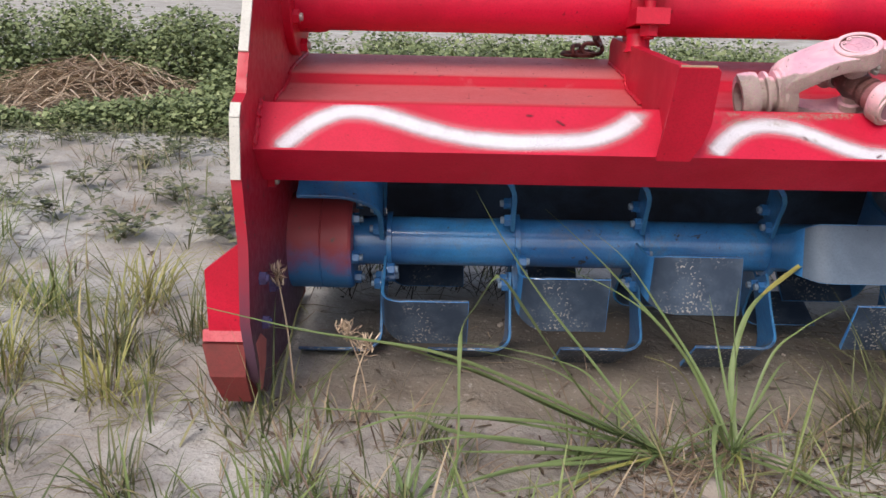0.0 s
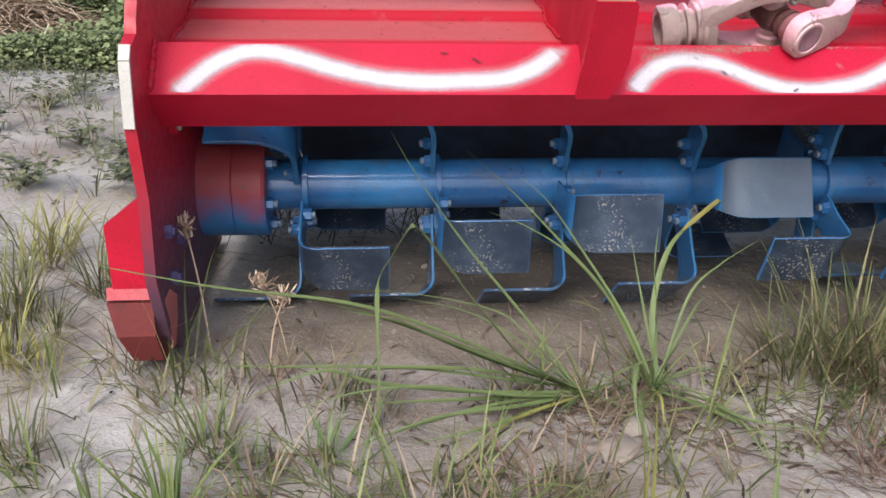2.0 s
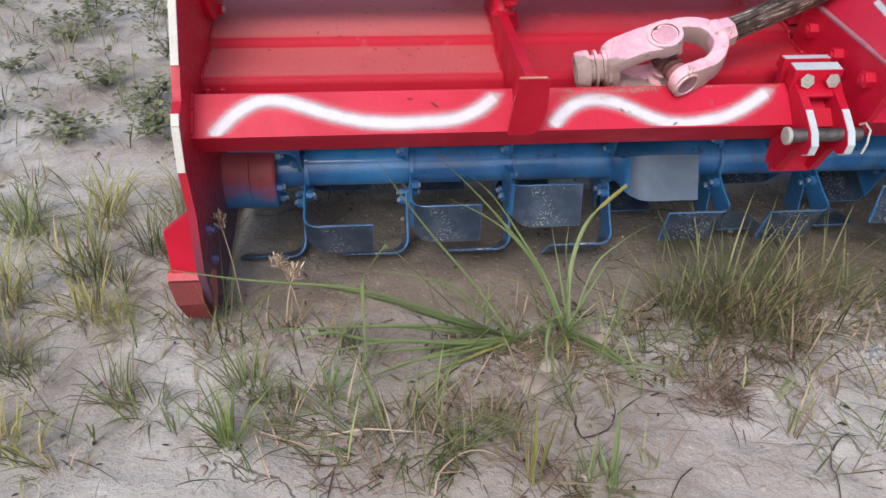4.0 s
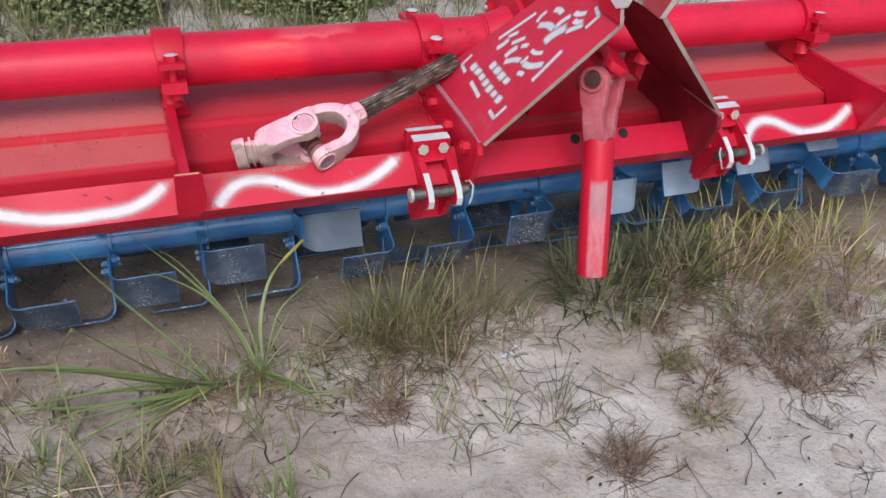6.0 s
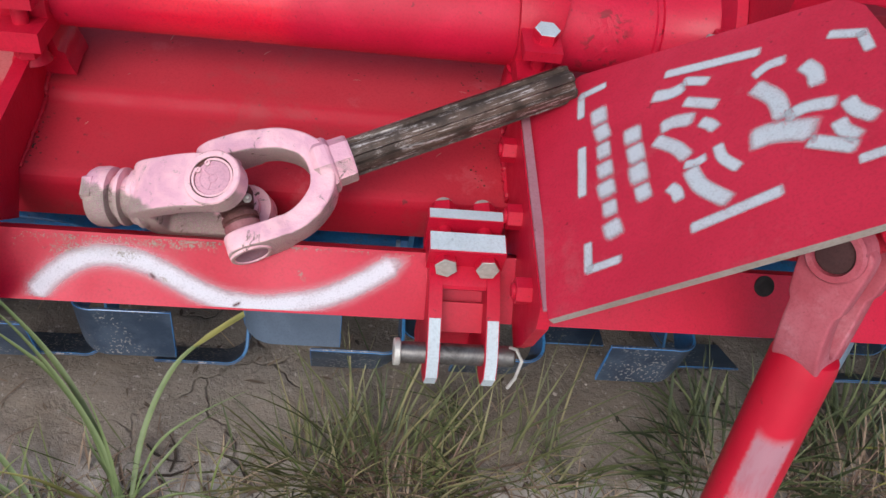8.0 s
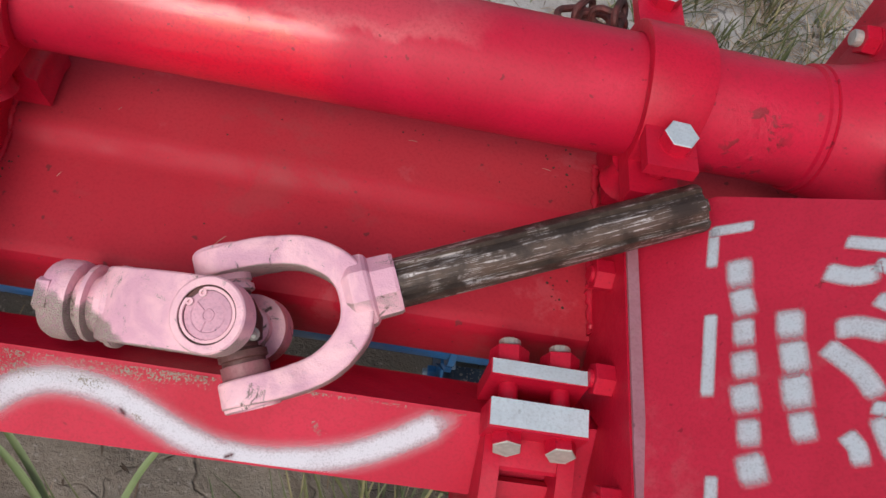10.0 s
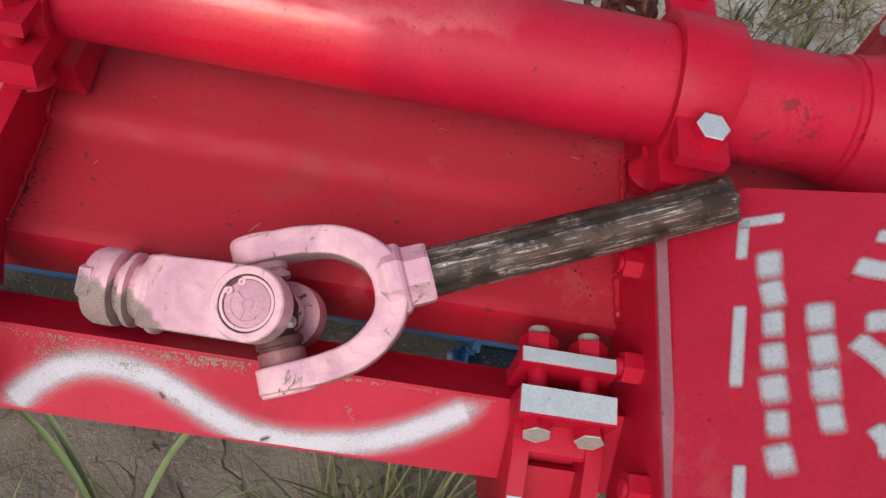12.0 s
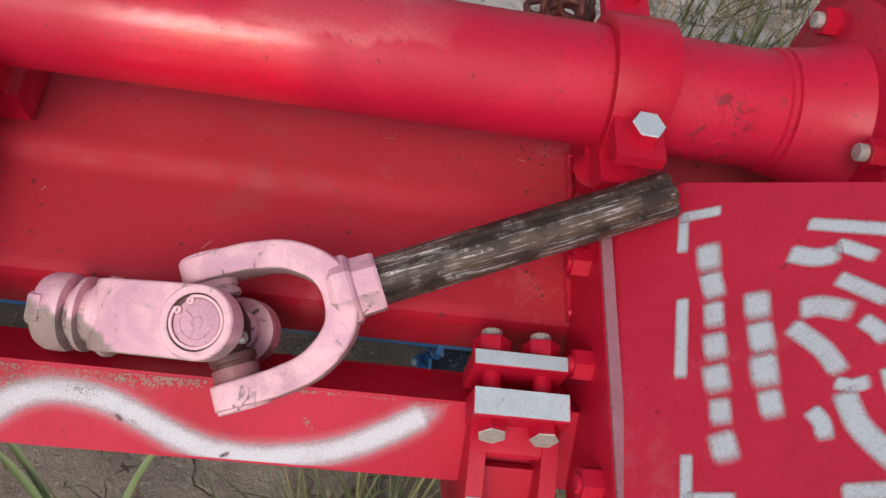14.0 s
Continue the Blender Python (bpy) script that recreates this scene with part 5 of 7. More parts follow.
def rect(w, t, k=4):
    r = min(w, t) * 0.13
    out = []
    for cx, cy, a0 in ((w / 2 - r, t / 2 - r, 0), (-w / 2 + r, t / 2 - r, 90), (-w / 2 + r, -t / 2 + r, 180), (w / 2 - r, -t / 2 + r, 270)):
        for i in range(k):
            a = radians(a0 + 90 * i / (k - 1))
            out.append((cx + r * math.cos(a), cy + r * math.sin(a)))
    return out


def fork(c, axis, along, half, neck, wide, thick, tip, square=False):
    """A U-shaped yoke round c: arms at +-half on axis, joined at neck metres along."""
    n = axis.cross(along).normalized()
    pts = [c + axis * half - along * tip, c + axis * half, c + axis * half * 0.99 + along * neck * 0.35, c + axis * half * 0.86 + along * neck * 0.66, c + axis * half * 0.48 + along * neck * 0.92, c + along * neck]
    if square:
        pts[2:5] = [c + axis * half * 0.97 + along * neck * 0.32, c + axis * half * 0.76 + along * neck * 0.66, c + axis * half * 0.46 + along * neck * 0.98]
    pts = pts + [p - 2 * axis * (p - c).dot(axis) for p in pts[-2::-1]]
    line = spline_curve(pts, 6)
    m = len(line)
    sec = []
    for i in range(m):
        f = abs(i / (m - 1) - 0.5) * 2
        w = wide * (0.92 + 0.16 * math.cos(f * math.pi * 2) * 0.4)
        if square:
            w = wide
        elif f > 0.55:
            w = wide * (1.0 + 0.22 * min(1.0, (f - 0.55) / 0.2))
        if f > 0.8:
            w *= math.sqrt(1 - 0.88 * ((f - 0.8) / 0.2) ** 2)
        sec.append((thick * (1.35 - 0.35 * f), w))
    return sweep(line, lambda i: rect(*sec[i]), ups=[n] * m)


# yoke on the spline side, a little off centre on its cross
CY = C0 - ax2 * 0.003
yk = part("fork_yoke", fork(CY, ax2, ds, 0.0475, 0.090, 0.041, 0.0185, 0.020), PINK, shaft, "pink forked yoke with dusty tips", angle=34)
part("yoke_collar", lathe([(0.080, 0.020), (0.087, 0.0275), (0.090, 0.0285), (0.0985, 0.0285), (0.1010, 0.0270), (0.1030, 0.0240), (0.119, 0.0236), (0.1215, 0.0225)], C0, ds, 8), PINK, yk, angle=18)
# splined shaft
bm = bmesh.new()
prof = []
for i in range(96):
    a = 2 * math.pi * i / 96
    prof.append((a, 0.0194 if (i % 16) < 9 else 0.0156))
u = ds.orthogonal().normalized()
v = ds.cross(u)
rings = []
for d, k in ((0.112, 1.0), (0.20, 1.0), (0.29, 1.0), (0.355, 1.0), (0.3585, 0.94), (0.3585, 0.72), (0.350, 0.66)):
    rings.append([bm.verts.new(C0 + ds * d + (u * math.cos(a) + v * math.sin(a)) * r * k) for a, r in prof])
for q, s in zip(rings, rings[1:]):
    for i in range(96):
        j = (i + 1) % 96
        bm.faces.new((q[i], q[j], s[j], s[i]))
bm.faces.new(rings[0][::-1]), bm.faces.new(rings[-1])
part("splined_shaft", bm, SPLINE, shaft, "dirty dark splined steel shaft", angle=30)
# hub yoke
n1 = cap_ax
hub = lathe([(0.078, 0.022), (0.084, 0.0265), (0.090, 0.0275), (0.0955, 0.0275), (0.0960, 0.0195), (0.1035, 0.0195), (0.1040, 0.0285), (0.1075, 0.0285), (0.1080, 0.0195), (0.1155, 0.0195), (0.1160, 0.0290), (0.121, 0.0300), (0.132, 0.0295), (0.137, 0.027), (0.137, 0.019), (0.122, 0.0185)], C0, dh, 40)
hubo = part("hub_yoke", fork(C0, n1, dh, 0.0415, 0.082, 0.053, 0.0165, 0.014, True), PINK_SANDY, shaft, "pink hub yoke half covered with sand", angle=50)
part("yoke_hub", hub, PINK_SANDY, hubo, "ribbed pink hub")
part("hub_groove", lathe([(0.0960, 0.0205), (0.0965, 0.0212), (0.1148, 0.0212), (0.1152, 0.0205)], C0, dh, 36), PINK_SANDY, hubo, "grimy groove between the hub rings")
part("lock_collar", lathe([(0.083, 0.0275), (0.085, 0.0305), (0.089, 0.0305), (0.091, 0.0275)], C0, dh, 36), PINK_SANDY, hubo)
part("lock_tab", prism([(-0.012, 0.0255), (0.012, 0.0255), (0.009, 0.0300), (-0.009, 0.0300)], basis(C0 + dh * 0.1262, cap_ax.cross(dh), cap_ax), 0.010, 0.0018), PINK_SANDY, hubo)
for s in (1, -1):
    part("eye_boss", lathe([(0.033, 0.0266), (0.0536, 0.0266), (0.0550, 0.0254), (0.0552, 0.0209), (0.0548, 0.0204), (0.0470, 0.0202)], C0, n1 * s, 44), PINK, hubo)
    part("bearing_cap", lathe([(0.044, 0.0168), (0.0524, 0.0168), (0.0529, 0.0163), (0.0529, 0.0122), (0.0523, 0.0114), (0.0523, 0.0012)], C0, n1 * s, 36), CAP_LILAC, hubo, "lilac worn bearing cap")
    # Dark ring that paints the shade of the shallow recess.
    part("eye_groove", lathe([(0.0480, 0.0204), (0.0536, 0.0204), (0.0518, 0.0201), (0.0518, 0.0166)], C0, n1 * s, 36, closed=False), RUST_AND_SHADE, hubo, "dark ring painting the shade round the cap")
    ua = dh * -1
    va = n1.cross(ua)
    ring = [C0 + n1 * s * 0.0529 + (ua * math.cos(radians(a)) + va * math.sin(radians(a))) * 0.0181 for a in range(150, 480, 10)]
    sr = part("snap_ring", sweep(ring, lambda i: [(-0.0010, -0.0010), (0.0010, -0.0010), (0.0010, 0.0010), (-0.0010, 0.0010)], ups=[n1] * len(ring)), PINK, hubo)
    for a in (152, 112):
        e = C0 + n1 * s * 0.0525 + (ua * math.cos(radians(a)) + va * math.sin(radians(a))) * 0.0155
        part("ring_ear", lathe([(0, 0.0028), (0.0018, 0.0027), (0.0018, 0.0012), (-0.001, 0.0011)], e, n1 * s, 14), PINK, sr)
    for a in (20, 140, 255):
        d = ua * math.cos(radians(a)) + va * math.sin(radians(a))
        part("cap_rib", rod(C0 + n1 * s * 0.0521 + d * 0.0035, C0 + n1 * s * 0.0521 + d * 0.0118, 0.0008, 8, 0.0002), CAP_LILAC, hubo)
    part("cap_rim", lathe([(0.0520, 0.0046), (0.0529, 0.0044), (0.0529, 0.0034), (0.0520, 0.0032)], C0, n1 * s, 24, closed=False), CAP_LILAC, hubo)
    part("cross_trunnion", lathe([(0.0, 0.0125), (0.019, 0.0125), (0.020, 0.0150), (0.024, 0.0150)], C0, ax2 * s, 28), RUST_AND_SHADE, shaft, "greasy rusty trunnion")
    part("eye_ring", lathe([(0.0555, 0.0205), (0.0592, 0.0200), (0.0598, 0.0192), (0.0598, 0.0168), (0.0586, 0.0162)], CY, ax2 * s, 32, closed=False), PINK, yk)
    # The arm is solid: the recess's shade is put into the cap's colour.
    part("eye_cap", lathe([(0.0555, 0.0162), (0.0586, 0.0160), (0.0588, 0.0100), (0.0584, 0.0092), (0.0584, 0.001)], CY, ax2 * s, 28), RECESS_CAP, yk, "dusty bearing cap darkened for the shade of its recess")
    if s > 0:
        part("trunnion_cap", lathe([(0.0215, 0.0160), (0.0225, 0.0182), (0.0265, 0.0182), (0.0275, 0.0160), (0.0290, 0.0160), (0.0300, 0.0175), (0.046, 0.0172)], C0, ax2, 32), PINK, shaft)
    else:
        part("trunnion_seal", lathe([(0.0205, 0.0150), (0.0215, 0.0178), (0.0265, 0.0178), (0.0275, 0.0158), (0.0305, 0.0158)], C0, -ax2, 32), RUST_AND_SHADE, shaft, "rusty greasy seal ring")
        part("trunnion_cap", lathe([(0.0300, 0.0150), (0.0305, 0.0176), (0.046, 0.0172)], C0, -ax2, 32), GREASY_PINK, shaft, "grease-stained pink cap")
    part("cross_trunnion", lathe([(0.0, 0.013), (0.022, 0.013), (0.024, 0.0165), (0.036, 0.0165)], C0, n1 * s, 28), PINK, shaft)
part("cross_body", lathe([(-0.017, 0.008), (-0.015, 0.016), (0.0, 0.0195), (0.015, 0.016), (0.017, 0.008)], C0, ax2, 24), RUST_AND_SHADE, shaft, "rusty joint cross")
gp = C0 + cap_ax * 0.017 - ax2 * 0.013 + ds * 0.016
part("grease_nipple", lathe([(0, 0.0045), (0.004, 0.0045), (0.005, 0.0028), (0.009, 0.0030), (0.011, 0.0015)], gp, cap_ax * 0.8 - ax2 * 0.3 + ds * 0.2, 12), ZINC, shaft)

# ---- drive tube hanging from the gearbox input ----
HC, HB = Vector((1.158, 0.922, 0.560)), Vector((1.125, 0.788, 0.208))
tube = thing("drive_tube", HC, "red drive tube with worn paint hanging from the gearbox joint", "drive shaft")
hd = (HB - HC).normalized()
hax = Vector((-0.78, -0.55, 0.20))
hax = (hax - hd * hax.dot(hd)).normalized()


def pipe_material():
    """Red enamel rubbed pale along the side that faces forward."""
    m, ns, ls, b = nodes_of("red_pipe_with_pale_wear")
    co = ns.new("ShaderNodeTexCoord").outputs["Object"]
    run = stretched(ns, ls, co, tuple(hd), 0.22)
    n1, n2 = noise_node(ns, ls, run, 60.0, 6.0, 0.7, 0.3), noise_node(ns, ls, co, 170.0, 3.0, 0.65)
    low = noise_node(ns, ls, co, 8.0, 3.0, 0.6)
    c = blend(ns, ls, span(ns, ls, low, 0.36, 0.66), (0.49, 0.005, 0.026), (0.60, 0.008, 0.036))
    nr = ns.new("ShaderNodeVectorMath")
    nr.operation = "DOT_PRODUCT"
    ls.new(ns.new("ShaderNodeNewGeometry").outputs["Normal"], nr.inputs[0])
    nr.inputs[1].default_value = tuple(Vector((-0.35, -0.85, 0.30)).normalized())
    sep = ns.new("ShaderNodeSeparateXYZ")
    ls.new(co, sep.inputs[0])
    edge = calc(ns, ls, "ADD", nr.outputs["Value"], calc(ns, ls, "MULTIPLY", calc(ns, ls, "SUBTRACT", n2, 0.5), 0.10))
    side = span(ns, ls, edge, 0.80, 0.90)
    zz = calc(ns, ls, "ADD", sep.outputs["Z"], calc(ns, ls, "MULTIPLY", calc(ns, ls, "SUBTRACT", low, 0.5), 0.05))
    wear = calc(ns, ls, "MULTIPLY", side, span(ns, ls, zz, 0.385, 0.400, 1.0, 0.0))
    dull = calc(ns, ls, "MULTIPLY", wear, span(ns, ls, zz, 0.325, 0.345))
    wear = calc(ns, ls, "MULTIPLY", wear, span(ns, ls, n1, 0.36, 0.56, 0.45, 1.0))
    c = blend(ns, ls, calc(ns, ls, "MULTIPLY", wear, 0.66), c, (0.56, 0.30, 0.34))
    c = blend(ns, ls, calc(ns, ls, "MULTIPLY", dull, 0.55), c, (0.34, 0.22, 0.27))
    c = blend(ns, ls, span(ns, ls, n2, 0.66, 0.72, 0.0, 0.6), c, (0.16, 0.02, 0.02))
    ls.new(c, b.inputs["Base Color"])
    ls.new(span(ns, ls, n1, 0.3, 0.7, 0.36, 0.52), b.inputs["Roughness"])
    b.inputs["Specular IOR Level"].default_value = 0.4
    bump(ns, ls, b, n2, 0.25, 0.001)
    return m


PIPE = pipe_material()
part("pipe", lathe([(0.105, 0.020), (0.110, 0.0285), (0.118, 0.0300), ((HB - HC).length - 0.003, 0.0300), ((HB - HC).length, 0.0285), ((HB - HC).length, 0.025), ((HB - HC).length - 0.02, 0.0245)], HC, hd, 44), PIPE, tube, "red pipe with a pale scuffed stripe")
tf = part("fork_yoke", fork(HC, hax, hd, 0.036, 0.115, 0.046, 0.017, 0.014), PINK_RED, tube, "pink and red forked yoke", angle=50)
for s in (1, -1):
    part("eye_boss", lathe([(0.024, 0.0245), (0.049, 0.0245), (0.052, 0.0225), (0.052, 0.0175), (0.046, 0.017)], HC, hax * s, 40), PINK_RED, tf)
    part("bearing_cap", lathe([(0.044, 0.0165), (0.0475, 0.0165), (0.0482, 0.0155), (0.0482, 0.004)], HC, hax * s, 32), DARK_HOLE, tf, "dull dark bearing cap")
rx = Vector((MID, 1.06, 0.585))
dr = (rx - HC).normalized()
rax = hax.cross(dr).normalized()
joint = part("input_yoke", fork(HC, rax, dr, 0.036, 0.085, 0.040, 0.016, 0.020), RED, tube, "red input yoke", angle=50)
for s in (1, -1):
    part("trunnion", lathe([(0.0, 0.013), (0.026, 0.013), (0.028, 0.017), (0.044, 0.017)], HC, rax * s, 24), RED, joint)
    part("trunnion", lathe([(0.0, 0.013), (0.024, 0.013), (0.026, 0.017), (0.036, 0.017)], HC, hax * s, 24), ZINC, joint)
part("input_shaft", rod(HC + dr * 0.075, Vector((MID, 1.14, 0.585)), 0.026, 28), RED, joint)

# ---- chains on the deck ----
def chain_heap(at, label):
    chain = thing("chain", at, label, "chain", "chains on the deck")
    for dx, dy, dz, rz, tip in ((0.0, 0.0, 0.008, 10, 20), (-0.020, 0.008, 0.012, 55, 70), (0.020, -0.004, 0.016, -20, 80), (-0.036, 0.004, 0.007, 20, 10), (0.030, -0.012, 0.030, 70, 60)):
        loop = []
        for k in range(20):
            a = 2 * math.pi * k / 20
            loop.append(Vector((0.010 * math.cos(a) + (0.006 if math.cos(a) > 0 else -0.006), 0.0085 * math.sin(a), 0)))
        bm = bmesh.new()
        rr = []
        for k, p in enumerate(loop):
            t = (loop[(k + 1) % 20] - loop[k - 1]).normalized()
            sd = t.cross(Z)
            rr.append([bm.verts.new(p + sd * a + Z * b) for a, b in round_section(0.0036, 8)])
        for k in range(20):
            for q in range(8):
                bm.faces.new((rr[k][q], rr[k][(q + 1) % 8], rr[(k + 1) % 20][(q + 1) % 8], rr[(k + 1) % 20][q]))
        bm.transform(pose(at.x + 0.55 * dx, at.y + dy, at.z + dz, tip, 0, rz))
        part("chain_link", bm, RUST_STEEL, chain)


chain_heap(Vector((0.352, 1.388, 0.430)), "short rusty steel chain lying on the red deck")
# the second one hangs on a short bolt at the rear edge of the deck
rear = part("chain_lug", box(0.872, 0.888, 1.372, 1.398, 0.426, 0.490, 0.002), RED, tiller, "red lug for the rear chain")
chain_heap(Vector((0.884, 1.386, 0.488)), "rusty chain links hung over a red lug")

# ---- the ground ----
def ground_z(x, y):
    """Height of the sandy ground."""
    z = 0.010 - 0.030 * math.tanh(1.3 * x)
    z += 0.035 * noise.noise((x * 0.5 + 3, y * 0.5, 0.0)) * min(1.0, max(0.0, abs(y - 1.1) - 0.3))
    z += 0.010 * noise.noise((x * 2.7, y * 2.7, 1.0)) + 0.006 * noise.noise((x * 8.0, y * 8.0, 5.0))
    return z


def ground_fine(x, y):
    lump = noise.noise((x * 17.0, y * 17.0, 2.0))
    return ground_z(x, y) + 0.0065 * lump + 0.0022 * noise.noise((x * 45.0, y * 45.0, 8.0)) + 0.010 * max(0.0, noise.noise((x * 26.0, y * 26.0, 4.0)) - 0.30) - 0.012 * max(0.0, noise.noise((x * 6.5, y * 6.5, 12.0)) - 0.25)


def steps(a, b, d, far):
    inner = list(np.arange(a, b + 1e-6, d))
    lo, hi, w = [], [], d
    while (inner[0] - a if not lo else lo[-1] - a) > -far:
        w *= 1.22
        lo.append((lo[-1] if lo else a) - w)
    w = d
    while not hi or hi[-1] < b + far:
        w *= 1.22
        hi.append((hi[-1] if hi else b) + w)
    return lo[::-1] + inner + hi


GX, GY = steps(-1.7, 2.7, 0.012, 300.0), steps(0.25, 3.4, 0.012, 300.0)
verts = [(x, y, ground_fine(x, y) if -3 < x < 4 and -1 < y < 5 else ground_z(min(6.0, max(-6.0, x)), min(8.0, max(-6.0, y)))) for y in GY for x in GX]
nx = len(GX)
faces = [(j * nx + i, j * nx + i + 1, (j + 1) * nx + i + 1, (j + 1) * nx + i) for j in range(len(GY) - 1) for i in range(nx - 1)]
gm = bpy.data.meshes.new("ground")
gm.from_pydata(verts, [], faces)
gm.polygons.foreach_set("use_smooth", [True] * len(faces))
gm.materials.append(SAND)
ground = tagged(new("ground", gm), "pale dry sandy soil with small clods", "ground", kind="structure")


# ---- plants ----
class Heap:
    """Gathers faces of one plant mesh."""

    def __init__(self, seed):
        self.v, self.f, self.r = [], [], random.Random(seed)

    def strip(self, pts, wide, fold=0.35, flat=None):
        """A leaf along pts; wide: width at each point, the last one pointed; it is folded along its middle."""
        n = len(pts)
        base = len(self.v)
        for i in range(n):
            t = pts[min(i + 1, n - 1)] - pts[max(i - 1, 0)]
            s = t.cross(flat or Z)
            s = s.normalized() if s.length > 1e-6 else X
            w = s.cross(t).normalized()
            h = wide[i] * 0.5
            self.v += [tuple(pts[i] - s * h), tuple(pts[i] - w * h * fold), tuple(pts[i] + s * h)]
        for i in range(n - 1):
            a = base + 3 * i
            self.f += [(a, a + 1, a + 4, a + 3), (a + 1, a + 2, a + 5, a + 4)]

    def blade(self, p, az, length, width, lean, droop, n=6):
        """A grass blade from p: lean is its tilt at the root, droop how far its tip bends over, in degrees."""
        h = Vector((math.cos(az), math.sin(az), 0))
        sd = Vector((-h.y, h.x, 0))
        pts, q, a = [], Vector(p), radians(lean)
        da, sw = radians(droop) / n, self.r.uniform(-0.25, 0.25) / n
        for i in range(n + 1):
            pts.append(q.copy())
            d = h * math.sin(a) + Z * math.cos(a)
            q = q + (d + sd * sw * i).normalized() * length / n
            a += da * (0.5 + i / n)
        for q in pts:
            q.z = max(q.z, p[2] + 0.002 + 0.0 * q.z) if lean < 95 else q.z
        self.strip(pts, [width * (0.55 + 0.9 * (i / n) if i < n * 0.4 else 0.95 * (1 - ((i / n) - 0.4) / 0.6) ** 0.7 + 0.03) for i in range(n + 1)])

    def leaf(self, p, d, up, length, width):
        """A small broad leaf: four stations, folded."""
        d = d.normalized()
        s = d.cross(up)
        s = s.normalized() if s.length > 1e-5 else d.orthogonal().normalized()
        w = s.cross(d).normalized()
        b = len(self.v)
        self.v.append(tuple(p))
        for k, (f, g, dn) in enumerate(((0.35, 0.42, -0.02), (0.70, 0.40, -0.06))):
            c = p + d * length * f - w * length * dn * -1
            self.v += [tuple(c - s * width * g + w * width * 0.12), tuple(c), tuple(c + s * width * g + w * width * 0.12)]
        self.v.append(tuple(p + d * length - w * length * 0.16))
        self.f += [(b, b + 2, b + 1), (b, b + 3, b + 2), (b + 1, b + 2, b + 5, b + 4), (b + 2, b + 3, b + 6, b + 5), (b + 4, b + 5, b + 7), (b + 5, b + 6, b + 7)]

    def mesh(self, name, mat):
        me = bpy.data.meshes.new(name)
        me.from_pydata(self.v, [], self.f)
        me.polygons.foreach_set("use_smooth", [True] * len(me.polygons))
        me.materials.append(mat)
        return me


def tuft(heap, x, y, n, length, spread, width=0.004, lean=(4, 40), droop=(10, 70)):
    r = heap.r
    for _ in range(n):
        a, d = r.uniform(0, 2 * math.pi), spread * math.sqrt(r.random())
        px, py = x + d * math.cos(a), y + d * math.sin(a)
        az = a + r.gauss(0, 0.7) if lean[0] < 25 else r.uniform(0, 2 * math.pi)
        heap.blade((px, py, ground_z(px, py) - 0.004), az, length * r.uniform(0.45, 1.15), width * r.uniform(0.6, 1.25), r.uniform(*lean), r.uniform(*droop), 5)


def clump(name, x, y, mat, label, seed, *sets):
    """A tuft of grass: fresh blades, dead blades round its foot, and a few stalks."""
    c = thing(name, (x, y, ground_z(x, y)), label, "grass", "grass tufts on the sand")
    for i, s in enumerate(sets):
        h = Heap(seed + 1000 * i)
        tuft(h, x + s.get("dx", 0.0), y + s.get("dy", 0.0), s["n"], s["length"], s["spread"], s.get("width", 0.004), s.get("lean", (4, 40)), s.get("droop", (10, 70)))
        tagged(hang("foliage", h.mesh("foliage", mat), c), kind="stuff")
    h = Heap(seed + 7000)
    s = sets[0]
    tuft(h, x, y, max(8, s["n"] // 3), s["length"] * 0.55, s["spread"] * 1.1, 0.0026, (35, 85), (10, 50))
    tagged(hang("dead_foliage", h.mesh("dead_foliage", GRASS_DRY), c, "brown dead blades"), kind="stuff")
    return c


def leafy(name, root, leaves, seed, mat, label, spare, lean, slim=0.87):
    """A tuft whose long leaves are parts of their own; leaves: points after the root, width, own material."""
    c = thing(name, root, label, "grass", "grass tufts on the sand")
    for pts, w, *own in leaves:
        h = Heap(seed)
        seed += 1
        r = h.r
        line = spline_curve([root + Vector((r.uniform(-0.007, 0.007), r.uniform(-0.007, 0.007), r.uniform(0, 0.006)))] + [Vector(p) for p in pts], 7)
        k = len(line)
        h.strip(line, [slim * w * (0.60 + 0.40 * min(1.0, i / 5)) * min(1.0, 0.06 + 1.7 * (1 - i / (k - 1))) for i in range(k)], 0.45)
        hang("leaf", h.mesh("leaf", own[0] if own else mat), c)
    h = Heap(seed)
    for _ in range(spare):
        h.blade(root, h.r.uniform(0, 6.28), h.r.uniform(0.04, 0.13), 0.004, h.r.uniform(*lean), 30)
    tagged(hang("short_foliage", h.mesh("short_foliage", mat), c), kind="stuff")
    return c


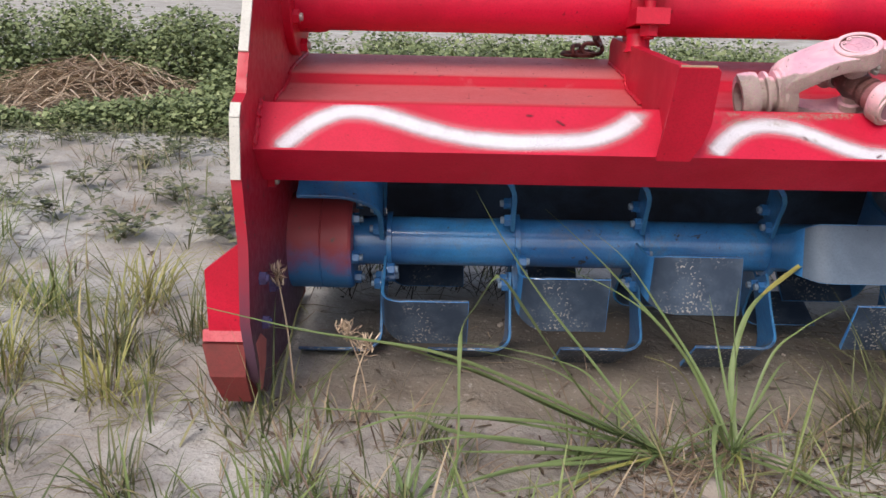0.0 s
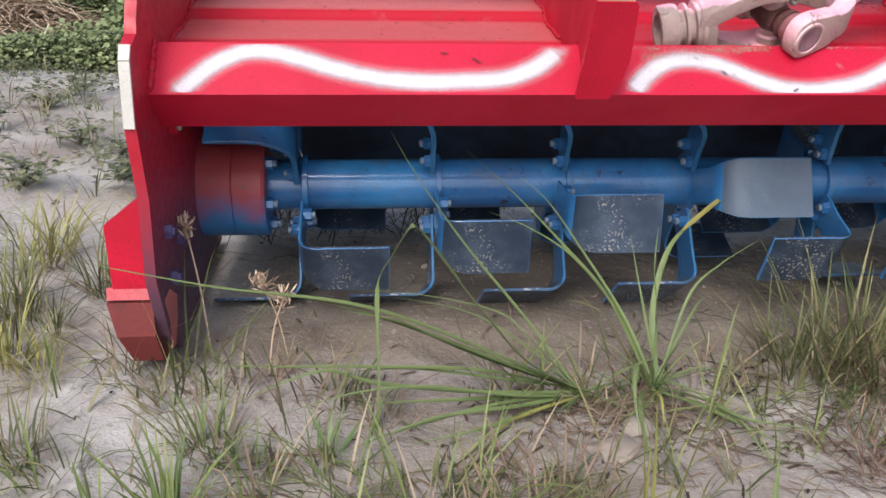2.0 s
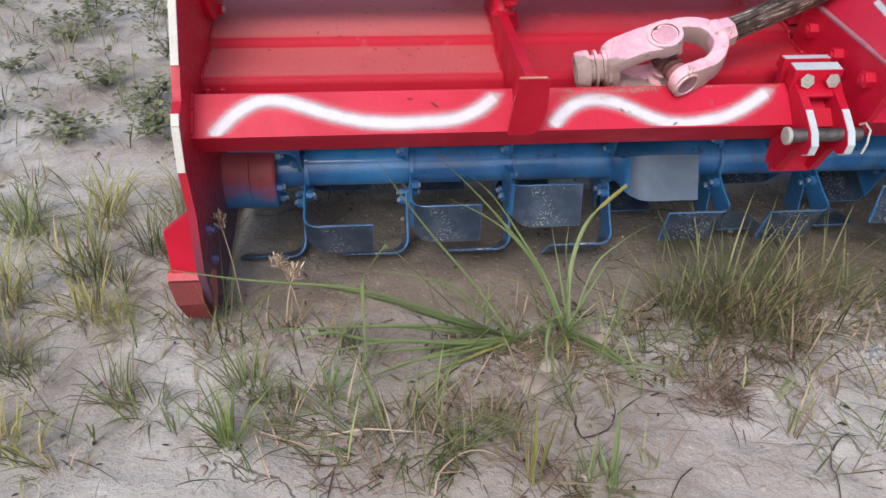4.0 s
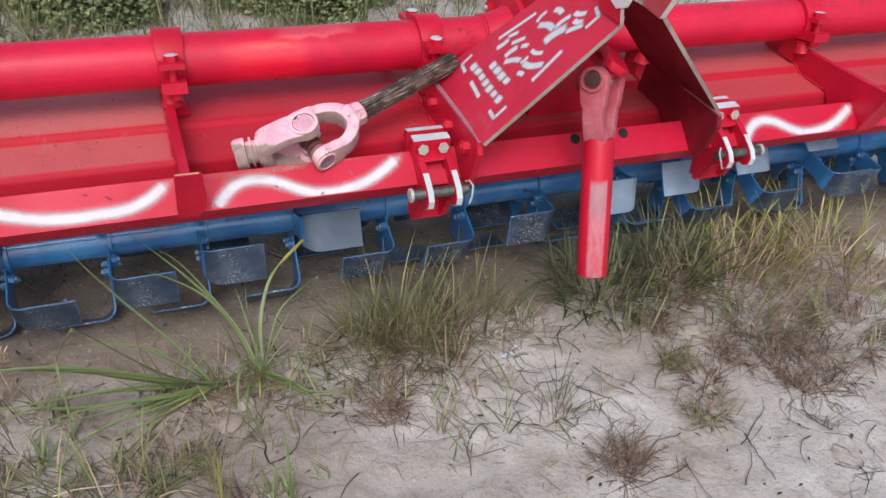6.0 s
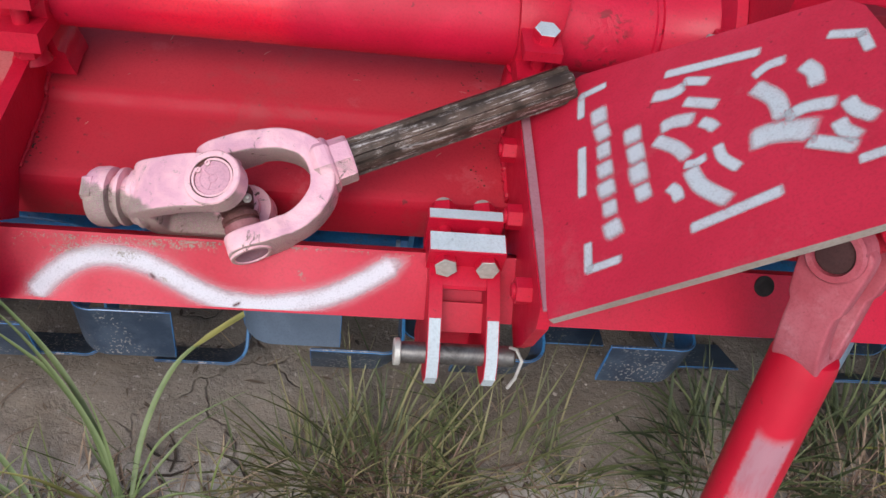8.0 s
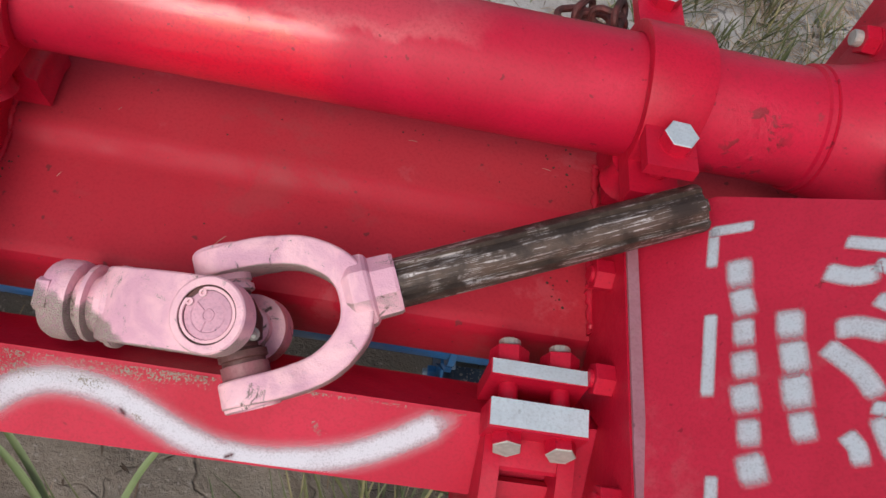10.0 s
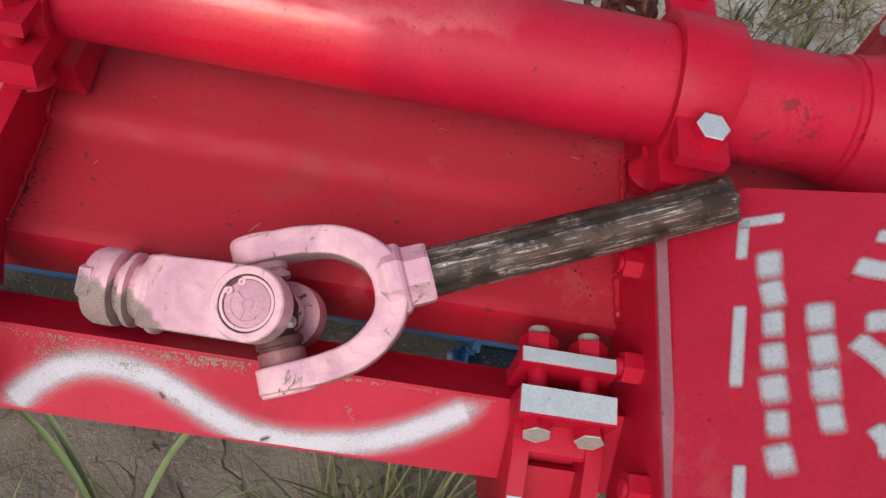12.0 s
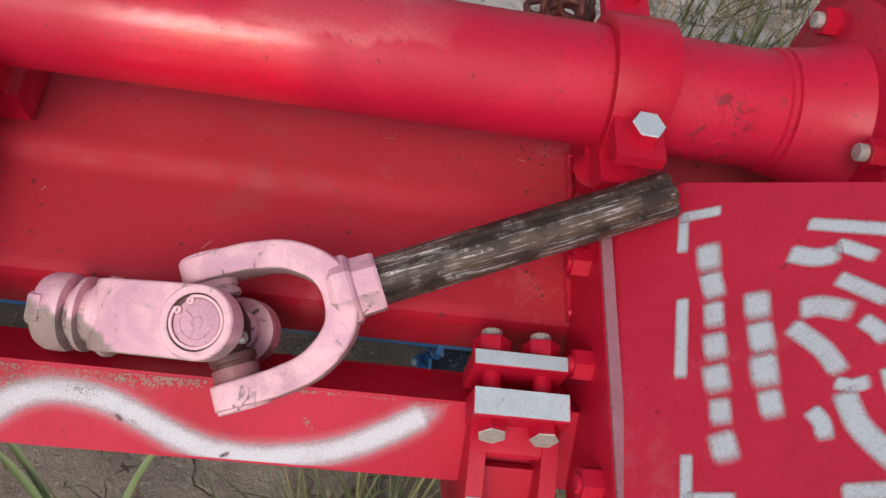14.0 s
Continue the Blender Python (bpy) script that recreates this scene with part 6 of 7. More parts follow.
# the uprooted tuft in front of the rotor: long leaves lying over the sand, one of them folded over
F = Vector((0.394, 0.900, 0.008))
LAID = [(((0.30, 0.884, 0.066), (0.14, 0.868, 0.146), (-0.02, 0.860, 0.178), (-0.160, 0.852, 0.215)), 0.0115), (((0.31, 0.880, 0.058), (0.19, 0.874, 0.115), (0.08, 0.866, 0.158), (-0.06, 0.860, 0.182)), 0.010),
        (((0.32, 0.886, 0.048), (0.238, 0.876, 0.090), (0.172, 0.868, 0.128), (0.11, 0.862, 0.146)), 0.0125), (((0.335, 0.955, 0.075), (0.262, 0.995, 0.158), (0.205, 1.018, 0.235), (0.168, 1.033, 0.296)), 0.0075),
        (((0.32, 0.880, 0.066), (0.268, 0.858, 0.135), (0.225, 0.838, 0.200), (0.204, 0.826, 0.232)), 0.0090), (((0.325, 0.905, 0.082), (0.289, 0.92, 0.110), (0.209, 0.93, 0.128), (0.141, 0.935, 0.134)), 0.0055),
        (((0.273, 0.886, 0.052), (0.15, 0.875, 0.068), (0.03, 0.862, 0.080), (-0.050, 0.856, 0.088)), 0.0095), (((0.272, 0.872, 0.032), (0.15, 0.856, 0.058), (0.093, 0.850, 0.080), (0.040, 0.842, 0.069), (-0.012, 0.83, 0.050)), 0.0105),
        (((0.306, 0.876, 0.022), (0.206, 0.852, 0.036), (0.12, 0.846, 0.039)), 0.0110), (((0.30, 0.868, 0.030), (0.20, 0.850, 0.056), (0.12, 0.835, 0.060), (0.05, 0.825, 0.045)), 0.0085),
        (((0.324, 0.86, 0.012), (0.255, 0.825, 0.014), (0.18, 0.80, 0.016)), 0.0095), (((0.33, 0.86, 0.014), (0.285, 0.835, 0.010), (0.262, 0.80, 0.008)), 0.0070, GRASS_YELLOW),
        (((0.31, 0.858, 0.022), (0.21, 0.828, 0.030), (0.13, 0.800, 0.018)), 0.0095), (((0.30, 0.885, 0.040), (0.18, 0.880, 0.062), (0.09, 0.890, 0.050)), 0.0080), (((0.29, 0.862, 0.024), (0.17, 0.818, 0.022), (0.10, 0.780, 0.020)), 0.0080),
        (((0.33, 0.93, 0.055), (0.26, 0.96, 0.09), (0.17, 0.985, 0.10)), 0.0060)]
tuft_laid = leafy("fallen_grass_tuft", F, LAID, 300, GRASS_LONG, "long green grass tuft lying flat on the sand", 8, (60, 85))
h = Heap(298)
line = spline_curve([(0.232, 0.841, 0.190), (0.206, 0.826, 0.232), (0.186, 0.815, 0.260), (0.176, 0.815, 0.254), (0.162, 0.819, 0.228), (0.149, 0.822, 0.200), (0.147, 0.818, 0.150), (0.148, 0.812, 0.085), (0.146, 0.808, 0.022)], 4)
wide = [0.008, 0.0095, 0.011, 0.0125, 0.0130, 0.0075, 0.0030, 0.0022, 0.0014]
h.strip(line, [wide[i // 4] + (wide[min(8, i // 4 + 1)] - wide[i // 4]) * (i % 4) / 4 for i in range(len(line))], 0.25)
hang("folded_leaf_tip", h.mesh("folded_leaf_tip", GRASS_LONG), tuft_laid, "leaf folded over with a thin hanging tip")

# the upright tuft beside it, one leaf with a yellowed tip
F2 = Vector((0.484, 0.910, 0.004))
STAND = [(((0.500, 0.985, 0.072), (0.535, 1.045, 0.135), (0.590, 1.080, 0.170), (0.637, 1.100, 0.197)), 0.0095), (((0.444, 0.985, 0.088), (0.392, 1.043, 0.142), (0.330, 1.085, 0.200), (0.268, 1.120, 0.250)), 0.0090),
         (((0.446, 0.975, 0.085), (0.400, 1.020, 0.135), (0.345, 1.050, 0.165), (0.296, 1.075, 0.178)), 0.0085), (((0.455, 0.965, 0.078), (0.410, 1.010, 0.145), (0.365, 1.040, 0.205), (0.325, 1.060, 0.235)), 0.0075),
         (((0.527, 0.945, 0.112), (0.576, 0.975, 0.142), (0.632, 0.995, 0.166)), 0.0048), (((0.480, 0.915, 0.095), (0.470, 0.920, 0.160), (0.470, 0.925, 0.212)), 0.0050), (((0.440, 0.905, 0.065), (0.405, 0.900, 0.118), (0.362, 0.900, 0.136)), 0.0065, GRASS_YELLOW),
         (((0.450, 0.880, 0.060), (0.430, 0.830, 0.058), (0.427, 0.790, 0.024)), 0.0080), (((0.474, 0.860, 0.026), (0.468, 0.825, 0.012)), 0.0060, GRASS_YELLOW),
         (((0.530, 0.862, 0.018), (0.560, 0.820, 0.020), (0.620, 0.800, 0.018), (0.710, 0.775, 0.004)), 0.0080), (((0.525, 0.855, 0.014), (0.572, 0.805, 0.010), (0.640, 0.745, 0.000)), 0.0080), (((0.550, 0.832, 0.016), (0.562, 0.785, 0.008), (0.572, 0.750, -0.004)), 0.0055),
         (((0.452, 0.865, 0.018), (0.440, 0.800, 0.006), (0.436, 0.745, -0.004)), 0.0065), (((0.500, 0.880, 0.030), (0.540, 0.850, 0.020), (0.560, 0.838, 0.012)), 0.0065), (((0.545, 0.930, 0.020), (0.610, 0.925, 0.010)), 0.0055),
         (((0.470, 0.950, 0.110), (0.455, 0.975, 0.185)), 0.0050), (((0.465, 0.870, 0.010), (0.415, 0.845, 0.004)), 0.0055), (((0.520, 0.940, 0.060), (0.560, 0.985, 0.085), (0.590, 1.020, 0.075)), 0.0050)]
tuft_up = leafy("grass_tuft", F2, STAND, 330, GRASS_LONG, "upright green grass tuft with yellowing leaf tips", 12, (10, 75), 0.80)
h = Heap(299)
line = spline_curve([(0.556, 1.061, 0.1530), (0.591, 1.080, 0.1725), (0.639, 1.101, 0.1995)], 6)
h.strip(line, [0.0088 * min(1.0, 0.35 + 0.2 * i, 0.06 + 0.28 * (len(line) - 1 - i)) for i in range(len(line))], 0.45)
hang("leaf_tip", h.mesh("leaf_tip", GRASS_YELLOW), tuft_up, "yellowed leaf tip")
# dry roots and litter between both
h = Heap(13)
for _ in range(150):
    x, y = h.r.gauss(0.43, 0.05), h.r.gauss(0.885, 0.02)
    h.blade((x, y, ground_z(x, y)), h.r.uniform(0, 6.28), h.r.uniform(0.03, 0.10), 0.0022, h.r.uniform(60, 88), 20, 4)
tagged(new("dry_grass_roots", h.mesh("dry_grass_roots", GRASS_DRY)), "dry matted roots of the uprooted tuft", "grass", kind="stuff")

clump("grass_clump", 0.80, 0.965, GRASS_MIX, "dense half-dry grass clump in front of the hitch", 21, dict(n=150, length=0.20, spread=0.075, width=0.0032, lean=(5, 60)), dict(n=90, length=0.16, spread=0.05, dx=-0.09, dy=0.01, width=0.0032, lean=(10, 65)))
clump("dry_grass_clump", 0.835, 0.915, MATTED, "brown dry grass clump in front of the hitch", 22, dict(n=150, length=0.13, spread=0.075, width=0.0028, lean=(15, 80), droop=(20, 90)))
clump("grass_clump", 0.97, 0.99, GRASS_MIX, "half-dry grass clump under the beam", 23, dict(n=120, length=0.17, spread=0.09, width=0.003, lean=(10, 65)))
clump("grass_clump", 1.30, 0.985, GRASS_DEEP, "green grass clump beside the hanging drive tube", 24, dict(n=200, length=0.16, spread=0.10, width=0.005, lean=(5, 70), droop=(10, 110)))
clump("grass_clump", 1.50, 1.000, GRASS_DEEP, "green grass clump before the rotor blades", 25, dict(n=190, length=0.20, spread=0.09, width=0.005, lean=(4, 60), droop=(10, 110)))
clump("grass_clump", 1.72, 1.010, GRASS_YELLOW, "yellowing grass clump before the rotor blades", 26, dict(n=150, length=0.20, spread=0.13, width=0.0045, lean=(5, 70), droop=(10, 110)))
clump("dry_grass_clump", 1.60, 0.88, GRASS_DRY, "straw-coloured dry grass clump", 27, dict(n=220, length=0.18, spread=0.16, width=0.003, lean=(10, 75), droop=(20, 90)))
clump("grass_clump", 1.98, 0.98, GRASS_YELLOW, "wide yellowing grass clump", 28, dict(n=130, length=0.20, spread=0.17, width=0.0045, lean=(5, 70), droop=(10, 110)))
clump("grass_clump", 1.02, 0.66, GRASS_MIX, "small half-dry grass tuft on open sand", 29, dict(n=34, length=0.13, spread=0.035, width=0.0028, lean=(5, 70)))
clump("dry_grass_clump", 1.07, 0.50, MATTED, "brown dry grass tuft on open sand", 30, dict(n=200, length=0.085, spread=0.045, width=0.0020, lean=(25, 88), droop=(10, 110)))
clump("dry_grass_clump", 1.60, 0.63, MATTED, "brown dry grass patch on open sand", 31, dict(n=420, length=0.10, spread=0.10, width=0.0022, lean=(25, 88), droop=(10, 110)))
for k, (x, y) in enumerate(((1.30, 0.56), (1.46, 0.70), (1.74, 0.76), (1.36, 0.84), (1.34, 0.72), (0.70, 0.745), (0.34, 0.72))):
    clump("dry_grass_clump", x, y, MATTED if k % 2 else GRASS_MIX, "matted brown dry grass patch on open sand", 450 + k, dict(n=130, length=0.065, spread=0.040, width=0.0020, lean=(30, 88), droop=(5, 110)))
clump("dry_grass_clump", 0.70, 0.80, MATTED, "small brown dry grass tuft", 32, dict(n=60, length=0.07, spread=0.05, width=0.0024, lean=(20, 85)))
clump("grass_clump", 1.28, 0.83, GRASS_MIX, "thin grass tuft on open sand", 33, dict(n=40, length=0.15, spread=0.05, width=0.003, lean=(5, 55)))
clump("grass_clump", -0.085, 0.93, GRASS_MIX, "thin sedge tuft beside the skid", 34, dict(n=40, length=0.15, spread=0.05, width=0.0032, lean=(4, 50)))
clump("grass_clump", 0.20, 0.70, GRASS_GREEN, "thin green sprigs on the sand", 35, dict(n=46, length=0.13, spread=0.09, width=0.003, lean=(15, 75)))
clump("grass_clump", -0.47, 1.02, GRASS_YELLOW, "yellowing grass tuft on the sand", 36, dict(n=110, length=0.16, spread=0.045, width=0.0028, lean=(3, 35), droop=(15, 150)), dict(n=30, length=0.16, spread=0.04, dx=0.11, dy=0.10, width=0.0034, lean=(3, 35)))
clump("grass_clump", -0.60, 1.10, GRASS_GREEN, "green grass tuft on the sand", 37, dict(n=100, length=0.14, spread=0.045, width=0.0028, lean=(5, 50), droop=(15, 150)))
clump("grass_clump", -0.36, 1.28, GRASS_YELLOW, "yellowing grass tuft on the sand", 38, dict(n=95, length=0.14, spread=0.045, width=0.0028, lean=(3, 40), droop=(15, 150)), dict(n=24, length=0.13, spread=0.04, dx=0.16, dy=-0.02, width=0.003))
clump("grass_clump", -0.74, 1.45, GRASS_GREEN, "green grass tuft on the sand", 39, dict(n=110, length=0.17, spread=0.045, width=0.0028, lean=(3, 40), droop=(15, 150)))

for k, (x, y, n, hgt) in enumerate(((-0.30, 0.98, 26, 0.16), (-0.24, 1.18, 26, 0.17), (-0.55, 0.86, 34, 0.19), (-0.66, 0.98, 34, 0.20), (-0.40, 0.86, 24, 0.15), (-0.50, 1.25, 30, 0.17), (-0.20, 1.36, 24, 0.15), (-0.33, 1.10, 24, 0.17),
                                     (-0.80, 1.16, 30, 0.20), (-0.62, 1.32, 24, 0.15), (-0.22, 0.80, 20, 0.13), (-0.03, 0.80, 22, 0.13), (-0.36, 0.70, 20, 0.13), (0.10, 0.90, 16, 0.10), (-0.92, 1.35, 30, 0.18))):
    clump("grass_clump", x, y, (GRASS_YELLOW, GRASS_MIX, GRASS_GREEN)[k % 3], "thin yellow-green grass tuft on the sand", 400 + k, dict(n=int(n * 2.2), length=hgt * 0.78, spread=0.026, width=0.0027, lean=(2, 48), droop=(15, 150)), dict(n=n + 8, length=hgt * 0.55, spread=0.024, width=0.0025, lean=(5, 60), droop=(15, 150), dx=0.05, dy=-0.03))

for k, (x, y, n, ln, sp, mat) in enumerate(((1.78, 0.93, 110, 0.17, 0.10, GRASS_DRY), (1.92, 0.90, 130, 0.18, 0.11, STRAW), (1.42, 0.93, 90, 0.12, 0.07, MATTED), (1.58, 0.78, 90, 0.12, 0.06, GRASS_MIX), (1.98, 0.80, 110, 0.11, 0.11, MATTED), (1.80, 0.70, 150, 0.10, 0.10, MATTED), (1.36, 0.64, 60, 0.06, 0.035, MATTED))):
    clump("dry_grass_clump", x, y, mat, "dry tan and brown grass bent over on the sand", 520 + k, dict(n=n, length=ln, spread=sp, width=0.0030, lean=(20, 85), droop=(20, 110)))
# tangle of pulled, half-buried grass before the uprooted tuft
for k, (x, y, n, ln, sp, mat) in enumerate(((0.165, 0.690, 150, 0.075, 0.045, GRASS_DEEP), (0.245, 0.690, 110, 0.080, 0.040, GRASS_DEEP), (0.225, 0.760, 80, 0.080, 0.035, GRASS_MIX), (0.305, 0.755, 120, 0.060, 0.022, MATTED),
                                            (0.275, 0.655, 90, 0.075, 0.035, GRASS_DEEP), (0.075, 0.735, 90, 0.075, 0.045, MATTED), (0.110, 0.640, 90, 0.080, 0.045, MATTED), (0.390, 0.600, 110, 0.070, 0.040, MATTED), (0.04, 0.80, 60, 0.06, 0.04, MATTED), (0.445, 0.585, 70, 0.075, 0.035, GRASS_MIX))):
    clump("dry_grass_clump" if mat is MATTED else "grass_clump", x, y, mat, "matted brown grass pulled out of the sand" if mat is MATTED else "flattened green grass tangled on the sand", 480 + k, dict(n=int(n * 0.45), length=ln, spread=sp, width=0.0026, lean=(70, 89), droop=(-8, 20)))
clump("grass_clump", -0.045, 0.693, GRASS_GREEN, "small green grass tuft on the sand", 495, dict(n=42, length=0.115, spread=0.014, width=0.0034, lean=(4, 45), droop=(10, 60)))
clump("grass_clump", 0.090, 0.797, GRASS_LONG, "bright green sprout on the sand", 496, dict(n=14, length=0.07, spread=0.012, width=0.005, lean=(15, 60), droop=(10, 40)))
clump("grass_clump", 0.372, 0.603, GRASS_YELLOW, "thin upright grass stalks on the sand", 497, dict(n=9, length=0.23, spread=0.010, width=0.0042, lean=(1, 9), droop=(2, 16)))
clump("grass_clump", 0.476, 0.590, GRASS_LONG, "thin upright green grass stalks on the sand", 498, dict(n=6, length=0.20, spread=0.012, width=0.0044, lean=(1, 10), droop=(2, 16)), dict(n=4, length=0.08, spread=0.01, width=0.007, lean=(40, 70)))
h = Heap(55)
for x, y, a, n, bend in ((-0.05, 0.735, -0.75, 0.19, 0.2), (0.235, 0.59, 1.35, 0.13, -1.6), (0.08, 0.705, -0.2, 0.15, 0.4), (0.33, 0.69, 0.05, 0.13, -0.5), (0.02, 0.69, 1.9, 0.10, 0.3), (0.30, 0.70, 1.5, 0.12, 0.2), (0.02, 0.62, 2.1, 0.13, -0.3), (0.15, 0.60, 0.1, 0.15, 0.3)):
    pts = []
    for q in range(10):
        pts.append(Vector((x, y, ground_fine(x, y) + 0.006 + 0.016 * math.sin(math.pi * q / 9))))
        x, y, a = x + n / 9 * math.cos(a), y + n / 9 * math.sin(a), a + bend / 9 + h.r.gauss(0, 0.06)
    h.strip(pts, [0.0030 - 0.0001 * q for q in range(10)], 0.8)
tagged(new("loose_straws", h.mesh("loose_straws", STRAW)), "loose pale straws lying over the tangled grass", "litter", kind="stuff")

# sparse grass all over the sand
h, hd_, hg = Heap(41), Heap(42), Heap(43)
for heap, n, size in ((h, 260, 0.10), (hd_, 230, 0.075), (hg, 150, 0.09)):
    done = 0
    while done < n:
        x, y = heap.r.uniform(-1.5, 2.6), heap.r.uniform(0.35, 2.4)
        if -0.16 < x < 2.5 and 0.99 < y < 1.5:
            continue
        if 0.35 < x < 1.5 and y < 0.85 and heap.r.random() < 0.82:
            continue
        done += 1
        tuft(heap, x, y, heap.r.randint(3, 11), size * heap.r.uniform(0.6, 1.5), 0.022, 0.0028, (5, 70), (10, 80))
for heap, n in ((h, 26), (hg, 26), (hd_, 40)):
    for _ in range(n):
        x, y = heap.r.uniform(0.40, 1.10), heap.r.uniform(0.86, 1.0)
        tuft(heap, x, y, heap.r.randint(2, 5), heap.r.uniform(0.05, 0.14), 0.012, 0.0030, (3, 75), (5, 70))
for heap, n in ((h, 40), (hg, 40), (hd_, 44)):
    for _ in range(n):
        x, y = heap.r.uniform(-0.25, 1.0), heap.r.uniform(0.60, 0.96)
        tuft(heap, x, y, heap.r.randint(3, 6), heap.r.uniform(0.05, 0.13), 0.012, 0.0032, (3, 55), (5, 70))
tagged(new("sparse_grass", h.mesh("sparse_grass", GRASS_MIX)), "sparse half-dry grass on the sand", "grass", kind="stuff")
tagged(new("sparse_dry_grass", hd_.mesh("sparse_dry_grass", GRASS_DRY)), "sparse brown dry grass on the sand", "grass", kind="stuff")
tagged(new("sparse_green_grass", hg.mesh("sparse_green_grass", GRASS_GREEN)), "sparse green grass on the sand", "grass", kind="stuff")

# litter: dry stalks and bits lying about
h = Heap(51)
for _ in range(1500):
    x, y = h.r.uniform(-1.4, 2.4), h.r.uniform(0.3, 2.3)
    if h.r.random() < 0.4:
        c = h.r.choice(((0.43, 0.86), (0.83, 0.88), (1.05, 0.52), (1.43, 0.72), (0.70, 0.80), (1.5, 0.95), (0.35, 0.70), (1.7, 0.9)))
        x, y = h.r.gauss(c[0], 0.10), h.r.gauss(c[1], 0.07)
    n, a = h.r.uniform(0.012, 0.06), h.r.uniform(0, 6.28)
    p, d = Vector((x, y, 0)), Vector((math.cos(a), math.sin(a), 0))
    s = Vector((-d.y, d.x, 0)) * h.r.uniform(-0.1, 0.1)
    pts = [p + d * n * t + s * n * t * t for t in (0, 0.33, 0.66, 1)]
    for q in pts:
        q.z = ground_fine(q.x, q.y) + 0.0015 + h.r.uniform(0, 0.003)
    h.strip(pts, [0.0016, 0.002, 0.0018, 0.0008], 0.5)
tagged(new("plant_litter", h.mesh("plant_litter", GRASS_DRY)), "dry stalks and bits strewn over the sand", "litter", kind="stuff")
h = Heap(52)
for _ in range(420):
    x, y = h.r.uniform(-1.3, 2.2), h.r.uniform(0.35, 1.9)
    a = h.r.uniform(0, 6.28)
    h.leaf(Vector((x, y, ground_fine(x, y) + 0.003)), Vector((math.cos(a), math.sin(a), h.r.uniform(0, 0.3))), Z, h.r.uniform(0.006, 0.018), h.r.uniform(0.003, 0.008))
for _ in range(12):
    x, y = h.r.choice(((0.24, 0.93), (0.66, 0.93), (0.48, 0.98), (1.15, 0.96), (0.5, 0.70)))
    x, y, a = x + h.r.gauss(0, 0.08), y + h.r.gauss(0, 0.03), h.r.uniform(0, 6.28)
    pts = [Vector((x + 0.05 * t * math.cos(a + 0.5 * t), y + 0.05 * t * math.sin(a + 0.5 * t), 0)) for t in (0, 0.4, 0.8, 1.2)]
    for q in pts:
        q.z = ground_fine(q.x, q.y) + 0.003
    h.strip(pts, [0.003, 0.004, 0.003, 0.001], 0.6)
tagged(new("dark_litter", h.mesh("dark_litter", TWIG)), "dark dead leaves and twigs on the sand", "litter", kind="stuff")


h = Heap(53)
for _ in range(420):
    x, y = h.r.uniform(-0.1, 2.2), h.r.gauss(1.0, 0.10)
    if h.r.random() < 0.5:
        x, y = h.r.gauss(0.45, 0.12), h.r.gauss(0.87, 0.035)
    a = h.r.uniform(0, 6.28)
    h.leaf(Vector((x, y, ground_fine(x, y) + 0.001)), Vector((math.cos(a), math.sin(a), h.r.uniform(0, 0.12))), Z, h.r.uniform(0.010, 0.04), h.r.uniform(0.002, 0.006))
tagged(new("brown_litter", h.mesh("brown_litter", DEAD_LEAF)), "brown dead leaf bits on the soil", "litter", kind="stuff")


# wiry dead runners that curl over the sand
h = Heap(54)
for k in range(120):
    x, y = (h.r.uniform(0.25, 1.75), h.r.uniform(0.36, 0.92)) if k < 95 else (h.r.uniform(-1.0, 0.3), h.r.uniform(0.5, 1.3))
    a, n, bend, steps_n = h.r.uniform(0, 6.28), h.r.uniform(0.05, 0.20), h.r.gauss(0, 1.3), 9
    pts = []
    for q in range(steps_n):
        pts.append(Vector((x, y, ground_fine(x, y) + 0.0025 + 0.006 * math.sin(3.1 * q / (steps_n - 1)) * h.r.random())))
        x, y, a = x + n / steps_n * math.cos(a), y + n / steps_n * math.sin(a), a + bend / steps_n + h.r.gauss(0, 0.12)
    w = h.r.uniform(0.0018, 0.0036)
    h.strip(pts, [w * (1.0 - 0.6 * q / (steps_n - 1)) for q in range(steps_n)], 0.8)
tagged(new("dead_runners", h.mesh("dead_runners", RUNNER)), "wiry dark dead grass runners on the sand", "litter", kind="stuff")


# low creeping weeds
def weed(x, y, r, n, seed, label):
    h = Heap(seed)
    for k in range(max(3, n // 18)):
        a, d = h.r.uniform(0, 6.28), r * h.r.uniform(0.4, 1.35)
        stem = [Vector((x, y, ground_z(x, y))), Vector((x + 0.5 * d * math.cos(a), y + 0.5 * d * math.sin(a), ground_z(x, y) + 0.03)), Vector((x + d * math.cos(a + 0.3), y + d * math.sin(a + 0.3), ground_z(x, y) + h.r.uniform(0.02, 0.06)))]
        line = spline_curve(stem, 5)
        h.strip(line, [0.0025] * len(line), 0.8)
        for _ in range(14):
            p = line[h.r.randrange(2, len(line))] + Vector((h.r.gauss(0, 0.010), h.r.gauss(0, 0.010), h.r.uniform(0.0, 0.012)))
            b = h.r.uniform(0, 6.28)
            h.leaf(p, Vector((math.cos(b), math.sin(b), h.r.uniform(-0.2, 0.6))), Z, h.r.uniform(0.012, 0.025), h.r.uniform(0.009, 0.018))
    return tagged(new("creeping_weed", h.mesh("creeping_weed", WEED)), label, "weed", "creeping weeds")


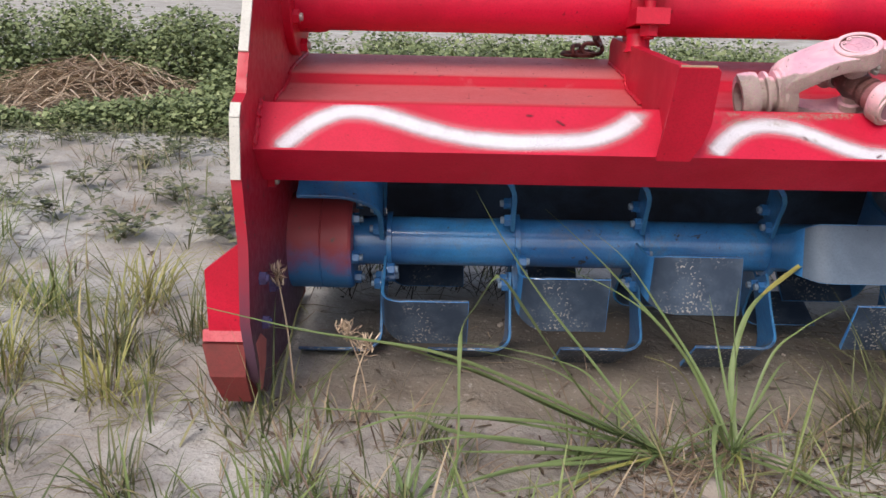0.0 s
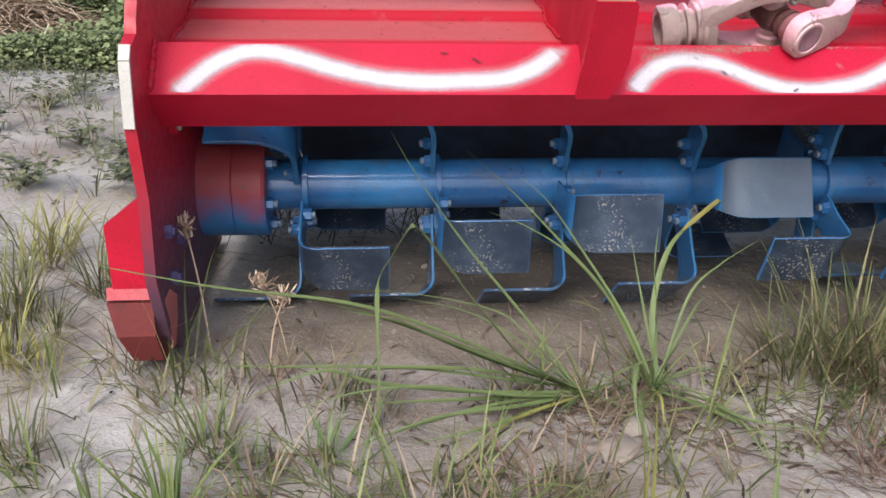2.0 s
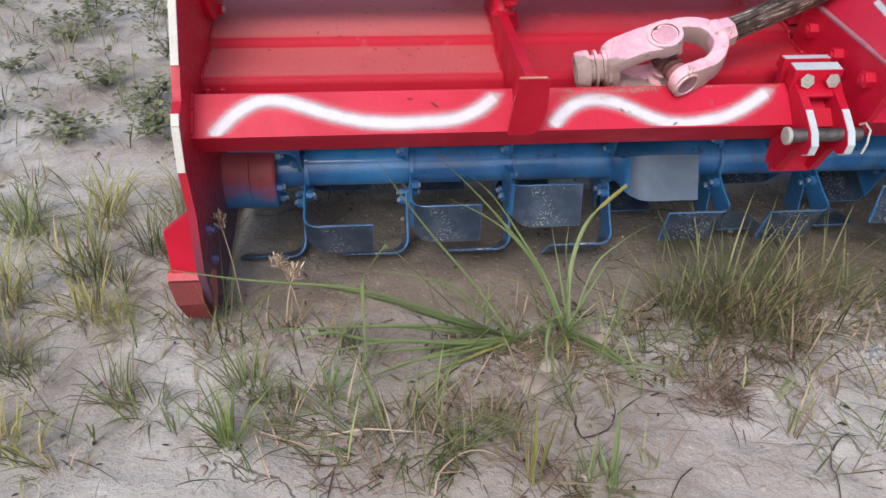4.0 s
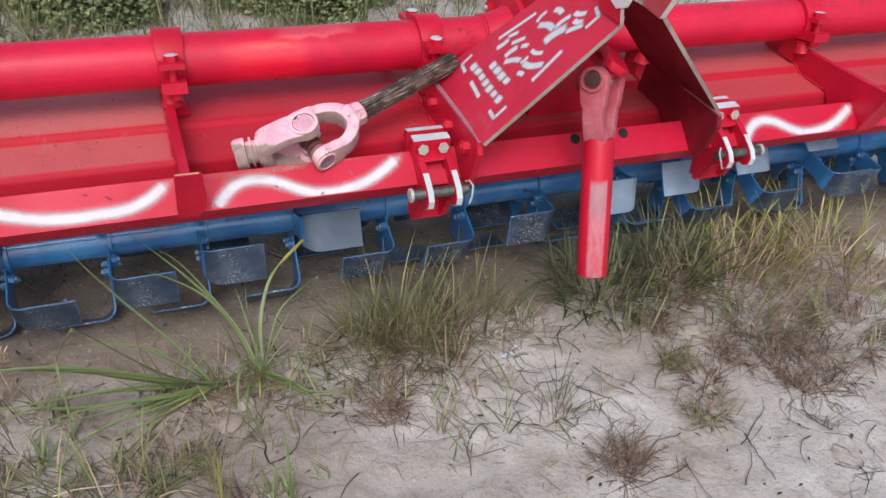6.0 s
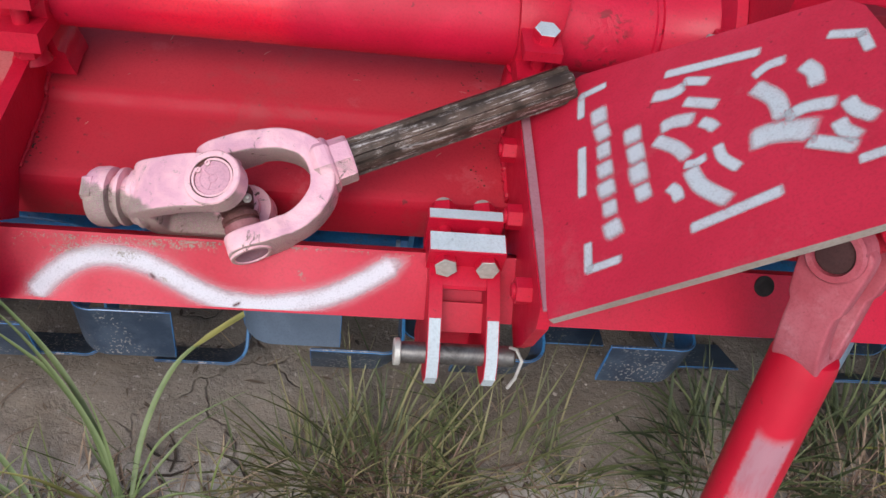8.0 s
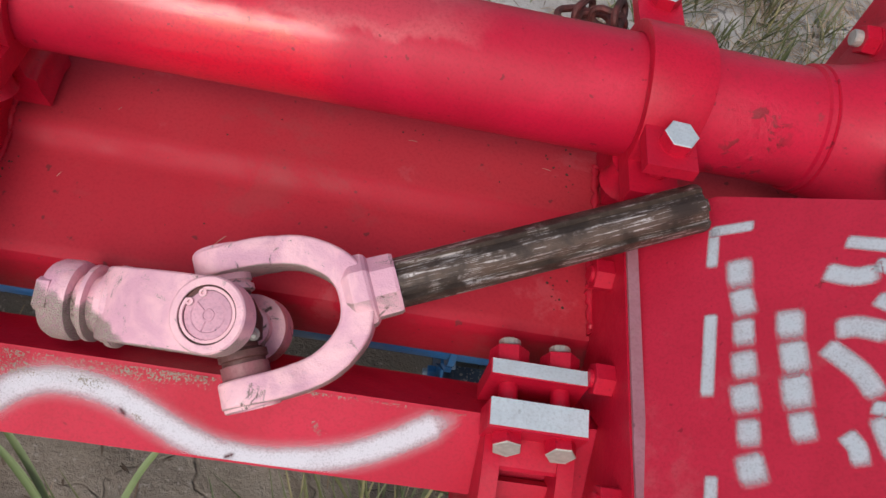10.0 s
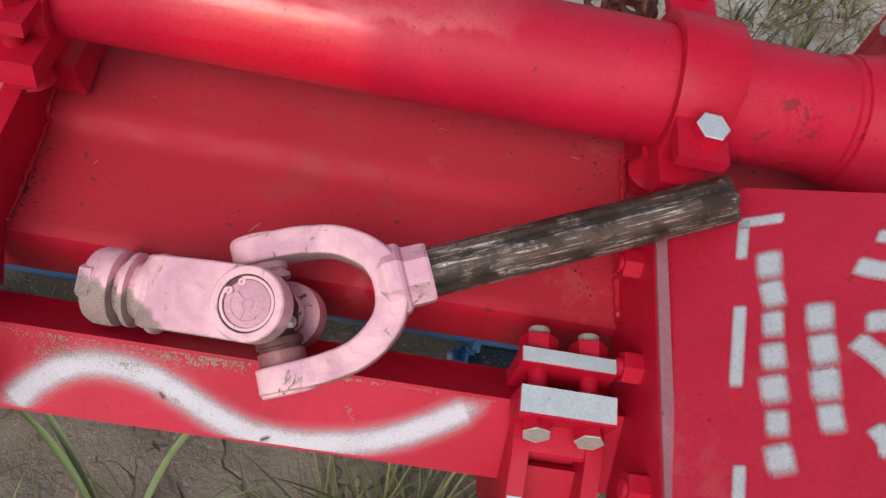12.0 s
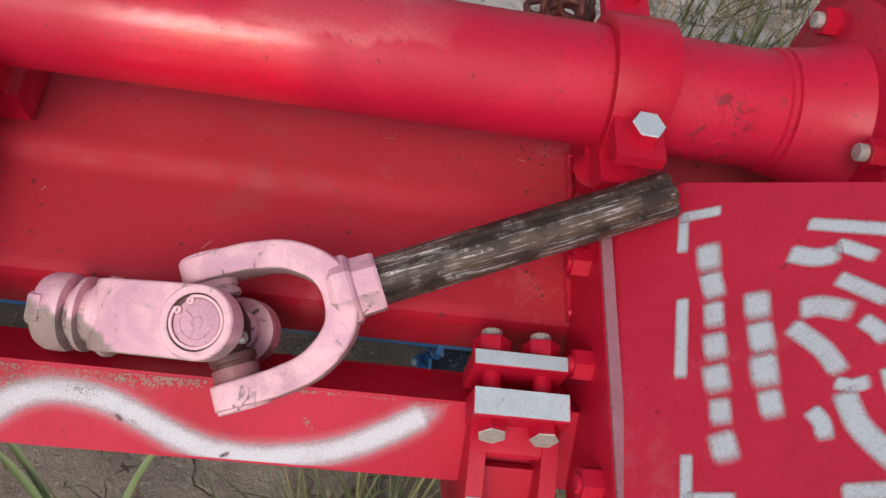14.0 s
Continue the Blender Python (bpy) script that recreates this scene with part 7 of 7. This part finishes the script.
for k, (x, y, r, n) in enumerate(((-0.34, 1.72, 0.12, 260), (-0.26, 1.60, 0.10, 200), (-0.37, 1.86, 0.09, 130), (-0.53, 1.66, 0.10, 190), (-0.70, 1.74, 0.09, 120), (-0.52, 1.96, 0.10, 170), (-0.76, 2.03, 0.08, 100), (-0.70, 2.27, 0.10, 170),
                                (-0.88, 1.90, 0.09, 110), (-0.97, 2.19, 0.09, 100), (-0.68, 2.43, 0.11, 150), (-1.06, 2.62, 0.12, 160), (-0.45, 2.50, 0.10, 120), (-1.25, 2.30, 0.10, 90), (-0.40, 2.15, 0.08, 90), (0.42, 2.72, 0.10, 80), (0.02, 2.45, 0.10, 70),
                                (0.75, 2.55, 0.10, 80), (-0.95, 1.55, 0.08, 90))):
    weed(x, y, r, n, 60 + k, "small green creeping weed on bare sand")


# leafy bushes behind the machine
def bush(x, y, rx, ry, high, n, seed, size=0.030, label="low leafy green bush on the sand"):
    h = Heap(seed)
    lobes = [(x + h.r.uniform(-0.75, 0.75) * rx, y + h.r.uniform(-0.75, 0.75) * ry, h.r.uniform(0.35, 0.62) * rx, high * h.r.uniform(0.55, 1.0)) for _ in range(9)]
    g = ground_z(x, y)
    for _ in range(n):
        cx, cy, lr, lh = h.r.choice(lobes)
        a, e = h.r.uniform(0, 2 * math.pi), math.asin(h.r.uniform(-0.15, 1.0))
        k = h.r.uniform(0.72, 1.06) if h.r.random() < 0.8 else h.r.uniform(0.2, 0.8)
        p = Vector((cx + lr * k * math.cos(e) * math.cos(a), cy + lr * k * math.cos(e) * math.sin(a) * ry / rx, g + max(0.01, lh * k * (0.12 + 0.88 * math.sin(e)))))
        d = Vector((math.cos(a) + h.r.gauss(0, 0.5), math.sin(a) + h.r.gauss(0, 0.5), h.r.gauss(0.1, 0.4)))
        s = size * h.r.uniform(0.6, 1.3)
        h.leaf(p, d, Vector((h.r.gauss(0, 0.35), h.r.gauss(-0.2, 0.35), 1)), s, s * 1.05)
    stems = Heap(seed + 500)
    for _ in range(40):
        cx, cy, lr, lh = stems.r.choice(lobes)
        a = stems.r.uniform(0, 6.28)
        stems.blade((cx, cy, g), a, lh * stems.r.uniform(0.7, 1.2), 0.005, stems.r.uniform(5, 50), 20, 4)
    b = thing("bush", (x, y, g), label, "bush", "bushes behind the tiller")
    hang("crown", h.mesh("crown", BUSH), b)
    tagged(hang("stem_mass", stems.mesh("stem_mass", WEED), b), kind="stuff")
    return b


for k, (x, y, rx, ry, hi, n) in enumerate(((-2.15, 3.75, 0.55, 0.40, 0.42, 3600), (-1.45, 4.05, 0.55, 0.40, 0.46, 4200), (-0.80, 3.95, 0.50, 0.40, 0.46, 4200), (-0.55, 3.30, 0.30, 0.22, 0.24, 2200), (-2.3, 3.05, 0.40, 0.25, 0.26, 2200),
                                          (-1.10, 2.92, 0.26, 0.14, 0.11, 1300), (-0.72, 2.98, 0.26, 0.16, 0.16, 1700), (-1.55, 2.95, 0.24, 0.12, 0.09, 900), (0.14, 3.25, 0.28, 0.22, 0.30, 2400), (1.12, 3.25, 0.42, 0.24, 0.29, 3000),
                                          (0.62, 3.75, 0.34, 0.24, 0.36, 2200), (1.80, 3.55, 0.44, 0.30, 0.36, 2800), (2.60, 3.75, 0.45, 0.30, 0.38, 2600), (2.3, 4.6, 0.6, 0.3, 0.28, 2000), (0.9, 5.2, 0.6, 0.3, 0.26, 1800), (3.4, 4.6, 0.6, 0.4, 0.30, 2200), (0.55, 4.3, 0.5, 0.25, 0.38, 2400), (-0.05, 3.9, 0.4, 0.25, 0.37, 2400), (1.40, 4.15, 0.5, 0.28, 0.40, 2600), (1.9, 5.3, 0.7, 0.3, 0.30, 2200), (0.2, 5.2, 0.6, 0.3, 0.28, 2000))):
    bush(x, y, rx, ry, hi, int(n * 3.4), 100 + k, 0.0195 if hi > 0.2 else 0.0165)
# scattered seedlings that thin out from the bushes over the sand
h = Heap(134)
for _ in range(520):
    x, y = h.r.uniform(-2.2, 0.1), 2.98 - abs(h.r.gauss(0, 0.24))
    g, r = ground_z(x, y), h.r.uniform(0.012, 0.04)
    for _ in range(h.r.randint(4, 11)):
        a, k = h.r.uniform(0, 6.28), h.r.uniform(0.2, 1.0)
        p = Vector((x + r * k * math.cos(a), y + r * k * math.sin(a), g + h.r.uniform(0.004, 0.035)))
        h.leaf(p, Vector((math.cos(a), math.sin(a), h.r.gauss(0.2, 0.3))), Z, h.r.uniform(0.010, 0.020), h.r.uniform(0.010, 0.018))
    if h.r.random() < 0.35:
        tuft(h, x, y, h.r.randint(3, 7), h.r.uniform(0.05, 0.13), 0.02, 0.003, (4, 60), (10, 60))
tagged(new("scattered_seedlings", h.mesh("scattered_seedlings", WEED)), "small green seedlings thinning out over the sand", "weed", kind="stuff")
# rough grass among the bushes
h, hd_ = Heap(131), Heap(132)
for _ in range(420):
    x = h.r.uniform(-0.4, 3.0)
    tuft(h, x, h.r.uniform(2.85, 5.0), h.r.randint(6, 14), h.r.uniform(0.10, 0.24), 0.05, 0.005, (4, 50), (10, 80))
for _ in range(230):
    x, y = hd_.r.gauss(1.55, 0.3), hd_.r.gauss(2.2, 0.22)
    tuft(hd_, x, y, hd_.r.randint(6, 16), hd_.r.uniform(0.05, 0.15), 0.05, 0.0035, (66, 89), (-4, 8))
for _ in range(60):
    tuft(h, h.r.gauss(1.5, 0.3), h.r.gauss(2.15, 0.2), h.r.randint(8, 18), h.r.uniform(0.08, 0.16), 0.03, 0.005, (4, 50), (10, 80))
tagged(new("background_grass", h.mesh("background_grass", GRASS_MIX)), "rough grass between the bushes", "grass", kind="stuff")
tagged(new("matted_dry_grass", hd_.mesh("matted_dry_grass", STRAW)), "matted dry grass behind the tiller", "grass", kind="stuff")

h = Heap(133)
for _ in range(260):
    tuft(h, h.r.uniform(-0.35, 1.7), h.r.uniform(2.7, 3.6), h.r.randint(6, 12), h.r.uniform(0.08, 0.20), 0.04, 0.0045, (4, 50), (10, 80))
tagged(new("yellow_background_grass", h.mesh("yellow_background_grass", GRASS_MIX)), "half-dry rough grass before the bushes", "grass", kind="stuff")

# heap of pulled straw before the bushes
h = Heap(140)
for _ in range(800):
    x, y = h.r.gauss(-1.28, 0.30), h.r.gauss(3.40, 0.15)
    top = 0.19 * math.exp(-((x + 1.30) / 0.40) ** 2 - ((y - 3.45) / 0.25) ** 2)
    a, n = h.r.gauss(0.15, 0.7), h.r.uniform(0.12, 0.42)
    d = Vector((math.cos(a), math.sin(a), 0))
    c = Vector((x, y, ground_z(x, y) + 0.012 + top * h.r.uniform(0.6, 1.08)))
    pts = [c + d * n * (t - 0.5) + Vector((0, h.r.gauss(0, 0.012), h.r.gauss(0, 0.012) - 0.10 * (t - 0.5) ** 2)) for t in (0, 0.25, 0.5, 0.75, 1)]
    for q in pts:
        q.z = max(q.z, ground_z(q.x, q.y) + 0.004)
    h.strip(pts, [0.005, 0.007, 0.0075, 0.006, 0.004], 0.6)
tagged(new("straw_heap", h.mesh("straw_heap", STRAW)), "heap of dry brown straw before the bushes", "straw", kind="stuff")

# wiry dead weed behind the rotor
h = Heap(150)
for cx, cy in ((-0.055, 1.42), (-0.02, 1.46), (0.09, 1.45), (0.20, 1.46)):
    for _ in range(36):
        h.blade((cx + h.r.gauss(0, 0.03), cy + h.r.gauss(0, 0.03), ground_z(cx, cy)), h.r.uniform(0, 6.28), h.r.uniform(0.06, 0.14), 0.0030, h.r.uniform(5, 75), 30, 5)
tagged(new("dead_weed", h.mesh("dead_weed", TWIG)), "wiry dark dead weed behind the rotor", "weed")


# sedge heads
def sedge(x, y, z, lean, seed):
    h = Heap(seed)
    top = Vector((x, y, z))
    root = Vector((x + lean, y - 0.02, ground_z(x, y)))
    line = spline_curve([root, (root + top) * 0.5 + Vector((lean * 0.1, 0, 0.01)), top], 5)
    h.strip(line, [0.0026] * len(line), 0.9)
    for _ in range(60):
        a, e = h.r.uniform(0, 6.28), h.r.uniform(-0.2, 1.4)
        d = Vector((math.cos(a) * math.cos(e), math.sin(a) * math.cos(e), math.sin(e)))
        o = top + Vector((h.r.gauss(0, 0.005), h.r.gauss(0, 0.005), h.r.uniform(-0.010, 0.012)))
        k = h.r.uniform(0.006, 0.014)
        h.strip([o, o + d * k * 0.5, o + d * k], [0.0012, 0.0026, 0.0008], 0.8)
        if _ % 9 == 0:
            h.strip([top - Vector((0, 0, 0.012)), (top + o) * 0.5, o], [0.0010, 0.0010, 0.0010], 0.8)
    tagged(new("sedge_stalk", h.mesh("sedge_stalk", STRAW)), "thin sedge stalk with a straw-coloured seed head", "grass", "sedge stalks")


sedge(-0.081, 1.020, 0.180, 0.02, 160)
sedge(0.010, 0.985, 0.120, 0.03, 161)
sedge(0.035, 0.975, 0.105, -0.02, 162)


# clods and pebbles
def lump(bm, c, r, rng, flat=0.6):
    g = bmesh.ops.create_icosphere(bm, subdivisions=2, radius=1.0)
    k = rng.uniform(0, 100)
    sx, sy = rng.uniform(0.8, 1.3), rng.uniform(0.8, 1.3)
    for v in g["verts"]:
        n = 1 + 0.55 * noise.noise(v.co * 1.7 + Vector((k, k, 0))) + 0.22 * noise.noise(v.co * 4.5 + Vector((0, k, k)))
        v.co = Vector((v.co.x * sx * r * n, v.co.y * sy * r * n, v.co.z * r * n * flat)) + c


rng = random.Random(170)
bm = bmesh.new()
for _ in range(260):
    x, y = rng.uniform(-1.2, 2.0), rng.uniform(0.35, 2.0)
    r = 0.0018 + 0.0055 * rng.random() ** 4
    lump(bm, Vector((x, y, ground_fine(x, y) + r * 0.15)), r, rng)
ob = part("pebbles", bm, CLOD, None, "small pale pebbles and crumbs on the sand", 60)
tagged(ob, category="pebbles", kind="stuff")
for x, y, r, f in ((0.405, 0.800, 0.026, 0.35), (0.445, 0.845, 0.018, 0.6), (0.545, 0.905, 0.020, 0.7), (1.43, 0.80, 0.020, 0.5), (0.130, 0.712, 0.012, 0.6), (-0.415, 0.80, 0.007, 0.5), (1.0, 0.92, 0.012, 0.8)):
    bm = bmesh.new()
    lump(bm, Vector((x, y, ground_z(x, y) + r * f * 0.4)), r, rng, f)
    tagged(part("clod", bm, CLOD, None, "pale dry clod of soil on the sand", 60), category="clod", group="clods")
# crumbs of soil that lie on the deck and gather along the arm, the mast and the beam's ridge
def deck_z(y):
    return 0.3943 + (y - 1.12) * 0.105 if y < 1.20 else 0.4177 + (y - 1.227) * 0.100 if y < 1.30 else 0.4252 + (y - 1.302) * 0.060


def on_tread(y):
    return 1.125 < y < 1.193 or 1.232 < y < 1.372


bm = bmesh.new()
made = 0
while made < 190:
    if made < 80:
        x, y, r = rng.uniform(0.0, 0.89), rng.uniform(1.13, 1.37), rng.uniform(0.0004, 0.0009)
    elif made < 135:
        x, y, r = 0.4015 + abs(rng.gauss(0, 0.004)), rng.uniform(1.125, 1.335), rng.uniform(0.0004, 0.0012)
    else:
        x, y, r = 0.886 - abs(rng.gauss(0, 0.010)), rng.uniform(1.125, 1.365), rng.uniform(0.0004, 0.0012)
    if on_tread(y):
        lump(bm, Vector((x, y, deck_z(y) + r * 0.3)), r, rng)
        made += 1
tagged(part("soil_crumbs", bm, CRUMB, None, "dark crumbs of soil on the red deck", 60), category="dirt", kind="stuff")
h = Heap(56)
made = 0
while made < 9:
    x, y, a, n = h.r.uniform(0.42, 0.88), h.r.uniform(1.13, 1.36), h.r.uniform(0, 6.28), h.r.uniform(0.004, 0.012)
    q = y + n * math.sin(a)
    if on_tread(y) and on_tread(q) and (y < 1.2) == (q < 1.2):
        h.strip([Vector((x, y, deck_z(y) + 0.0008)), Vector((x + 0.5 * n * math.cos(a), 0.5 * (y + q), deck_z(0.5 * (y + q)) + 0.0012)), Vector((x + n * math.cos(a), q, deck_z(q) + 0.0008))], [0.0005, 0.0007, 0.0004], 0.6)
        made += 1
tagged(new("straw_bits", h.mesh("straw_bits", STRAW)), "tiny straw bits strewn on the red deck", "litter", kind="stuff")
# scrap of clear plastic
bm = bmesh.new()
n = 9
g = [[bm.verts.new((0.975 + 0.045 * i / n + rng.gauss(0, 0.002), 0.825 + 0.032 * j / n + rng.gauss(0, 0.002), ground_z(1.0, 0.84) + 0.008 + 0.012 * abs(noise.noise((i * 0.7, j * 0.7, 3.0))))) for i in range(n + 1)] for j in range(n + 1)]
for j in range(n):
    for i in range(n):
        bm.faces.new((g[j][i], g[j][i + 1], g[j + 1][i + 1], g[j + 1][i]))
bmesh.ops.solidify(bm, geom=bm.faces[:], thickness=0.0006)
tagged(part("plastic_scrap", bm, PLASTIC, None, "crumpled scrap of clear plastic on the sand", 15), category="litter")
